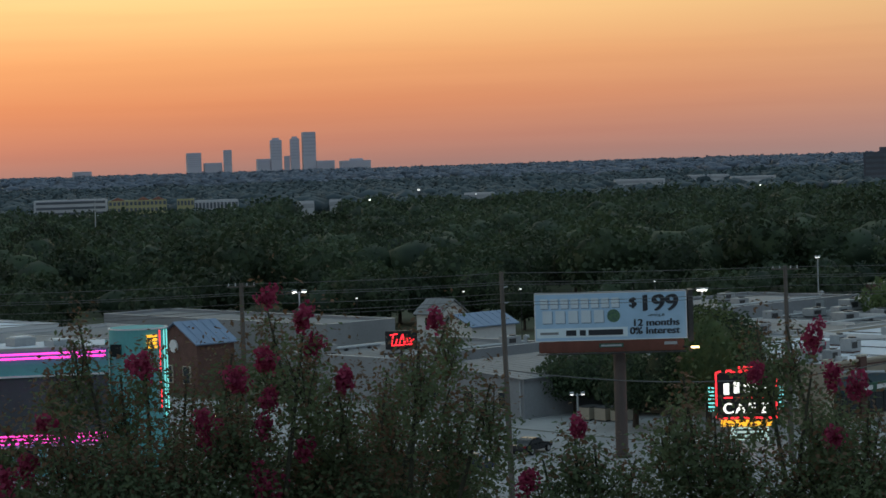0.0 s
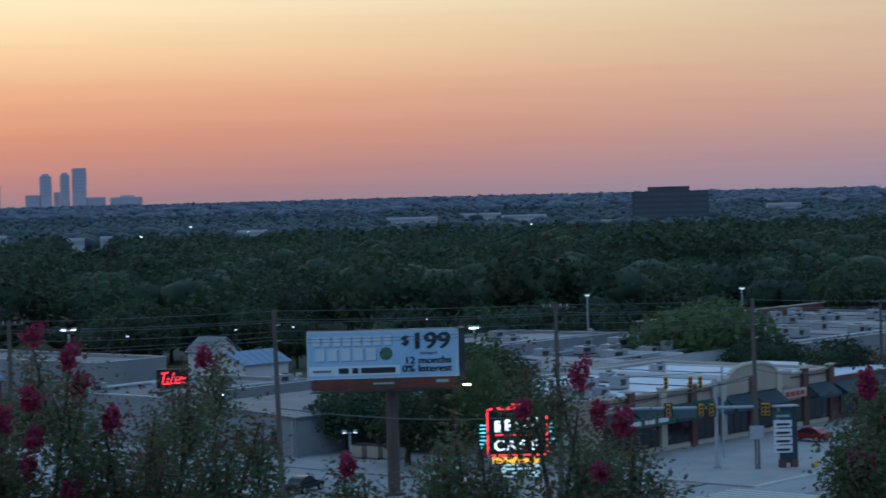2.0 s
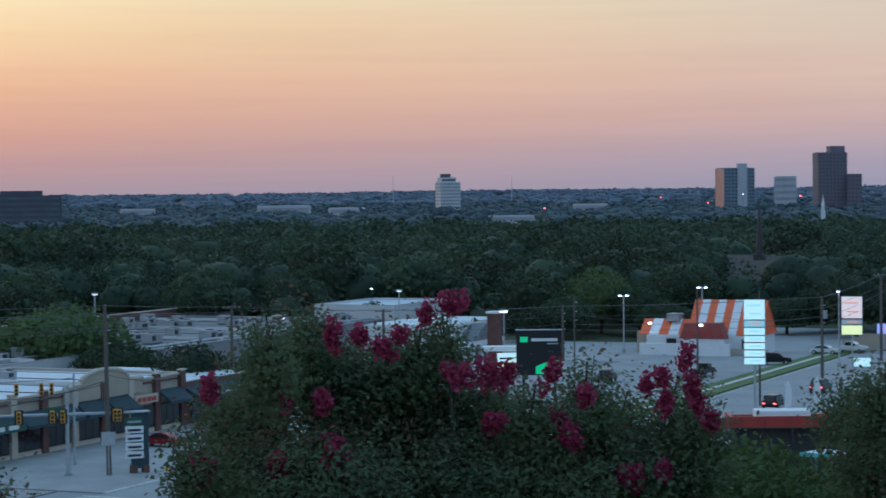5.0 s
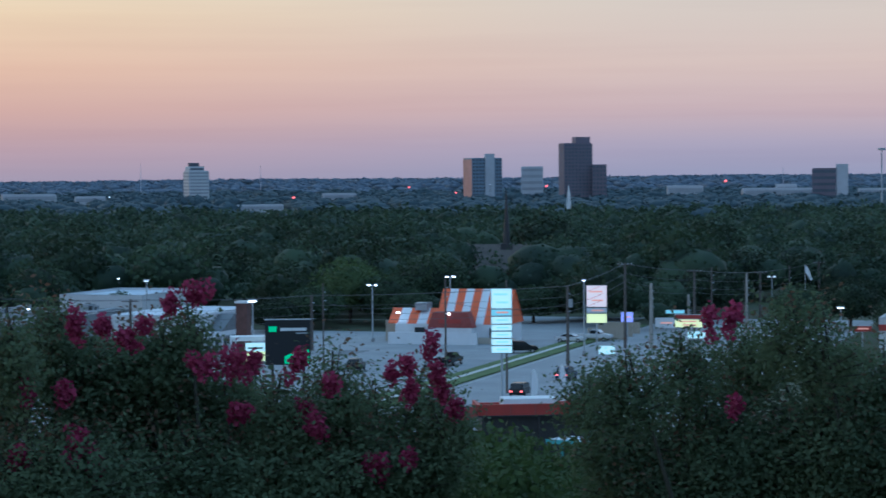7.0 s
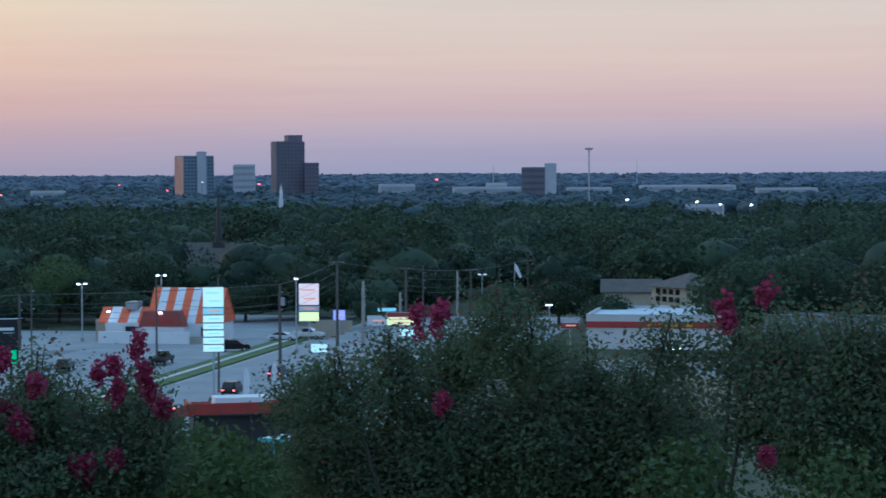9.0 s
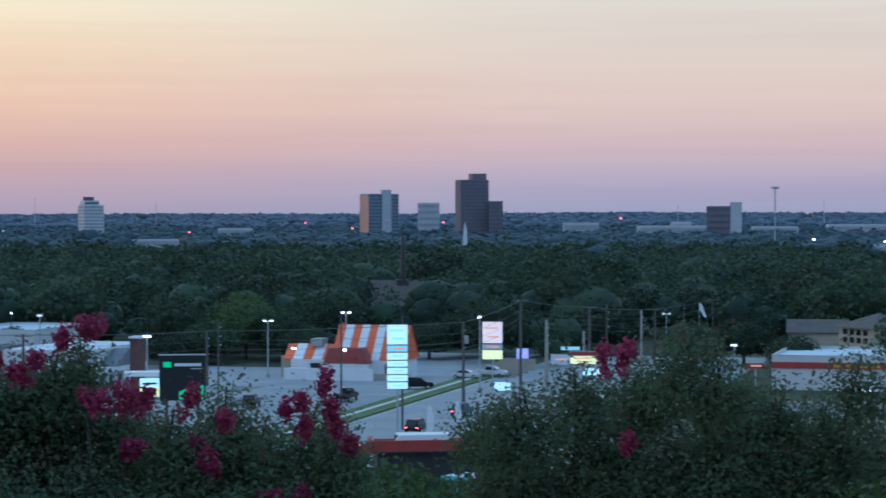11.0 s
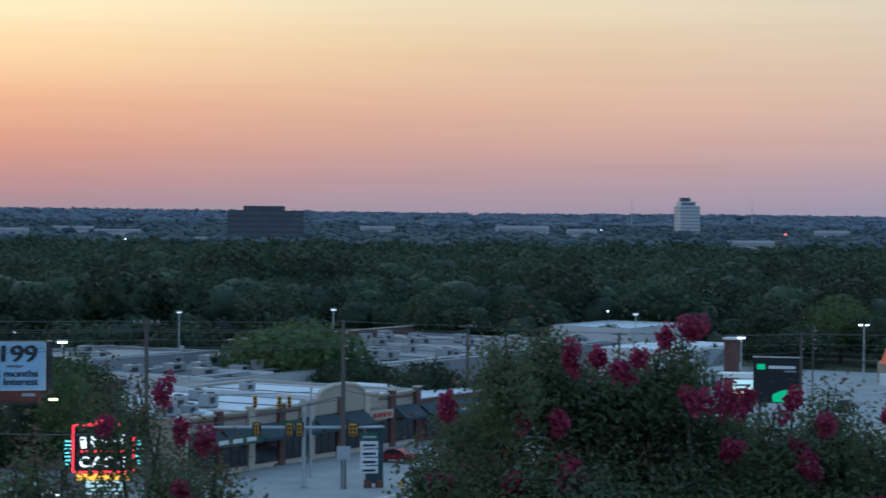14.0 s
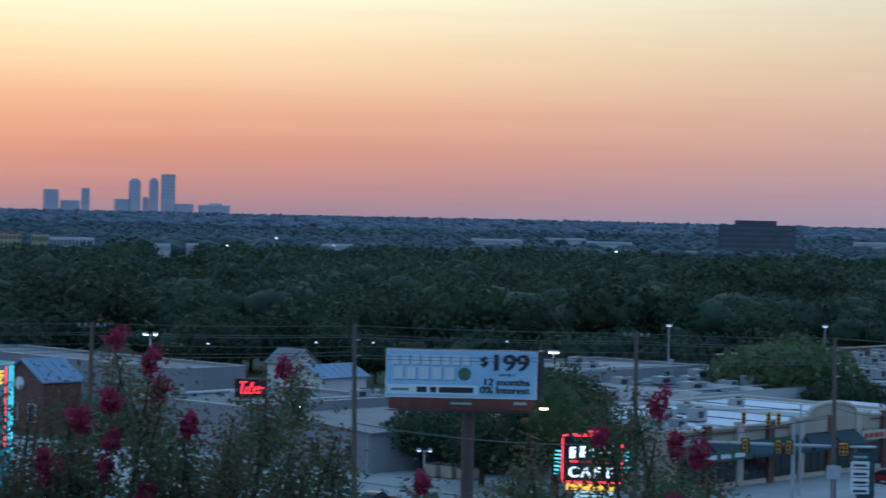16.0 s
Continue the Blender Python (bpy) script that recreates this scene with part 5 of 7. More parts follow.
# ---------------------------------------------------------------- billboard
def billboard():
    d = 190.0
    p = at(4.53, d)
    t = thing("billboard", p, face_me(p) + radians(0.5), "wide blue billboard on a single brown post", "billboard")
    z0 = EYE + d * math.tan(radians(-4.70))
    w, h = 13.15, 4.12
    x0 = -w / 2 - 0.68
    X = lambda k: x0 + k * w                     # across the face, 0 to 1
    Z = lambda k: z0 + (1 - k) * h               # down the face, 0 to 1
    part("post", tube(bmesh.new(), (0, 0.9, -0.4), (0, 0.9, z0 + 1.0), 0.56, 0.52, 20), M_POST, t)
    part("flange", tube(bmesh.new(), (0, 0.9, 0), (0, 0.9, 0.25), 0.85, 0.85, 20), M_POST, t)
    part("face", B(X(0.5), 0, z0, w, 0.28, h), M_BOARD, t, "pale blue printed face")
    part("pale_band", B(X(0.31), -0.15, Z(0.93), w * 0.6, 0.02, h * 0.2), M_BOARD_PALE, t)
    part("back_face", B(X(0.52), 2.2, z0 - 0.1, w, 0.25, h), M_DARKSTEEL, t)
    part("frame_end", B(X(1.0) + 0.35, 1.0, z0 - 0.3, 0.4, 2.4, h + 0.35), M_DARKSTEEL, t)
    part("apron", B(X(0.5), -0.02, z0 - 1.02, w * 0.93, 0.22, 0.98), M_RUST, t, "rust-red boarded apron")
    for i in range(22):
        part("apron_board", B(X(0.045 + i * 0.0435), -0.16, z0 - 1.0, w * 0.041, 0.07, 0.92), M_RUST, t)
    part("catwalk", B(X(0.5), -0.55, z0 - 1.12, w * 0.98, 0.8, 0.07), M_DARKSTEEL, t)
    part("beam", tube(bmesh.new(), (X(0.02), 1.0, z0 - 0.6), (X(0.98), 1.0, z0 - 0.6), 0.28, 0.28, 12), M_POST, t)
    part("top_rail", B(X(0.5), 0.0, z0 + h, w * 1.0, 0.34, 0.09), M_STEEL, t)
    for k in (0.05, 0.25, 0.45, 0.65, 0.8, 0.95):
        part("top_bracket", tube(bmesh.new(), (X(k), 0, z0 + h), (X(k), 0.5, z0 + h + 0.35), 0.04, 0.04, 6), M_DARKSTEEL, t)
    # border
    for k, (bx, bz, sx, sz) in enumerate(((X(0.5), z0, w, 0.06), (X(0.5), z0 + h - 0.06, w, 0.06), (X(0) + 0.03, z0, 0.07, h), (X(1) - 0.03, z0, 0.07, h))):
        part("border", B(bx, -0.15, bz, sx, 0.03, sz), M_WHITEPAINT, t)
    # the brand: plain white blocks with dark edges, one for each letter
    for k0, k1, zt, zb, count in ((0.03, 0.565, 0.105, 0.31, 8), (0.04, 0.465, 0.36, 0.62, 5)):
        step, hh = (k1 - k0) * w / count, (zb - zt) * h
        for i in range(count):
            c = X(k0) + (i + 0.5) * step
            part("brand_block_edge", B(c + 0.06, -0.15, Z(zb) - 0.07, step * 0.76, 0.02, hh), M_SLATE, t)
            part("brand_block", B(c, -0.17, Z(zb), step * 0.74, 0.03, hh), M_BRANDPALE, t, "plain white block in place of a brand letter")
    bm = tube(bmesh.new(), (X(0.52), -0.15, Z(0.49)), (X(0.52), -0.2, Z(0.49)), 0.56, 0.56, 28)
    part("globe", bm, M_GLOBE, t, "small printed globe")
    # an address and a line of script, as plain bars
    for a, b in ((0.205, 0.272), (0.295, 0.335), (0.352, 0.58)):
        part("text_bar", B(X((a + b) / 2), -0.175, Z(0.89), (b - a) * w, 0.03, h * 0.115), M_INK, t)
    part("text_bar", B(X(0.095), -0.175, Z(0.86), w * 0.12, 0.03, h * 0.05), M_GREYROOF, t)
    text("$", 1.15, X(0.622), -0.18, Z(0.31), M_INK, t, bold=0.05, sx=1.1)
    text("199", 1.98, X(0.685), -0.18, Z(0.40), M_INK, t, bold=0.05, sx=1.16)
    text("starting at", 0.36, X(0.745), -0.18, Z(0.515), M_INK, t)
    text("12 months", 0.84, X(0.64), -0.18, Z(0.715), M_INK, t, bold=0.042, sx=1.13)
    text("0% Interest", 0.84, X(0.625), -0.18, Z(0.885), M_INK, t, bold=0.042, sx=1.11)
    part("maker_plate", B(X(0.50), -0.22, z0 - 0.62, 2.1, 0.06, 0.34), M_GREENSIGN, t)
    part("plate_bar", B(X(0.50), -0.26, z0 - 0.54, 1.8, 0.03, 0.16), M_STEEL, t)
    part("text_bar", B(X(0.89), -0.22, z0 - 0.5, 1.1, 0.04, 0.26), M_STEEL, t)
    l = part("flood_arm", tube(bmesh.new(), (X(0.97), -0.2, z0 - 0.7), (X(1.045), -1.2, z0 - 0.75), 0.05, 0.05, 8), M_DARKSTEEL, t)
    part("flood_lamp", B(X(1.045), -1.2, z0 - 0.78, 0.7, 0.4, 0.16, bevel=0.04), M_WARMLAMP, l, "lit floodlight")


billboard()


# ---------------------------------------------------------------- cafe sign
def cafe_sign():
    d = 196.0
    p = at(7.79, d)
    t = thing("cafe_sign", p, face_me(p), "red neon framed cafe sign with white letters and cyan bars", "sign")
    zt, zb = EYE + d * math.tan(radians(-5.62)), EYE + d * math.tan(radians(-6.79))
    h = zt - zb
    for x in (-1.6, 1.6):
        part("post", tube(bmesh.new(), (x, 0.2, -0.3), (x, 0.2, zb), 0.16, 0.16, 10), M_DARKSTEEL, t)
    part("box", B(0, 0.1, zb, 5.4, 0.5, h, bevel=0.06), M_SIGNBLACK, t)
    for a, b in (((-2.65, zb), (-2.65, zt)), ((2.65, zb), (2.65, zt - 0.5)), ((-2.65, zb), (2.65, zb)), ((-2.65, zt), (-2.2, zt + 0.15))):
        part("neon_tube", tube(bmesh.new(), (a[0], -0.2, a[1]), (b[0], -0.2, b[1]), 0.075, 0.075, 8), M_REDNEON, t)
    for i in range(7):
        z = zb + 0.6 + i * 0.34
        part("neon_bar", B(-3.1, 0, z, 0.55, 0.14, 0.12), M_CYANNEON, t, "cyan neon bar")
        part("neon_bar", B(3.05, 0, z, 0.42, 0.14, 0.12), M_CYANNEON, t, "cyan neon bar")
    for x, w in ((0.35, 2.0), (-0.2, 3.2)):
        part("crest_bar", B(x, -0.1, zt + (0.32 if w < 3 else 0.02), w, 0.2, 0.22), M_REDNEON, t)
    # upper line as plain strokes, lower line can be read
    for i, x in enumerate((-1.75, -0.85, 0.05, 0.85, 1.6)):
        part("white_stroke", B(x, -0.2, zb + 2.1 + 0.1 * i, 0.5, 0.06, 1.0, bevel=0.0), M_WHITENEON, t, "white lit stroke")
    for i in range(4):
        part("underline", B(-1.6 + i * 1.05, -0.2, zb + 1.75, 0.75, 0.06, 0.14), M_REDNEON, t)
    for i, c in enumerate("CAFE"):
        text(c, 1.35, -2.1 + i * 1.12, -0.2, zb + 0.42, M_WHITENEON, t, name="letter", bold=0.03)
    part("valance", B(0, 0, zb - 0.75, 4.6, 0.4, 0.55, bevel=0.05), M_AMBERNEON, t, "yellow lit panel")
    part("reader_board", B(0.2, 0, zb - 2.0, 3.4, 0.35, 1.15, bevel=0.03), M_SIGNLIT, t, "white lit reader board")
    for i in range(3):
        part("text_bar", B(0.2, -0.2, zb - 1.85 + i * 0.35, 2.6, 0.04, 0.14), M_INK, t)


cafe_sign()


# ---------------------------------------------------------------- the strip of shops at the crossing
def strip_of_shops():
    u0, u1, v0, v1, h = 167.0, 211.0, -150.0, -127.0, 5.6
    t, L, D = flat_building("shop_row", u0, u1, v0, v1, h, M_TAN, M_WHITEROOF, "tan strip of shops with an arched parapet and dark awnings", "shops", parapet=0.35)
    f = -D / 2
    X = lambda u: u - (u0 + u1) / 2
    # arched parapet with a moulded rim
    cx, half = X(194.6), 7.4
    pts = [(cx - half, h - 1.0), (cx + half, h - 1.0), (cx + half, h + 0.5)]
    arc = [(cx + 4.6 * math.cos(radians(a)), h + 0.75 + 1.25 * math.sin(radians(a))) for a in range(0, 181, 15)]
    pts += [(cx + half, h + 0.5), (cx + 5.2, h + 0.55)][1:] + arc + [(cx - 5.2, h + 0.55), (cx - half, h + 0.5)]
    part("arched_parapet", prism(bmesh.new(), pts, f - 0.35, f + 0.05), M_TAN, t)
    bm = bmesh.new()
    rim = [(cx - half, h + 0.55), (cx - 5.2, h + 0.6)] + arc[::-1] + [(cx + 5.2, h + 0.6), (cx + half, h + 0.55)]
    for a, b in zip(rim, rim[1:]):
        tube(bm, (a[0], f - 0.3, a[1]), (b[0], f - 0.3, b[1]), 0.24, 0.24, 8)
    part("parapet_rim", bm, M_TRIM, t, "cream moulded rim")
    part("cornice", B(0, f - 0.12, h + 0.2, L, 0.3, 0.22), M_TRIM, t)
    # Dark strip modelled in brick colour as the shade under the cornice.
    part("cornice_shadow_line", B(0, f - 0.1, h - 0.25, L, 0.2, 0.14), M_BRICK, t)
    # pillars and shop fronts
    for i in range(9):
        x = -L / 2 + 0.6 + i * (L - 1.2) / 8
        part("pillar", B(x, f - 0.22, -0.1, 1.0, 0.5, h + 0.75), M_BRICK if i in (1, 3, 5, 7, 8) else M_TRIM, t)
        part("pillar_cap", B(x, f - 0.22, h + 0.65, 1.15, 0.62, 0.16), M_TRIM, t)
    for i in range(8):
        x = -L / 2 + 0.6 + (i + 0.5) * (L - 1.2) / 8
        w = (L - 1.2) / 8 - 1.3
        s = part("shop_window", B(x, f - 0.1, 0.55, w, 0.24, 2.4), M_DARKSTEEL, t)
        for j in range(3):
            part("pane", B(x - w / 3 + j * w / 3, f - 0.24, 0.65, w / 3 - 0.12, 0.06, 2.2), M_GLASS, s)
        part("plinth", B(x, f - 0.16, 0, w, 0.3, 0.5), M_TRIM, t)
        if i != 6:
            bm = prism(bmesh.new(), [(0, 4.5), (-1.7, 3.25), (-1.7, 2.95), (-1.6, 2.95), (0, 4.3)], x - w / 2 - 0.3, x + w / 2 + 0.3)
            bm.transform(Matrix.Rotation(radians(90), 4, "Z") @ Matrix.Diagonal((1, -1, 1, 1)))
            a = part("awning", bm, M_AWNING, t, "dark teal sloping awning")
            a.matrix_basis = Matrix.Translation((0, f - 0.25, 0))
        else:
            part("fascia_sign", B(x, f - 0.5, 3.3, w + 0.6, 0.3, 0.95), M_TRIM, t, "cream fascia board")
            for j in range(4):
                part("text_bar", B(x - 1.5 + j * 1.0, f - 0.68, 3.5, 0.75, 0.06, 0.5), M_REDSIGN, t)
    part("end_wall_sign", B(-L / 2 - 0.1, -D / 2 + 5, 1.6, 0.2, 4.2, 1.6), M_WHITEPAINT, t)
    for j in range(2):
        part("text_bar", B(-L / 2 - 0.22, -D / 2 + 5, 1.85 + j * 0.6, 0.06, 3.2, 0.35), M_INK, t)
    # green fascia board on the near bays
    part("fascia_sign", B(X(173.5), f - 2.05, 3.0, 9.0, 0.15, 0.9), M_GREENSIGN, t, "dark green fascia board")
    for j in range(3):
        part("text_bar", B(X(171.2) + j * 2.3, f - 2.15, 3.25, 1.6, 0.05, 0.42), M_WHITEPAINT, t)
    # lower wing
    w = thing("shop_wing", uv(219, -137), GRID, "low dark-fronted shop wing with a black awning", "shop")
    part("wall", B(0, 0, -0.2, 15.9, 20, 5.0), M_BRICK, w)
    part("roof", B(0, 0, 4.8, 15.5, 19.6, 0.1), M_WHITEROOF, w)
    bm = prism(bmesh.new(), [(0, 4.3), (-2.4, 3.0), (-2.4, 2.7), (0, 4.0)], -7.8, 7.8)
    bm.transform(Matrix.Rotation(radians(90), 4, "Z") @ Matrix.Diagonal((1, -1, 1, 1)))
    a = part("awning", bm, M_AWNING, w)
    a.matrix_basis = Matrix.Translation((0, -10.05, 0))
    for j in range(4):
        part("text_bar", B(-3.3 + j * 1.9, -12.1, 3.25, 1.4, 0.08, 0.6), M_STEEL, w)
    windows(w, (-5, -1.5, 2, 5.5), -10.05, 0.5, 2.6, 2.2, M_DARKSTEEL)
    for u, v, ww, dd, hh in ((170, -131, 1.9, 1.5, 1.3), (175, -133.5, 1.9, 1.5, 1.5), (181, -134, 1.7, 1.4, 1.3), (187, -140, 1.4, 1.2, 1.0), (172.5, -130, 1.5, 1.2, 1.0), (199, -142, 1.6, 1.2, 0.9)):
        tt = hvac(u, v, h + 0.08, ww, dd, hh, "dark rooftop unit on the white shop roof")
        tt.children[0].data.materials[0] = M_BRICK if ww < 1.8 else M_DARKSTEEL


strip_of_shops()

# flat roofs behind
flat_building("shop_block", 222, 262, -190, -165, 3.9, M_WHITEWALL, M_PALEROOF, "big low commercial block with a weathered pale roof")
flat_building("shop_block", 196, 214, -186, -156, 3.8, M_TAN, M_PALEROOF, "low tan commercial block with a pale flat roof")
t, L, D = flat_building("shop_block", 268, 344, -209, -166, 3.2, M_GREYWALL, M_PALEROOF, "wide low block with a pale roof and a red parapet")
part("red_parapet", B(L * 0.12, D / 2 - 0.6, 3.2, L * 0.76, 0.4, 1.7), M_BRICK, t, "red brick parapet")
part("parapet_cap", B(L * 0.12, D / 2 - 0.6, 4.9, L * 0.77, 0.55, 0.16), M_TRIM, t)
part("pipe", tube(bmesh.new(), (-L / 2, -D / 2 + 3, 3.7), (L / 2, -D / 2 + 3, 3.7), 0.2, 0.2, 8), M_STEEL, t)
for u0, u1, v0, v1, z, n in ((222, 262, -190, -165, 3.9, 9), (196, 214, -186, -156, 3.8, 4), (286, 344, -209, -166, 3.2, 8), (167, 211, -150, -127, 5.6, 6)):
    for i in range(n):
        k = u0 + (i + 0.7) * (u1 - u0) / n
        tt = thing("roof_seam", uv(k, (v0 + v1) / 2, z + 0.08), GRID, "dark seam with a raised batten on a flat roof", "roof seam", "roof seams")
        part("batten", B(0, 0, 0, 0.14, (v1 - v0) * 0.94, 0.09), M_HVAC if i % 2 else M_DARKSTEEL, tt)
        if i % 3 == 0:
            part("firewall", B(0.3, 0, 0, 0.3, (v1 - v0) * 0.9, 0.55), M_WHITEWALL, tt, "low pale wall across the roof")
r_ = random.Random(5)
for u0, u1, v0, v1, z, n in ((226, 258, -187, -168, 4.0, 16), (198, 212, -182, -160, 3.9, 5), (272, 340, -205, -170, 3.3, 40)):
    for _ in range(n):
        hvac(r_.uniform(u0, u1), r_.uniform(v0, v1), z, r_.uniform(1.6, 3.2), r_.uniform(1.4, 2.2), r_.uniform(0.8, 1.5))

# single trees among the shops
def lone_tree(b, dist, top, width, material, seed, label):
    p = at(b, dist)
    h = (EYE + dist * math.tan(radians(top))) / 0.98
    t = outline_tree("tree", h, width, seed, material, cards=3600, leaf=0.022)
    t.matrix_basis = Matrix.Translation(p)
    tagged(t, label, "tree", "trees among the shops")


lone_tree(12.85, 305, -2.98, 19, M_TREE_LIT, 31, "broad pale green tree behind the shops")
lone_tree(14.3, 292, -3.9, 11, M_TREE, 32, "dark rounded tree behind the shops")
lone_tree(16.2, 262, -3.92, 9, M_TREE, 33, "small dark tree beside the shops")
for i, (b, d, top, w) in enumerate(((3.3, 226, -4.9, 9), (4.5, 232, -4.75, 10), (5.7, 230, -4.55, 10), (6.6, 228, -3.75, 11), (7.3, 236, -4.1, 9), (5.2, 224, -5.6, 8), (6.4, 222, -5.5, 8))):
    lone_tree(b, d, top, w, M_TREE, 40 + i, "dark green tree standing behind the billboard")
for i, (b, d, top, w) in enumerate(((5.9, 208, -4.15, 7), (6.8, 206, -3.75, 8), (4.9, 212, -4.95, 7), (7.75, 207, -4.5, 6))):
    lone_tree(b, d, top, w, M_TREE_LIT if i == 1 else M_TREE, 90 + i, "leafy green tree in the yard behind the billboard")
for i, (b, d, top, w) in enumerate(((17.4, 268, -4.6, 8), (18.3, 290, -4.0, 9), (19.4, 300, -3.9, 9))):
    lone_tree(b, d, top, w, M_TREE, 80 + i, "small dark tree before the flat roofs")
lone_tree(-10.9, 330, -3.4, 12, M_TREE, 50, "green tree behind the diner roofs")
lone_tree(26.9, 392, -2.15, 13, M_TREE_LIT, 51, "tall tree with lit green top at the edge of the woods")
lone_tree(29.0, 400, -2.0, 14, M_TREE, 52, "tall dark tree behind the striped restaurant")
for i, (b, d, top, w) in enumerate(((24.9, 372, -3.1, 9), (25.9, 380, -2.9, 11), (27.9, 386, -2.6, 11), (28.5, 378, -3.0, 9), (32.6, 392, -2.7, 11), (33.6, 398, -2.6, 11), (31.7, 388, -2.9, 9))):
    lone_tree(b, d, top, w, M_TREE, 100 + i, "dark green tree at the edge of the car park")
lone_tree(20.9, 392, -2.95, 8, M_TREE, 53, "small dark tree before a white building")
for i, (b, d, top, w) in enumerate(((44.6, 330, -2.3, 14), (46.5, 340, -2.2, 14), (41.2, 345, -3.2, 8), (38.6, 360, -2.9, 9), (39.9, 372, -2.7, 10), (48.5, 330, -2.4, 14))):
    lone_tree(b, d, top, w, M_TREE, 60 + i, "leafy green tree beside the houses")
M_SHRUB = leaf_mat("fresh_shrub_leaves", (0.044, 0.078, 0.026), (0.088, 0.135, 0.045), isl=0.0, trans=0.35, clump=0.6)


def shrub(b, dist, top, w, seed, label):
    """A leafy tree on the slope whose crown alone shows."""
    r = np.random.default_rng(seed)
    p = at(b, dist)
    p.z = ground_z(p.x, p.y) - 0.1
    h = EYE + dist * math.tan(radians(top)) - p.z
    t = thing("slope_tree", p, 0, label, "tree", "trees on the slope")
    bm = tube(bmesh.new(), (0, 0, -0.2), (0, 0, h * 0.6), 0.14, 0.06, 8)
    vs, fs, o = [], [], 0
    for i in range(10):
        a = i * 2.4
        c = np.array([math.cos(a) * w * 0.3, math.sin(a) * w * 0.3, h * r.uniform(0.55, 0.85)])
        tube(bm, (0, 0, h * 0.35), c, 0.05, 0.02, 6)
        k = 900
        d = sphere_dirs(k, r, -0.8)
        v, f = leaves(c + d * w * 0.24 * r.uniform(0.4, 1.08, (k, 1)), d, 0.0021 * dist, r)
        vs.append(v), fs.append(f + o)
        o += len(v)
    part("trunk", bm, M_BARK, t)
    me = card_mesh("crown", np.concatenate(vs), np.concatenate(fs))
    me.materials.append(M_SHRUB)
    c = new("crown", me)
    c.parent = t


shrub(31.0, 34, -5.95, 4.2, 71, "fresh green tree lower on the slope")
shrub(32.5, 36, -6.0, 4.0, 72, "fresh green tree lower on the slope")
shrub(29.5, 37, -6.3, 3.4, 74, "fresh green tree lower on the slope")
shrub(44.95, 13.2, -6.0, 1.6, 73, "bright green tree lower on the slope")


# ---------------------------------------------------------------- the crossing
def crossing():
    d = 203.7
    p = at(12.98, d)
    t = thing("traffic_signal", p, face_me(p), "grey traffic signal pole with a long mast arm", "traffic signal")
    zt = EYE + d * math.tan(radians(-4.92))
    za = EYE + d * math.tan(radians(-5.66))
    part("pole", tube(bmesh.new(), (0, 0, -0.2), (0, 0, zt), 0.21, 0.15, 14), M_STEEL, t)
    part("base", B(0, 0, 0, 0.7, 0.7, 0.4, bevel=0.08), M_CONCRETE, t)
    xl, xr = -math.radians(12.98 - 10.0) * d, math.radians(14.95 - 12.98) * d
    part("mast_arm", tube(bmesh.new(), (xl, -0.2, za), (0, -0.2, za), 0.10, 0.16, 12), M_STEEL, t)
    part("mast_arm", tube(bmesh.new(), (0, -0.2, za), (xr, -0.2, za + 0.05), 0.16, 0.10, 12), M_STEEL, t)
    for b, up, lens in ((11.75, 0, None), (12.6, 0, None), (12.86, 0, None), (14.2, 0, None), (14.3, 0, None)):
        x = math.radians(b - 12.98) * d
        s = part("signal_head", B(x, -0.55, za - 0.75, 0.42, 0.3, 1.15, bevel=0.05), M_SIGNALYELLOW, t, "amber yellow signal housing")
        part("backplate", B(x, -0.36, za - 0.85, 0.8, 0.05, 1.35), M_INK, s)
        for k in range(3):
            part("lens", tube(bmesh.new(), (x, -0.7, za - 0.55 + k * 0.36), (x, -0.8, za - 0.55 + k * 0.36), 0.13, 0.15, 10), M_INK, s)
    part("street_sign", B(math.radians(13.35 - 12.98) * -d, -0.4, za + 0.25, 1.7, 0.06, 0.42), M_GREENSIGN, t, "green street name plate")
    # signals hung on a far span wire
    tt = thing("traffic_signal", at(12.4, 212), face_me(at(12.4, 212)), "amber signal heads hung on a thin pole", "traffic signal")
    part("pole", tube(bmesh.new(), (2.8, 0.4, 0), (2.8, 0.4, 8.9), 0.12, 0.1, 10), M_STEEL, tt)
    part("span_wire", tube(bmesh.new(), (-6.5, 0.2, 8.0), (2.8, 0.2, 8.4), 0.03, 0.03, 6), M_CABLE, tt)
    for x in (-0.25, 0.7, -2.6):
        s = part("signal_head", B(x, 0, 6.85, 0.42, 0.3, 1.2, bevel=0.05), M_SIGNALYELLOW, tt)
        for k in range(3):
            part("lens", tube(bmesh.new(), (x, -0.15, 7.05 + k * 0.36), (x, -0.24, 7.05 + k * 0.36), 0.13, 0.15, 10), M_INK, s)
    # tenants' sign
    p = at(14.73, 204)
    t = thing("tenant_sign", p, face_me(p) + radians(14), "tall dark tenant sign with pale panels on brick feet", "sign")
    h = 26 - 204 * math.tan(radians(5.66))
    part("frame", B(0.35, 0, 0.6, 1.6, 0.6, h - 0.6, bevel=0.05), M_AWNING, t)
    for x in (-0.25, 0.85):
        part("foot", B(x, 0, -0.1, 0.6, 0.8, 1.0), M_BRICK, t)
    for k in range(5):
        part("panel", B(-0.25, -0.38, h - 1.1 - k * 0.78, 1.7, 0.1, 0.66), M_WHITEPAINT if k else M_GREENSIGN, t)
        part("text_bar", B(-0.25, -0.45, h - 0.92 - k * 0.78, 1.25, 0.04, 0.2), M_INK if k else M_STEEL, t)
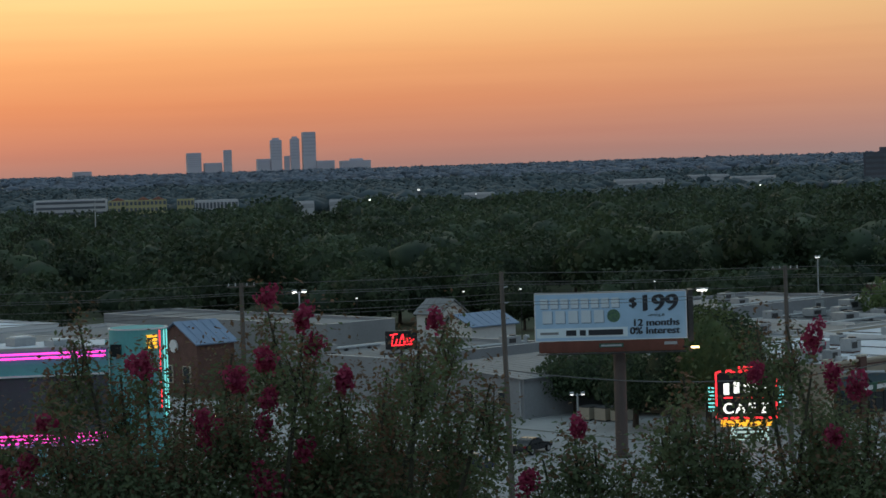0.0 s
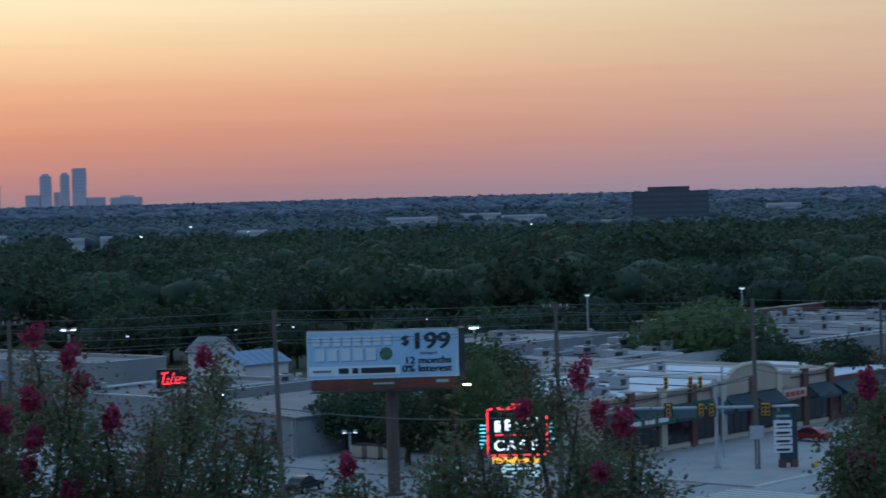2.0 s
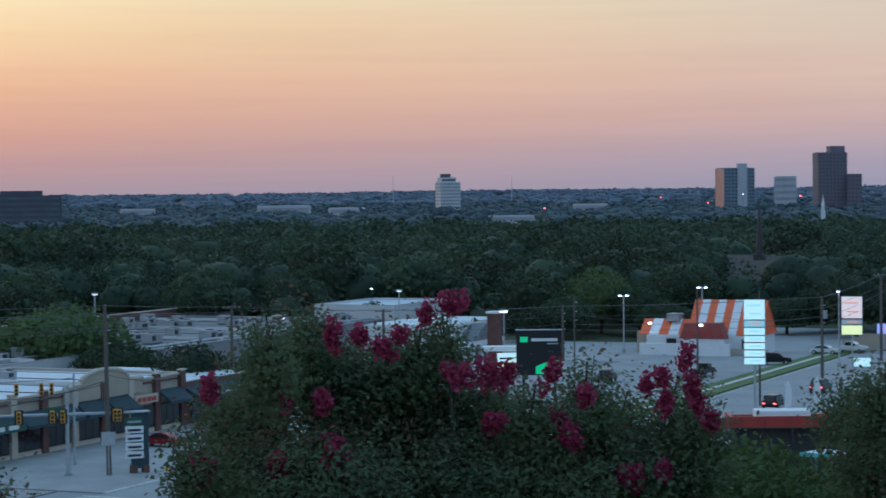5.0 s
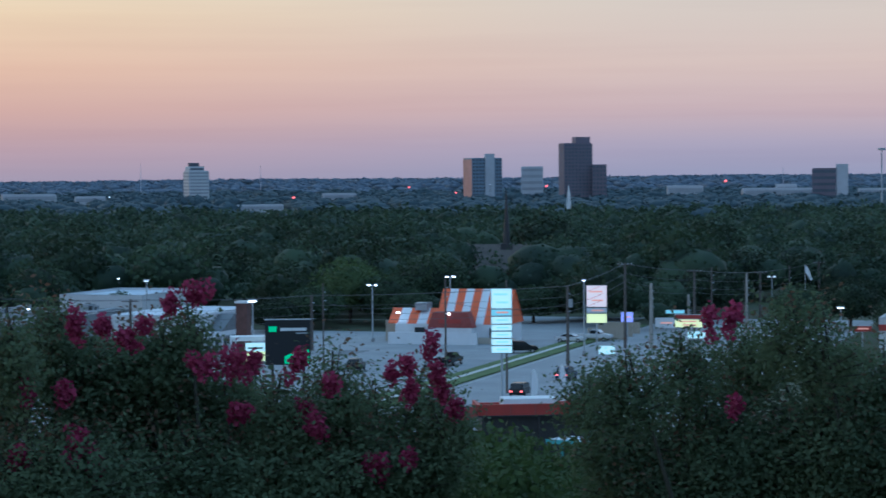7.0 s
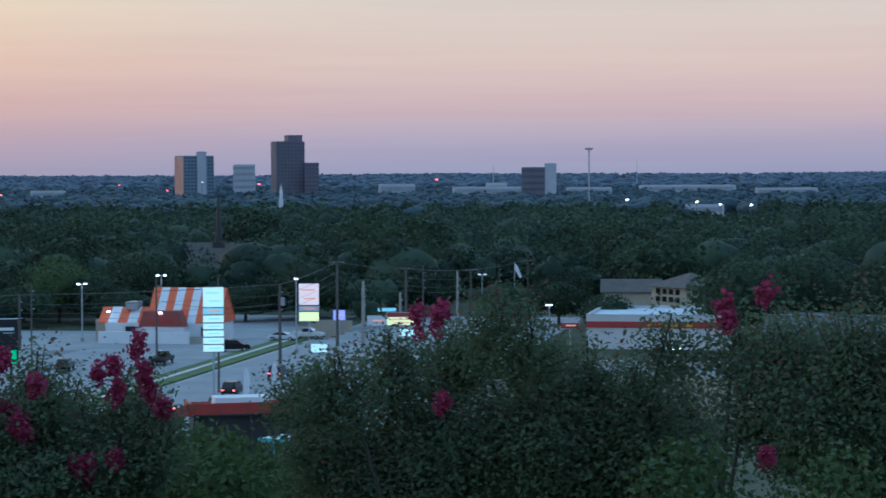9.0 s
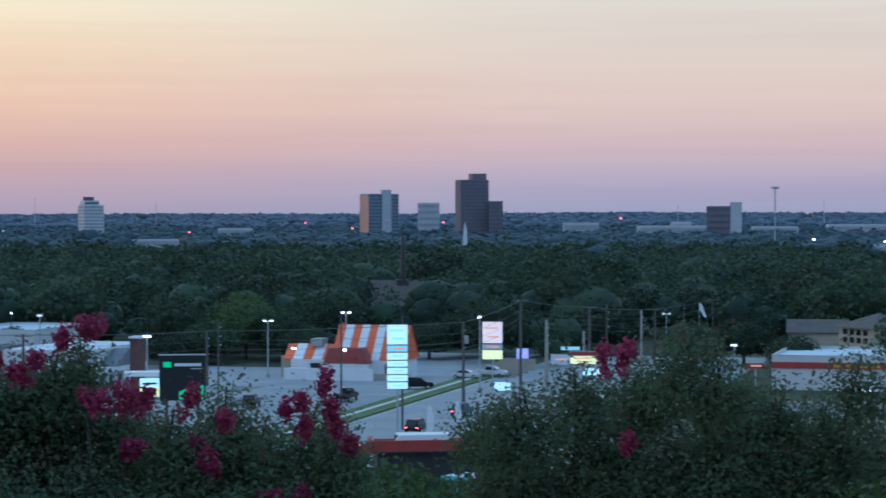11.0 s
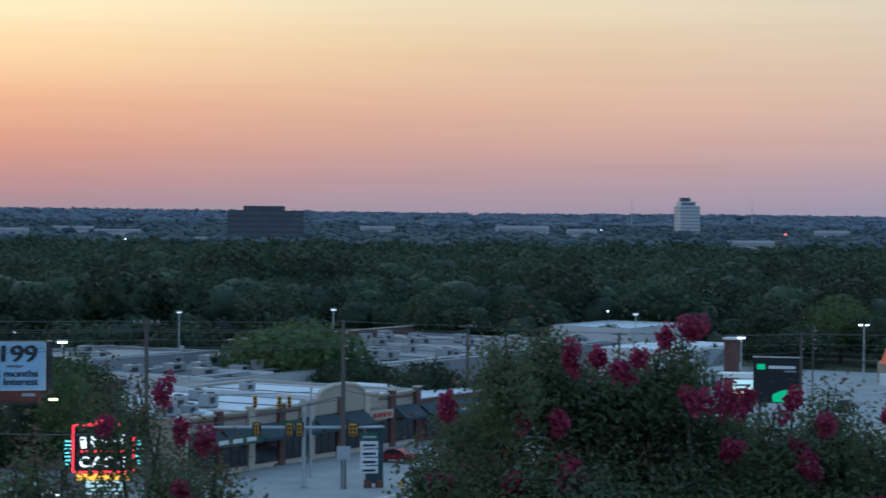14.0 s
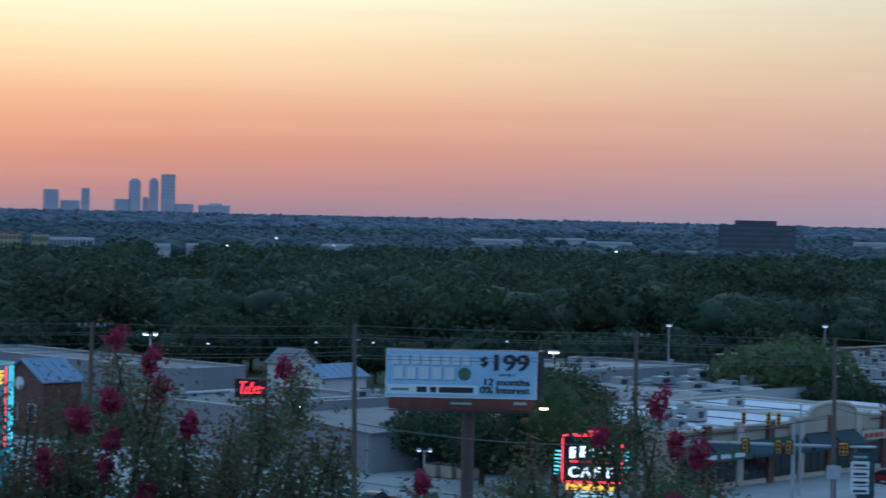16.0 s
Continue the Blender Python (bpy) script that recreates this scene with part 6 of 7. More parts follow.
    part("cap", B(0.3, 0, h, 1.9, 0.75, 0.14), M_STEEL, t)
    # notice on the pole, hydrant
    t = thing("road_notice", at(14.02, 202), face_me(at(14.0, 202)), "pale square road notice on a post", "sign")
    part("post", tube(bmesh.new(), (0, 0.05, -0.2), (0, 0.05, 4.3), 0.05, 0.05, 8), M_STEEL, t)
    part("plate", B(0, 0, 3.0, 1.3, 0.05, 1.25, bevel=0.02), M_STEEL, t)
    t = thing("fire_hydrant", at(15.52, 204.5), 0, "yellow fire hydrant on the corner pavement", "hydrant")
    bm = tube(bmesh.new(), (0, 0, -0.1), (0, 0, 0.55), 0.16, 0.15, 12)
    bmesh.ops.create_uvsphere(bm, u_segments=12, v_segments=8, radius=0.17, matrix=Matrix.Translation((0, 0, 0.58)))
    part("barrel", bm, M_SIGNALYELLOW, t, smooth=True)
    for s in (-1, 1):
        part("nozzle", tube(bmesh.new(), (s * 0.12, 0, 0.42), (s * 0.26, 0, 0.42), 0.07, 0.07, 10), M_SIGNALYELLOW, t)
    for i in range(6):
        t = thing("kerb_stone", uv(160.5 + i * 5.0, -104.3), GRID, "long pale kerb stone along the corner pavement", "kerb", "kerb stones", kind="structure")
        part("stone", B(2, 0, -0.05, 4.9, 0.3, 0.26, bevel=0.03), M_KERB, t)


crossing()

# ---------------------------------------------------------------- white shops and the green sign
def white_shops():
    t, L, D = flat_building("white_store", 348, 372, -182, -166, 5.3, M_WHITEWALL, M_WHITEROOF, "long white store with a dark sloping roof end")
    p = at(23.5, 318)
    t = thing("bank", p, GRID, "white pillared shop with a small grey gabled porch", "shop")
    part("wall", B(0, 6, -0.2, 22, 12, 7.0), M_WHITEWALL, t)
    part("roof", B(0, 6, 6.8, 21.6, 11.6, 0.12), M_WHITEROOF, t)
    part("cornice", B(0, 0, 6.5, 22.4, 0.5, 0.4), M_WHITEPAINT, t)
    for x in (-9, -6, -3, 0, 3, 6):
        part("column", tube(bmesh.new(), (x, -1.6, 0), (x, -1.6, 3.6), 0.3, 0.26, 14), M_WHITEPAINT, t)
        f = part("window", B(x + 1.5, -0.02, 0.5, 1.6, 0.2, 2.4), M_TRIM, t)
        part("pane", B(x + 1.5, -0.1, 0.6, 1.4, 0.14, 2.2), M_GLASS, f)
    part("entablature", B(-1.5, -1.2, 3.6, 17, 2.2, 0.7), M_WHITEPAINT, t)
    bm = prism(bmesh.new(), [(-5, 4.3), (5, 4.3), (0, 6.6)], -2.4, 0.2)
    part("pediment", bm, M_GREYROOF, t, "grey shingled gable")
    p = at(24.12, 300)
    t = thing("pylon", p, GRID, "slim brick pylon with a pale cap", "pylon")
    h = EYE + 300 * math.tan(radians(-3.2))
    part("shaft", B(0, 0, -0.2, 1.6, 1.6, h), M_BRICK, t)
    part("cap", B(0, 0, h - 0.2, 1.9, 1.9, 0.3), M_WHITEPAINT, t)
    # small lit board
    p = at(24.42, 262)
    t = thing("lit_board", p, face_me(p), "lit pale yellow price board", "sign")
    part("post", tube(bmesh.new(), (0, 0, -0.2), (0, 0, 4), 0.12, 0.12, 8), M_DARKSTEEL, t)
    z = EYE + 262 * math.tan(radians(-4.75))
    part("panel", B(0, 0, z, 2.3, 0.3, 1.1), M_SIGNYELLOW, t)
    part("panel", B(0, 0, z + 1.15, 2.3, 0.3, 1.0), M_SIGNLIT, t)
    for k in range(3):
        part("text_bar", B(0, -0.17, z + 0.2 + k * 0.62, 1.7, 0.04, 0.2), M_INK, t)
    part("awning", B(1.5, 4, z + 2.2, 9, 3, 0.5), M_WHITEPAINT, t, "white canopy edge")
    # black sign with green panel
    d = 252.0
    p = at(25.27, d)
    t = thing("black_sign", p, face_me(p), "tall black sign board with a bright green panel", "sign")
    zt, zb = EYE + d * math.tan(radians(-3.69)), EYE + d * math.tan(radians(-4.86))
    for x in (-1.8, 1.8):
        part("post", tube(bmesh.new(), (x, 0.1, -0.3), (x, 0.1, zb), 0.18, 0.18, 10), M_DARKSTEEL, t)
    w = 5.25
    part("board", B(0, 0, zb, w, 0.6, zt - zb, bevel=0.05), M_SIGNBLACK, t)
    part("cap", B(0, 0, zt, w + 0.1, 0.7, 0.1), M_STEEL, t)
    part("badge", B(-w * 0.33, -0.32, zt - 1.35, 0.9, 0.08, 0.62), M_GREENBRIGHT, t, "bright green badge")
    part("text_bar", B(w * 0.12, -0.32, zt - 1.25, 3.0, 0.06, 0.34), M_WHITEPAINT, t)
    part("text_bar", B(w * 0.3, -0.32, zt - 1.6, 1.3, 0.06, 0.14), M_STEEL, t)
    bm = prism(bmesh.new(), [(-0.4, zb + 0.15), (w * 0.46, zb + 0.15), (w * 0.46, zb + 1.75), (0.6, zb + 1.45), (-0.4, zb + 1.0)], -0.4, -0.3)
    part("green_panel", bm, M_GREENBRIGHT, t, "slanting bright green panel")


white_shops()


# ---------------------------------------------------------------- the striped restaurant
def striped_restaurant():
    t = thing("striped_restaurant", uv(326, -101.5), GRID - radians(90), "orange and white striped A-frame burger restaurant", "restaurant")
    # local x runs along the front, front at -y
    part("wall", B(-1.2, 4.6, -0.2, 18, 9.4, 3.2), M_WHITEPAINT, t)
    part("side_wall", B(-10.5, 7, -0.2, 4, 10, 3.6), M_TAN, t)

    def stripes(x0, x1, n, zb, zt, yb, yt, first):
        for i in range(n):
            a, b = x0 + (x1 - x0) * i / n, x0 + (x1 - x0) * (i + 1) / n
            bm = prism(bmesh.new(), [(yb, zb), (yt, zt), (yt, zt + 0.15), (yb, zb + 0.15)], a, b)
            bm.transform(Matrix.Rotation(radians(90), 4, "Z") @ Matrix.Diagonal((1, -1, 1, 1)))
            part("roof_stripe", bm, M_ORANGE if (i + first) % 2 else M_WHITESTRIPE, t, "orange roof stripe" if (i + first) % 2 else "white roof stripe")
    stripes(-3.6, 8.2, 9, 3.0, 8.2, 0.0, 4.4, 1)
    stripes(-3.6, 8.2, 9, 3.0, 8.2, 9.2, 4.6, 1)
    stripes(-11.5, -3.6, 5, 3.0, 5.2, 0.3, 3.0, 1)
    bm = prism(bmesh.new(), [(0.1, 3.0), (9.1, 3.0), (4.5, 8.1)], 7.9, 8.1)
    bm.transform(Matrix.Rotation(radians(90), 4, "Z") @ Matrix.Diagonal((1, -1, 1, 1)))
    part("gable", bm, M_ORANGE, t, "orange glazed gable")
    for x, w in ((-0.5, 7.4), ):
        bm = prism(bmesh.new(), [(-w / 2 + x, 2.6), (w / 2 + x, 2.6), (w / 2 - 0.9 + x, 5.0), (-w / 2 + 0.9 + x, 5.0)], -2.2, 0.2)
        part("porch_roof", bm, M_REDMANSARD, t, "red mansard porch roof")
        part("porch", B(x, -1, 0, w - 0.3, 2.2, 2.7), M_WHITEPAINT, t)
        part("fascia_board", B(x, -2.25, 3.3, 3.6, 0.12, 0.6), M_REDSIGN, t)
    part("low_wall", B(-3, -3.2, -0.1, 14.5, 0.5, 2.0), M_WHITEPAINT, t)
    part("plinth_band", B(0, -0.56, 0, 19.02, 0.12, 1.0), M_TRIM, t)
    for x in (-6, -3.5, 6.2, 8.2):
        f = part("window", B(x, -0.5, 0.9, 1.6, 0.2, 1.6), M_DARKSTEEL, t)
        part("pane", B(x, -0.6, 1.0, 1.4, 0.14, 1.4), M_GLASS, f)
    hv = thing("rooftop_unit", uv(329, -108, 5.0), GRID, "pale rooftop unit beside the striped roof", "air conditioner", "rooftop units")
    part("housing", B(0, 0, 0, 2.6, 2.0, 1.2, bevel=0.05), M_HVAC, hv)
    part("wall_lamp", B(-9.6, -0.3, 4.6, 0.5, 0.3, 0.3, bevel=0.04), M_LAMP, t, "lit wall lamp")
    part("wall_lamp", B(-0.6, -2.3, 4.6, 0.45, 0.3, 0.3, bevel=0.04), M_LAMP, t, "lit wall lamp")
    for k in range(3):
        ff = thing("timber_fence", uv(338 + k * 7, -80.5 - k * 0.3), GRID - radians(90) + radians(2), "tan timber fence panel behind the car park", "fence", "fence panels")
        for j in range(10):
            part("board", B(-2.7 + j * 0.6, 0, 0, 0.56, 0.06, 1.9), M_TAN, ff)


striped_restaurant()


# ---------------------------------------------------------------- pole signs along the road
def panel_sign(b, dist, width, rows, label="", posts=1, turn=0.0, name="pole_sign"):
    """rows: top and bottom elevation, material, number of plain text bars."""
    p = at(b, dist)
    t = thing(name, p, face_me(p) + radians(turn), label, "sign", "pole signs")
    w = math.radians(width) * dist
    tan = lambda e: EYE + dist * math.tan(radians(e))
    zlow = min(tan(r[1]) for r in rows)
    ztop = max(tan(r[0]) for r in rows)
    for k in range(posts):
        x = 0 if posts == 1 else (k - 0.5) * w * 0.7
        part("post", tube(bmesh.new(), (x, 0.1, -0.3), (x, 0.1, ztop), 0.13, 0.13, 10), M_STEEL, t)
    for top, bot, m, bars in rows:
        z0, z1 = tan(bot), tan(top)
        f = part("cabinet", B(0, 0, z0, w, 0.34, z1 - z0, bevel=0.03), M_STEEL, t)
        part("panel", B(0, -0.15, z0 + 0.06, w - 0.14, 0.1, z1 - z0 - 0.12), m, f, "lit acrylic panel")
        for i in range(bars):
            zz = z0 + (i + 0.75) * (z1 - z0) / (bars + 0.5)
            part("text_bar", B(w * 0.04 * (-1) ** i, -0.22, zz - 0.08, w * (0.55 + 0.2 * ((i * 7) % 3) / 2), 0.04, min(0.22, (z1 - z0) / (bars + 1) * 0.5)), M_BAR_CYAN if m is M_SIGNLIT else M_BAR_RED, f)
    return t


panel_sign(30.87, 252, 0.56, [(-2.92, -3.45, M_SIGNLIT, 2), (-3.46, -3.64, M_SIGNCYAN, 1), (-3.65, -3.85, M_SIGNLIT, 1), (-3.86, -4.03, M_SIGNLIT, 1),
                              (-4.04, -4.22, M_SIGNLIT, 1), (-4.23, -4.41, M_SIGNLIT, 1), (-4.42, -4.61, M_SIGNLIT, 1)],
           label="tall lit tenant sign with pale cyan panels", name="tenant_sign")
panel_sign(33.36, 318, 0.54, [(-2.85, -3.42, M_SIGNPINK, 2), (-3.44, -3.58, M_WHITEPAINT, 1), (-3.59, -3.84, M_SIGNYELLOW, 0)], label="pole sign with a pale top and yellow-green lower panel")
panel_sign(34.15, 352, 0.32, [(-3.55, -3.82, M_SIGNBLUE, 1)], label="small blue lit sign on a post")
panel_sign(35.15, 335, 0.55, [(-3.70, -3.98, M_WHITEPAINT, 1)], label="white board sign on two posts", posts=2)
panel_sign(35.75, 322, 0.72, [(-3.62, -3.74, M_REDSIGN, 0), (-3.74, -3.96, M_SIGNYELLOW, 2)], label="yellow lit sign with a red top", posts=2)
panel_sign(35.4, 335, 0.5, [(-3.50, -3.60, M_SIGNCYAN, 0)], label="narrow blue board on a post")
panel_sign(35.95, 300, 0.48, [(-4.05, -4.25, M_SIGNLIT, 1)], label="low white lit board")
panel_sign(33.62, 262, 0.45, [(-4.42, -4.66, M_SIGNLIT, 0)], label="low pale lit panel")
for b, d, el in ((38.55, 340, -3.75), (40.2, 330, -3.9)):
    panel_sign(b, d, 0.5, [(el, el - 0.16, M_REDSIGN, 1)], label="red fascia sign on a post")


# ---------------------------------------------------------------- red canopy and stores to the north
def red_canopy():
    d = 186.0
    p = at(31.7, d)
    t = thing("drive_in", p, face_me(p) + radians(8), "drive-in with a red fascia band and a white flat roof", "restaurant")
    zt, zb = EYE + d * math.tan(radians(-5.93)), EYE + d * math.tan(radians(-6.24))
    part("roof", B(0.2, 2.0, zt - 1.05, 9.6, 3.8, 0.2), M_WHITEROOF, t)
    part("fascia", B(0.2, -0.1, zb, 10.0, 0.25, zt - zb), M_REDSIGN, t, "red fascia band")
    for x in (-4.7, 5.1):
        part("side_parapet", B(x, 2.0, zb, 0.25, 4.0, zt - zb), M_REDSIGN, t)
    part("back_parapet", B(0.2, 4.0, zb, 10.0, 0.25, zt - zb - 0.25), M_REDSIGN, t)
    for i in range(5):
        part("fascia_rib", B(-4.1 + i * 2.1, -0.26, zb, 0.12, 0.08, zt - zb), M_REDMANSARD, t)
    part("fascia_trim", B(0.2, -0.27, zb - 0.05, 10.1, 0.1, 0.14), M_DARKSTEEL, t)
    bm = prism(bmesh.new(), [(0, zb), (-2.6, zb - 1.0), (-2.6, zb + 0.1), (0, zt)], -0.1, 0.15)
    a = part("side_fascia", bm, M_REDMANSARD, t, "slatted red side band")
    a.matrix_basis = Matrix.Translation((-4.82, 0, 0)) @ Matrix.Rotation(radians(-25), 4, "Z")
    # Near-black block and columns stand in for the shaded space below the fascia.
    part("wall", B(0.2, 2.2, -0.2, 9.2, 3.4, zb + 0.2), M_DARKSTEEL, t)
    for x in (-4.4, 0.4, 5.0):
        part("column", tube(bmesh.new(), (x, -0.2, 0), (x, -0.2, zb), 0.1, 0.1, 8), M_DARKSTEEL, t)
    part("roof_box", B(-0.2, 2.2, zt - 0.95, 4.6, 2.4, 1.3, bevel=0.08), M_WHITEPAINT, t, "white rooftop box")
    p = at(33.4, 168)
    t = thing("canopy", p, face_me(p) + radians(-30), "teal edged carport canopy", "canopy")
    z = EYE + 168 * math.tan(radians(-6.95))
    part("deck", B(0, 0, z, 7.5, 3.0, 0.18), M_WHITEROOF, t)
    part("edge", B(0, -1.55, z - 0.1, 7.6, 0.12, 0.32), M_TEAL, t, "teal edge")
    for x in (-3.3, 3.3):
        part("column", tube(bmesh.new(), (x, 0, 0), (x, 0, z), 0.1, 0.1, 8), M_TEAL, t)


red_canopy()
t, L, D = flat_building("red_store", 322, 345, -36, -14, 4.6, M_WHITEWALL, M_WHITEROOF, "white store with a red band under the roof")
part("red_band", B(-3, -D / 2 - 0.08, 3.2, L - 6, 0.2, 0.9), M_REDSIGN, t, "red fascia band")
part("red_band", B(-L / 2 - 0.08, 0, 3.2, 0.2, D, 0.9), M_REDSIGN, t, "red fascia band")
for j in range(4):
    part("text_bar", B(-L / 2 - 0.2, -4 + j * 1.8, 3.4, 0.06, 1.3, 0.5), M_SIGNALYELLOW, t)
flat_building("shop", 322, 360, -10, 12, 4.8, M_GREYWALL, M_PALEROOF, "pale grey store with a flat roof")
flat_building("shop", 232, 250, -30, -8, 4.0, M_TAN, M_PALEROOF, "tan store partly hidden by trees")


def hip_house():
    p = at(43.32, 372)
    t = thing("hip_roofed_house", p, face_me(p) + radians(38), "tan building with a hipped roof and rows of windows", "house")
    w, h = 9.2, EYE + 372 * math.tan(radians(-2.95))
    part("wall", B(0, 0, -0.2, w, w, h + 0.2), M_HOUSEWALL, t)
    bm = bmesh.new()
    o = w / 2 + 0.8
    vs = [bm.verts.new(c) for c in ((-o, -o, h), (o, -o, h), (o, o, h), (-o, o, h), (0, 0, h + 2.3))]
    for i in range(4):
        bm.faces.new((vs[i], vs[(i + 1) % 4], vs[4]))
    bm.faces.new(vs[3::-1])
    part("roof", bm, M_HOUSEROOF, t, "brown hipped roof")
    for k in range(4):
        for z in (h - 2.6, h - 1.3):
            x = -2.7 + k * 1.8
            f = part("window", B(x, -w / 2 - 0.02, z, 1.35, 0.2, 1.05), M_TRIM, t)
            part("pane", B(x, -w / 2 - 0.1, z + 0.08, 1.15, 0.12, 0.9), M_GLASS, f)
            f = part("window", B(-w / 2 - 0.02, x, z, 0.2, 1.35, 1.05), M_TRIM, t)
            part("pane", B(-w / 2 - 0.1, x, z + 0.08, 0.12, 1.15, 0.9), M_GLASS, f)
    gable_building("house", at(41.8, 385), face_me(at(41.8, 385)), 10, 9, h - 1.5, h + 0.4, M_HOUSEWALL, M_HOUSEROOF, "tan wing with a brown pitched roof", "house")
    gable_building("house", at(45.4, 360), face_me(at(45.4, 360)), 14, 10, 5.6, 8.4, M_HOUSEWALL, M_HOUSEROOF, "brown roofed house behind trees", "house")


hip_house()


def church():
    p = at(30.75, 560)
    t = gable_building("church", p, face_me(p), 17, 14, 2.0, EYE + 560 * math.tan(radians(-1.78)), M_BRICK, M_HOUSEROOF, "brown roofed church among the trees with a thin spire", "church")
    zb, zt = EYE + 560 * math.tan(radians(-1.9)), EYE + 560 * math.tan(radians(-0.32))
    part("spire_base", B(2.6, 0, zb - 2, 3.0, 3.0, 3.5), M_DARKSTEEL, t)
    part("spire", tube(bmesh.new(), (2.6, 0, zb + 1.5), (2.6, 0, zt), 1.0, 0.04, 8), M_DARKSTEEL, t)
    p = at(31.55, 545)
    gable_building("gable_house", p, face_me(p) + radians(90), 8, 5.2, 3.4, EYE + 545 * math.tan(radians(-1.86)), M_TRIM, M_TRIM, "pale pointed gable among the trees", "house")


church()

t = thing("white_steeple", at(32.65, 1000, z=0), face_me(at(32.65, 1000)), "slender white church steeple above the far trees", "steeple")
part("shaft", B(0, 0, -0.5, 2.0, 2.0, 15.5), M_WHITEPAINT, t)
part("belfry", B(0, 0, 15.0, 1.6, 1.6, 2.0, bevel=0.1), M_WHITEPAINT, t)
part("spire", tube(bmesh.new(), (0, 0, 17.0), (0, 0, 22.0), 0.85, 0.04, 8), M_WHITEPAINT, t, "pointed white spire")

# ---------------------------------------------------------------- poles, cables and lamps
line = [utility_pole(-12.6, 178, -2.9, arms=0), utility_pole(-5.3, 174, -2.9, arms=1), utility_pole(1.62, 168, -2.84, arms=0, lean=-0.02), utility_pole(8.92, 186, -2.88, arms=1, lean=-0.01), utility_pole(14.03, 203, -2.86, arms=0, lean=-0.012),
        utility_pole(17.24, 283, -2.95, arms=1)]
extra = [utility_pole(21.2, 300, -3.1, arms=1), utility_pole(25.9, 330, -3.05, arms=0), utility_pole(26.2, 300, -2.75, arms=0, r=0.1),
         utility_pole(29.4, 300, -2.66, arms=0, r=0.13), utility_pole(31.0, 262, -2.7, arms=0, r=0.12), utility_pole(32.6, 300, -2.85, arms=0, pot=True),
         utility_pole(34.1, 330, -2.27, arms=1), utility_pole(34.78, 330, -2.80, arms=0, material=M_PALEPOLE, r=0.28), utility_pole(35.9, 345, -2.45, arms=1),
         utility_pole(36.35, 350, -2.4, arms=0, r=0.12), utility_pole(37.25, 360, -2.55, arms=0, material=M_PALEPOLE), utility_pole(37.6, 400, -2.5, arms=1), utility_pole(38.35, 430, -2.35, arms=0, r=0.12),
         utility_pole(39.1, 450, -2.25, arms=1), utility_pole(39.65, 470, -2.05, arms=1), utility_pole(35.75, 335, -3.1, arms=0, material=M_PALEPOLE, r=0.22)]
for (t0, p0, h0), (t1, p1, h1) in zip(line, line[1:]):
    for k, (dz, off, sag) in enumerate(((0.1, 0.0, 0.10), (0.8, 0.4, 0.14), (0.95, -0.4, 0.12), (1.7, 0.5, 0.15), (2.3, -0.5, 0.18), (2.6, 0.2, 0.2))):
        cable(p0 + Vector((off, off, h0 - dz)), p1 + Vector((off, off, h1 - dz * (1 if k < 4 else 0.9))), sag)
chain = [line[5], extra[0], extra[1], extra[5], extra[6], extra[8], extra[11], extra[13]]
for (t0, p0, h0), (t1, p1, h1) in zip(chain, chain[1:]):
    for dz, off, sag in ((0.1, -0.8, 0.25), (0.1, 0.8, 0.3), (1.6, 0.3, 0.35), (2.8, -0.3, 0.4), (3.6, 0.1, 0.5)):
        cable(p0 + Vector((off, off, h0 - dz)), p1 + Vector((off, off, h1 - dz)), sag)
cable(line[2][1] + Vector((0, 0, line[2][2] - 7.6)), line[4][1] + Vector((0, 0, 8.9)), 2.2, 0.05)
cable(line[4][1] + Vector((0, 0, 9.4)), uv(214, -128, 6.2), 0.9, 0.04)
cable(line[4][1] + Vector((0, 0, 8.6)), uv(172, -127.5, 6.4), 0.5, 0.035)
cable(extra[3][1] + Vector((0, 0, 9)), extra[5][1] + Vector((0, 0, 8.5)), 1.0)
cable(extra[2][1] + Vector((0, 0, 9)), extra[3][1] + Vector((0, 0, 9.5)), 1.2)

lamp_post(9.71, 330, -2.66, lit=M_LAMP_DIM, label="slim pale lamp post behind the flat roofs")
lamp_post(13.72, 330, -2.57, lit=M_LAMP_DIM, label="slim pale lamp post behind the pale tree")
lamp_post(21.62, 330, -2.60, lit=M_LAMP_DIM, label="slim lamp post before the white store")
lamp_post(24.36, 285, -3.16, label="lit lamp post beside the brick pylon", w=1.2)
lamp_post(27.49, 346, -2.78, heads=2, label="tall twin lamp post lighting the car park")
lamp_post(29.53, 352, -2.58, heads=2, label="tall twin lamp post behind the striped roof")
lamp_post(33.03, 318, -2.70, lit=M_LAMP_VIOLET, label="violet-white lamp on top of a pole sign", w=0.6)
lamp_post(-3.8, 248, -3.15, heads=2, lit=M_LAMP, label="twin lamp on a post above the roofs", w=0.7)
lamp_post(3.4, 217, -6.05, heads=2, lit=M_LAMP_DIM, label="short pale twin lamp post in the yard", w=0.4)
lamp_post(6.72, 236, -3.42, label="lit lamp post behind the billboard", w=1.3)
lamp_post(43.0, 300, -4.55, label="lit flat street lamp above the cars", w=2.0)
lamp_post(39.65, 360, -3.42, label="pair of lit lamps beside the road", w=1.3)
lamp_post(37.9, 430, -2.62, heads=2, lit=M_LAMP_DIM, label="far twin street lamp")
t = thing("flag_pole", at(38.75, 380), face_me(at(38.75, 380)), "thin flag pole with a pale hanging flag", "flag")
part("shaft", tube(bmesh.new(), (0, 0, -0.2), (0, 0, 10.6), 0.08, 0.05, 8), M_STEEL, t)
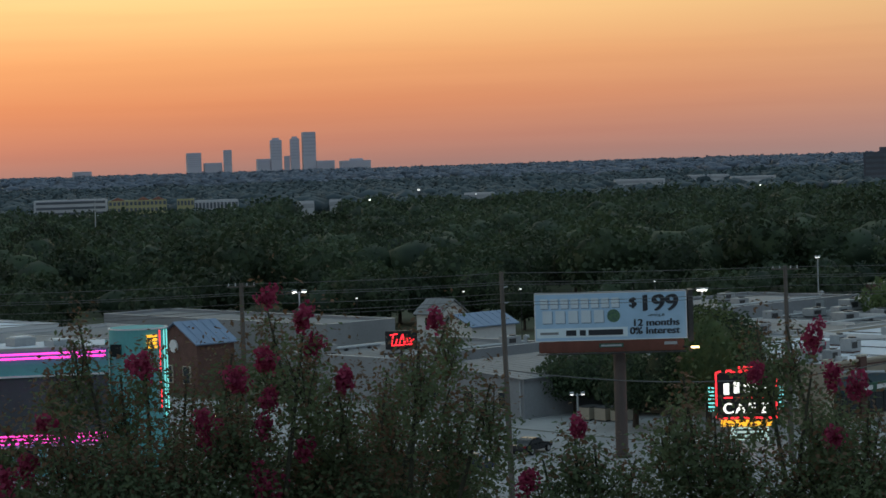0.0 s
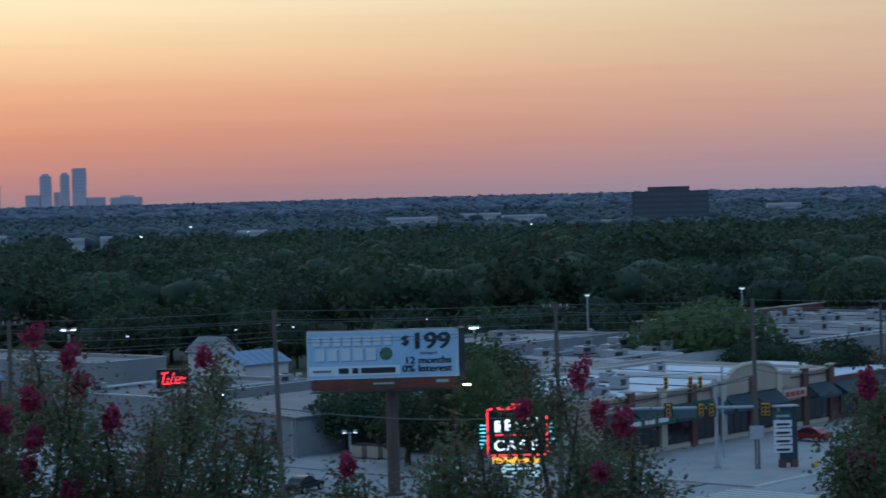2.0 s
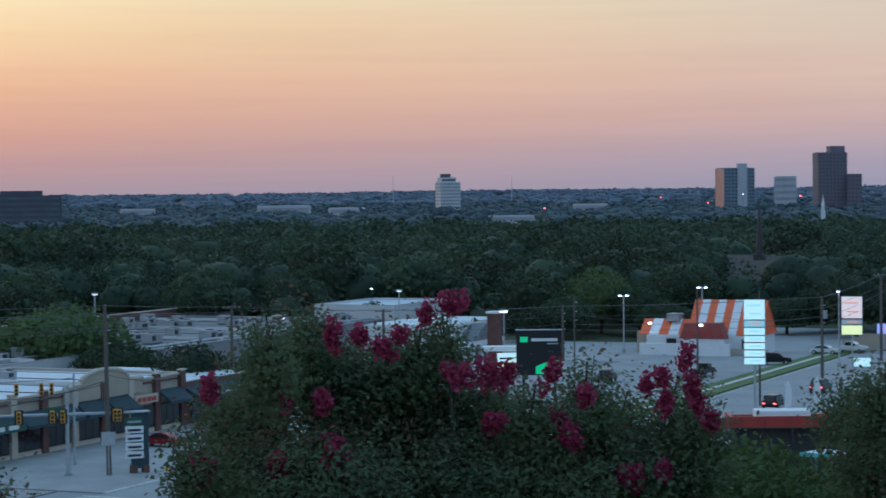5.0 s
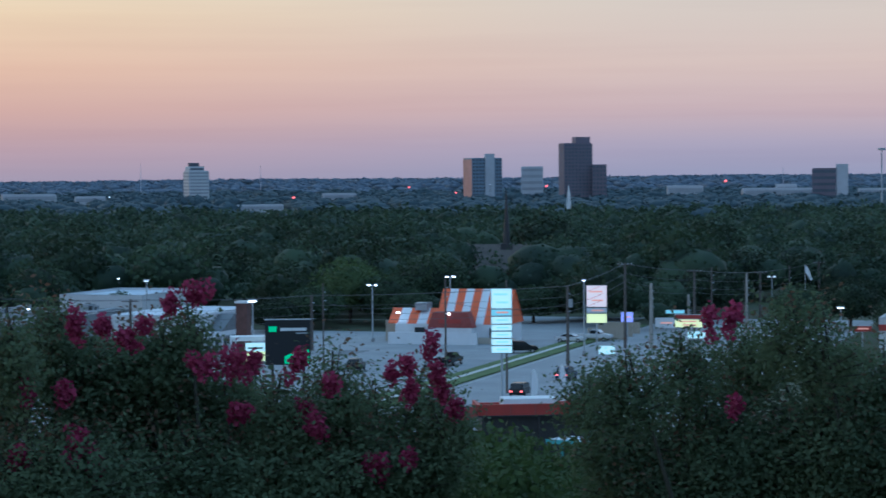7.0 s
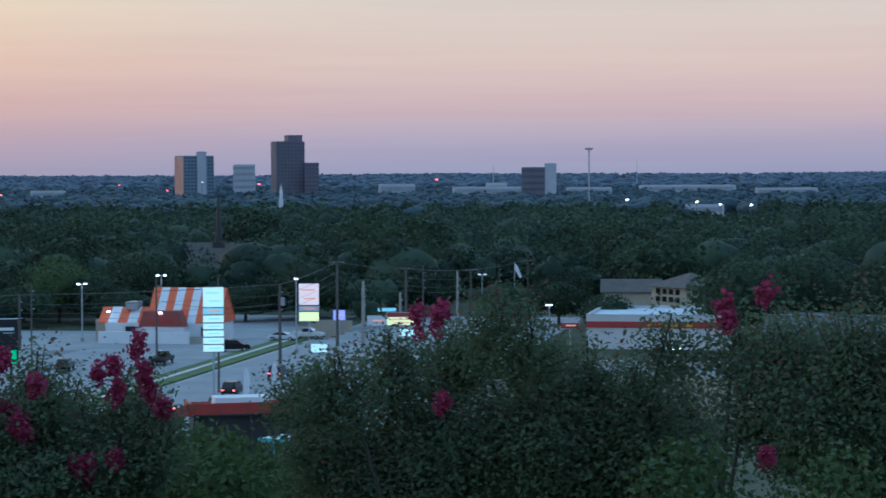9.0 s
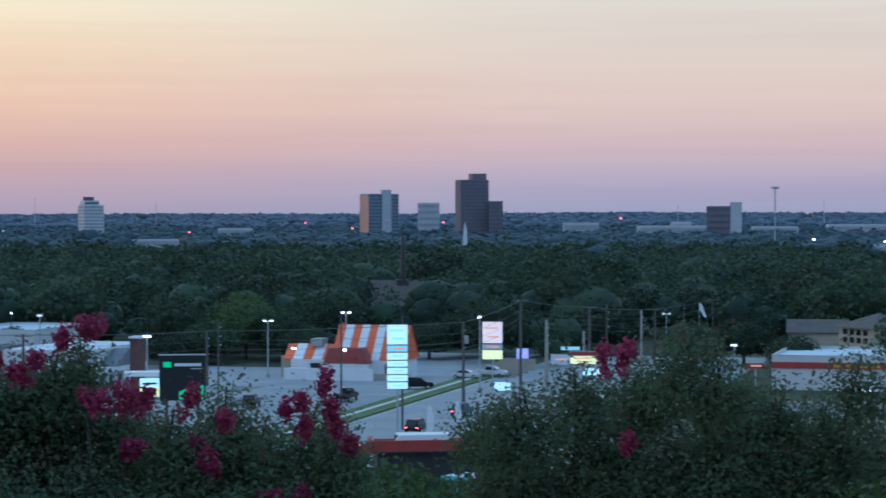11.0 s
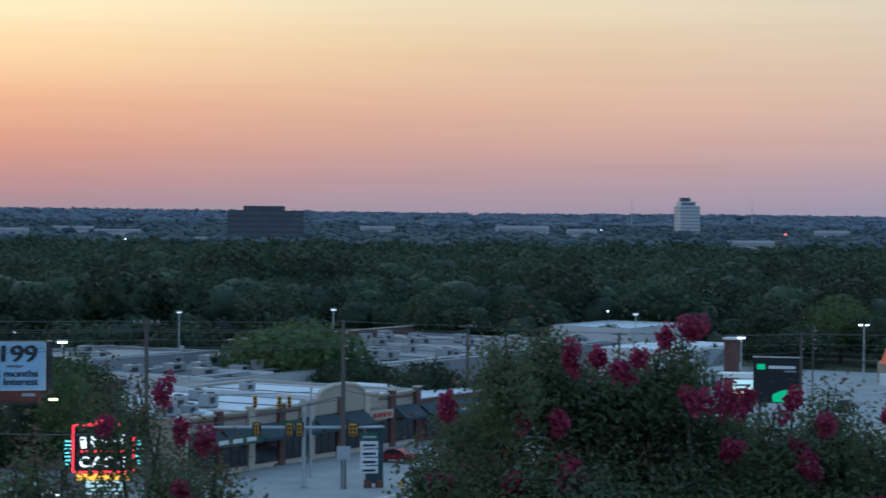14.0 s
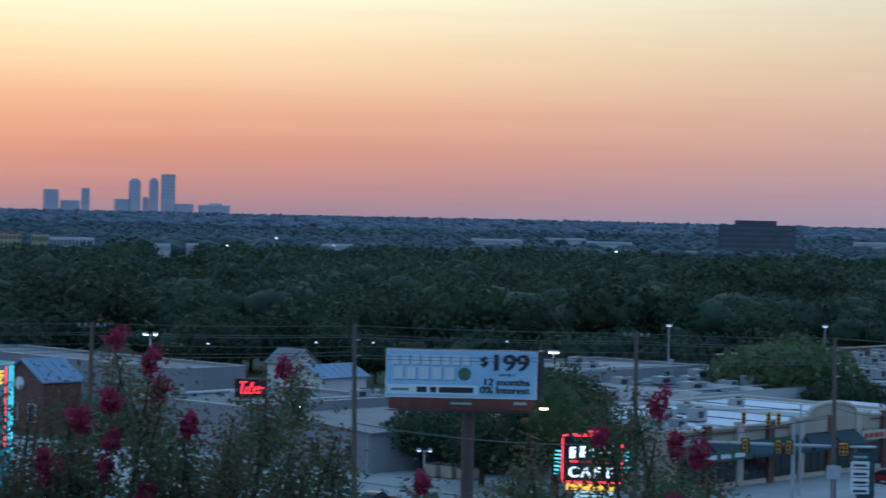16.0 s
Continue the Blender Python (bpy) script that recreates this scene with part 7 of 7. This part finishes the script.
bm = prism(bmesh.new(), [(0.05, 10.4), (0.5, 10.0), (1.25, 8.0), (0.9, 7.8), (0.35, 8.8), (0.05, 9.2)], -0.05, 0.05)
part("flag", bm, M_WHITEPAINT, t, "pale drooping flag")
t = thing("floodlight_mast", at(40.70, 1300), face_me(at(40.70, 1300)), "tall floodlight mast on the horizon", "mast")
hm = EYE + 1300 * math.tan(radians(0.64))
part("shaft", tube(bmesh.new(), (0, 0, -1), (0, 0, hm), 0.6, 0.35, 10), M_STEEL, t)
part("lamp_ring", tube(bmesh.new(), (0, 0, hm - 0.8), (0, 0, hm + 0.5), 2.4, 2.2, 16), M_HVAC, t)
for b, top in ((41.95, 0.26), (38.2, 0.12), (21.5, 0.33), (24.6, 0.27)):
    t = thing("radio_mast", at(b, 2600, z=ground_z(*at(b, 2600).xy)), 0, "thin far radio mast", "mast", "radio masts")
    part("shaft", tube(bmesh.new(), (0, 0, -1), (0, 0, 26 + 2600 * math.tan(radians(top))), 0.5, 0.2, 6), M_HAZE, t)
t = thing("lamp_post", at(-9.0, 700), 0, "slim far mast rising from the woods", "mast")
part("shaft", tube(bmesh.new(), (0, 0, -1), (0, 0, 26 - 700 * math.tan(radians(0.55))), 0.2, 0.16, 8), M_STEEL, t)



def feather_flag(b, d, top, lean):
    p = at(b, d)
    t = thing("feather_flag", p, face_me(p), "white feather flag on a bent pole beside the road", "flag", "feather flags")
    h = EYE + d * math.tan(radians(top))
    bm = tube(bmesh.new(), (0, 0, -0.2), (0, 0, h * 0.8), 0.04, 0.03, 8)
    tube(bm, (0, 0, h * 0.8), (lean * 0.35, 0, h), 0.03, 0.015, 6)
    part("pole", bm, M_STEEL, t)
    pts = [(0.03 * lean, h * 0.28), (0.75 * lean, h * 0.34), (0.85 * lean, h * 0.7), (0.62 * lean, h * 0.92), (0.36 * lean, h), (0.12 * lean, h * 0.92)]
    part("sail", prism(bmesh.new(), pts, -0.03, 0.03), M_WHITEPAINT, t, "white cloth sail")


feather_flag(31.62, 246, -5.02, 1)
feather_flag(32.36, 250, -4.90, 1)

# small lights far off among the trees
for b, el, d, m, s in ((25.46, -0.52, 1450, M_REDLAMP, 1.5), (28.47, -0.27, 1700, M_REDLAMP, 1.3), (32.08, -0.27, 1700, M_REDLAMP, 1.8), (36.72, -0.17, 1750, M_REDLAMP, 2.0), (29.7, -0.42, 1600, M_REDLAMP, 1.2),
                       (41.69, -0.72, 1100, M_LAMP, 1.2), (43.5, -0.78, 1060, M_WARMLAMP, 1.3), (44.1, -0.84, 1060, M_LAMP, 1.0), (44.9, -0.86, 1060, M_LAMP, 1.2), (-0.59, -0.65, 1200, M_LAMP_DIM, 1.5), (-1.87, -0.86, 1000, M_LAMP, 0.7),
                       (-10.7, -1.0, 1000, M_LAMP, 0.6), (20.7, -0.45, 1500, M_LAMP, 0.6), (8.3, -0.8, 1000, M_LAMP, 0.6), (30.6, -0.2, 1700, M_LAMP, 0.7), (0.9, -0.8, 1050, M_LAMP, 0.6), (2.6, -1.35, 700, M_LAMP, 0.4)):
    p = at(b, d)
    g = ground_z(p.x, p.y)
    p.z = g
    t = thing("distant_light", p, face_me(p), "small far light on a post among the trees", "light", "distant lights")
    h = EYE + d * math.tan(radians(el)) - g
    part("post", tube(bmesh.new(), (0, 0, -0.5), (0, 0, h), 0.12, 0.1, 6), M_DARKSTEEL, t)
    part("lens", B(0, 0, h, s * 0.9, 0.5, s * 0.6, bevel=0.08), m, t, "glowing lens")
# small lights among the near shops
for b, el, d, m in ((22.9, -5.23, 240, M_GREENLAMP), (20.35, -5.3, 240, M_LAMP), (29.85, -6.05, 200, M_REDLAMP), (-6.33, -6.2, 205, M_WARMLAMP), (-6.1, -6.3, 205, M_WARMLAMP), (0.1, -5.0, 240, M_LAMP), (-10.6, -2.9, 420, M_LAMP_DIM),
                    (0.5, -3.32, 300, M_LAMP_DIM), (2.0, -3.3, 320, M_LAMP_DIM), (-2.3, -3.4, 300, M_LAMP_DIM), (20.9, -2.55, 400, M_LAMP), (18.6, -3.3, 370, M_LAMP), (5.5, -3.2, 330, M_LAMP_DIM)):
    p = at(b, d)
    t = thing("shop_light", p, face_me(p), "small lit lamp on a dark post near the shops", "light", "shop lights")
    h = EYE + d * math.tan(radians(el))
    part("post", tube(bmesh.new(), (0, 0.1, -0.3), (0, 0.1, h), 0.05, 0.05, 6), M_DARKSTEEL, t)
    part("lens", B(0, 0, h - 0.15, 0.3, 0.2, 0.18, bevel=0.04), m, t, "glowing lens")

# ---------------------------------------------------------------- cars
def park(b, d, heading, paint, label, style="sedan", lights=""):
    p = at(b, d, z=0.05)
    car(p, GRID + radians(heading), paint, label, style, lights)


park(2.15, 195, 15, "black", "black sedan on the side street")
park(5.9, 196, -90, "white", "white pickup truck near the billboard post", "pickup", "h")
park(15.35, 226, 90, "red", "red hatchback parked before the shops", "sedan")
park(16.9, 186, 100, "silver", "silver estate car waiting at the crossing", "suv", "h")
park(27.05, 294, 10, "black", "dark car parked in the wide car park", "suv")
park(29.1, 300, 5, "silver", "silver car parked beside the verge")
park(29.55, 302, 0, "black", "black pickup truck parked beside the verge", "pickup")
park(31.38, 258, 0, "black", "dark car driving away with red tail lights", "suv", "t")
park(32.68, 342, 265, "white", "white car parked beside the fence")
park(33.32, 345, 265, "white", "white pickup truck parked beside the fence", "pickup")
park(31.40, 322, -70, "black", "dark car parked behind the tenant sign", "suv")
park(32.56, 279, 0, "blue", "dark car with tail lights on the road", "suv", "t")
park(44.3, 300, 60, "blue", "dark car parked under the street lamp", "sedan")
park(-2.2, 188, 92, "white", "white car beyond the tree tops", "sedan")
park(-0.6, 186, 88, "silver", "silver car in the car park", "suv")
park(0.5, 185, 90, "blue", "dark blue car in the car park", "sedan")

# ---------------------------------------------------------------- paint on the road
M_LINE = mat("worn_road_paint", (0.55, 0.55, 0.52), rough=0.8, var=0.3, scale=0.8, bump=0.05)
M_LINE_YELLOW = mat("worn_yellow_paint", (0.42, 0.30, 0.06), rough=0.8, var=0.3, scale=0.8, bump=0.05)
M_PATCH = mat("dark_asphalt_patch", (0.19, 0.195, 0.205), rough=0.9, var=0.2, scale=2, bump=0.2)


def stripe(u, v, du, dv, z, m=None, label="worn white painted line on the asphalt"):
    ob = part("road_line", B(0, 0, 0, du, dv, 0.008), m or M_LINE)
    ob.matrix_basis = Matrix.Translation(uv(u, v, z)) @ Matrix.Rotation(GRID, 4, "Z")
    tagged(ob, label, "road marking", "road markings", "structure")


for i in range(26):
    stripe(270 + i * 2.8, -120, 0.12, 5.0, 0.047, label="painted bay line in the car park")
for i in range(20):
    stripe(268 + i * 2.8, -93.5, 0.12, 4.6, 0.047, label="painted bay line in the car park")
for i in range(24):
    stripe(195 + i * 9, -70.5, 3.0, 0.14, 0.031)
    stripe(195 + i * 9, -57.5, 3.0, 0.14, 0.031)
for i in range(14):
    stripe(152 + i * 9, -97.5, 3.0, 0.16, 0.034)
stripe(330, -64, 270, 0.14, 0.031, M_LINE_YELLOW, "worn yellow centre line on the asphalt")
stripe(330, -80.4, 270, 0.14, 0.031, None, "worn white edge line on the asphalt")
for k in range(6):
    stripe(153 + k * 1.1, -101, 0.5, 9.0, 0.034, None, "broad white crossing bar on the asphalt")
for u, v, a, b in ((285, -104, 14, 3.2), (305, -112, 9, 4.0), (250, -62, 12, 2.6), (221, -74, 9, 3.0), (163, -97, 8, 3.5), (345, -101, 12, 5.0)):
    stripe(u, v, a, b, 0.046 if u > 262 and v < -86 else 0.033, M_PATCH, "dark mended patch in the asphalt")
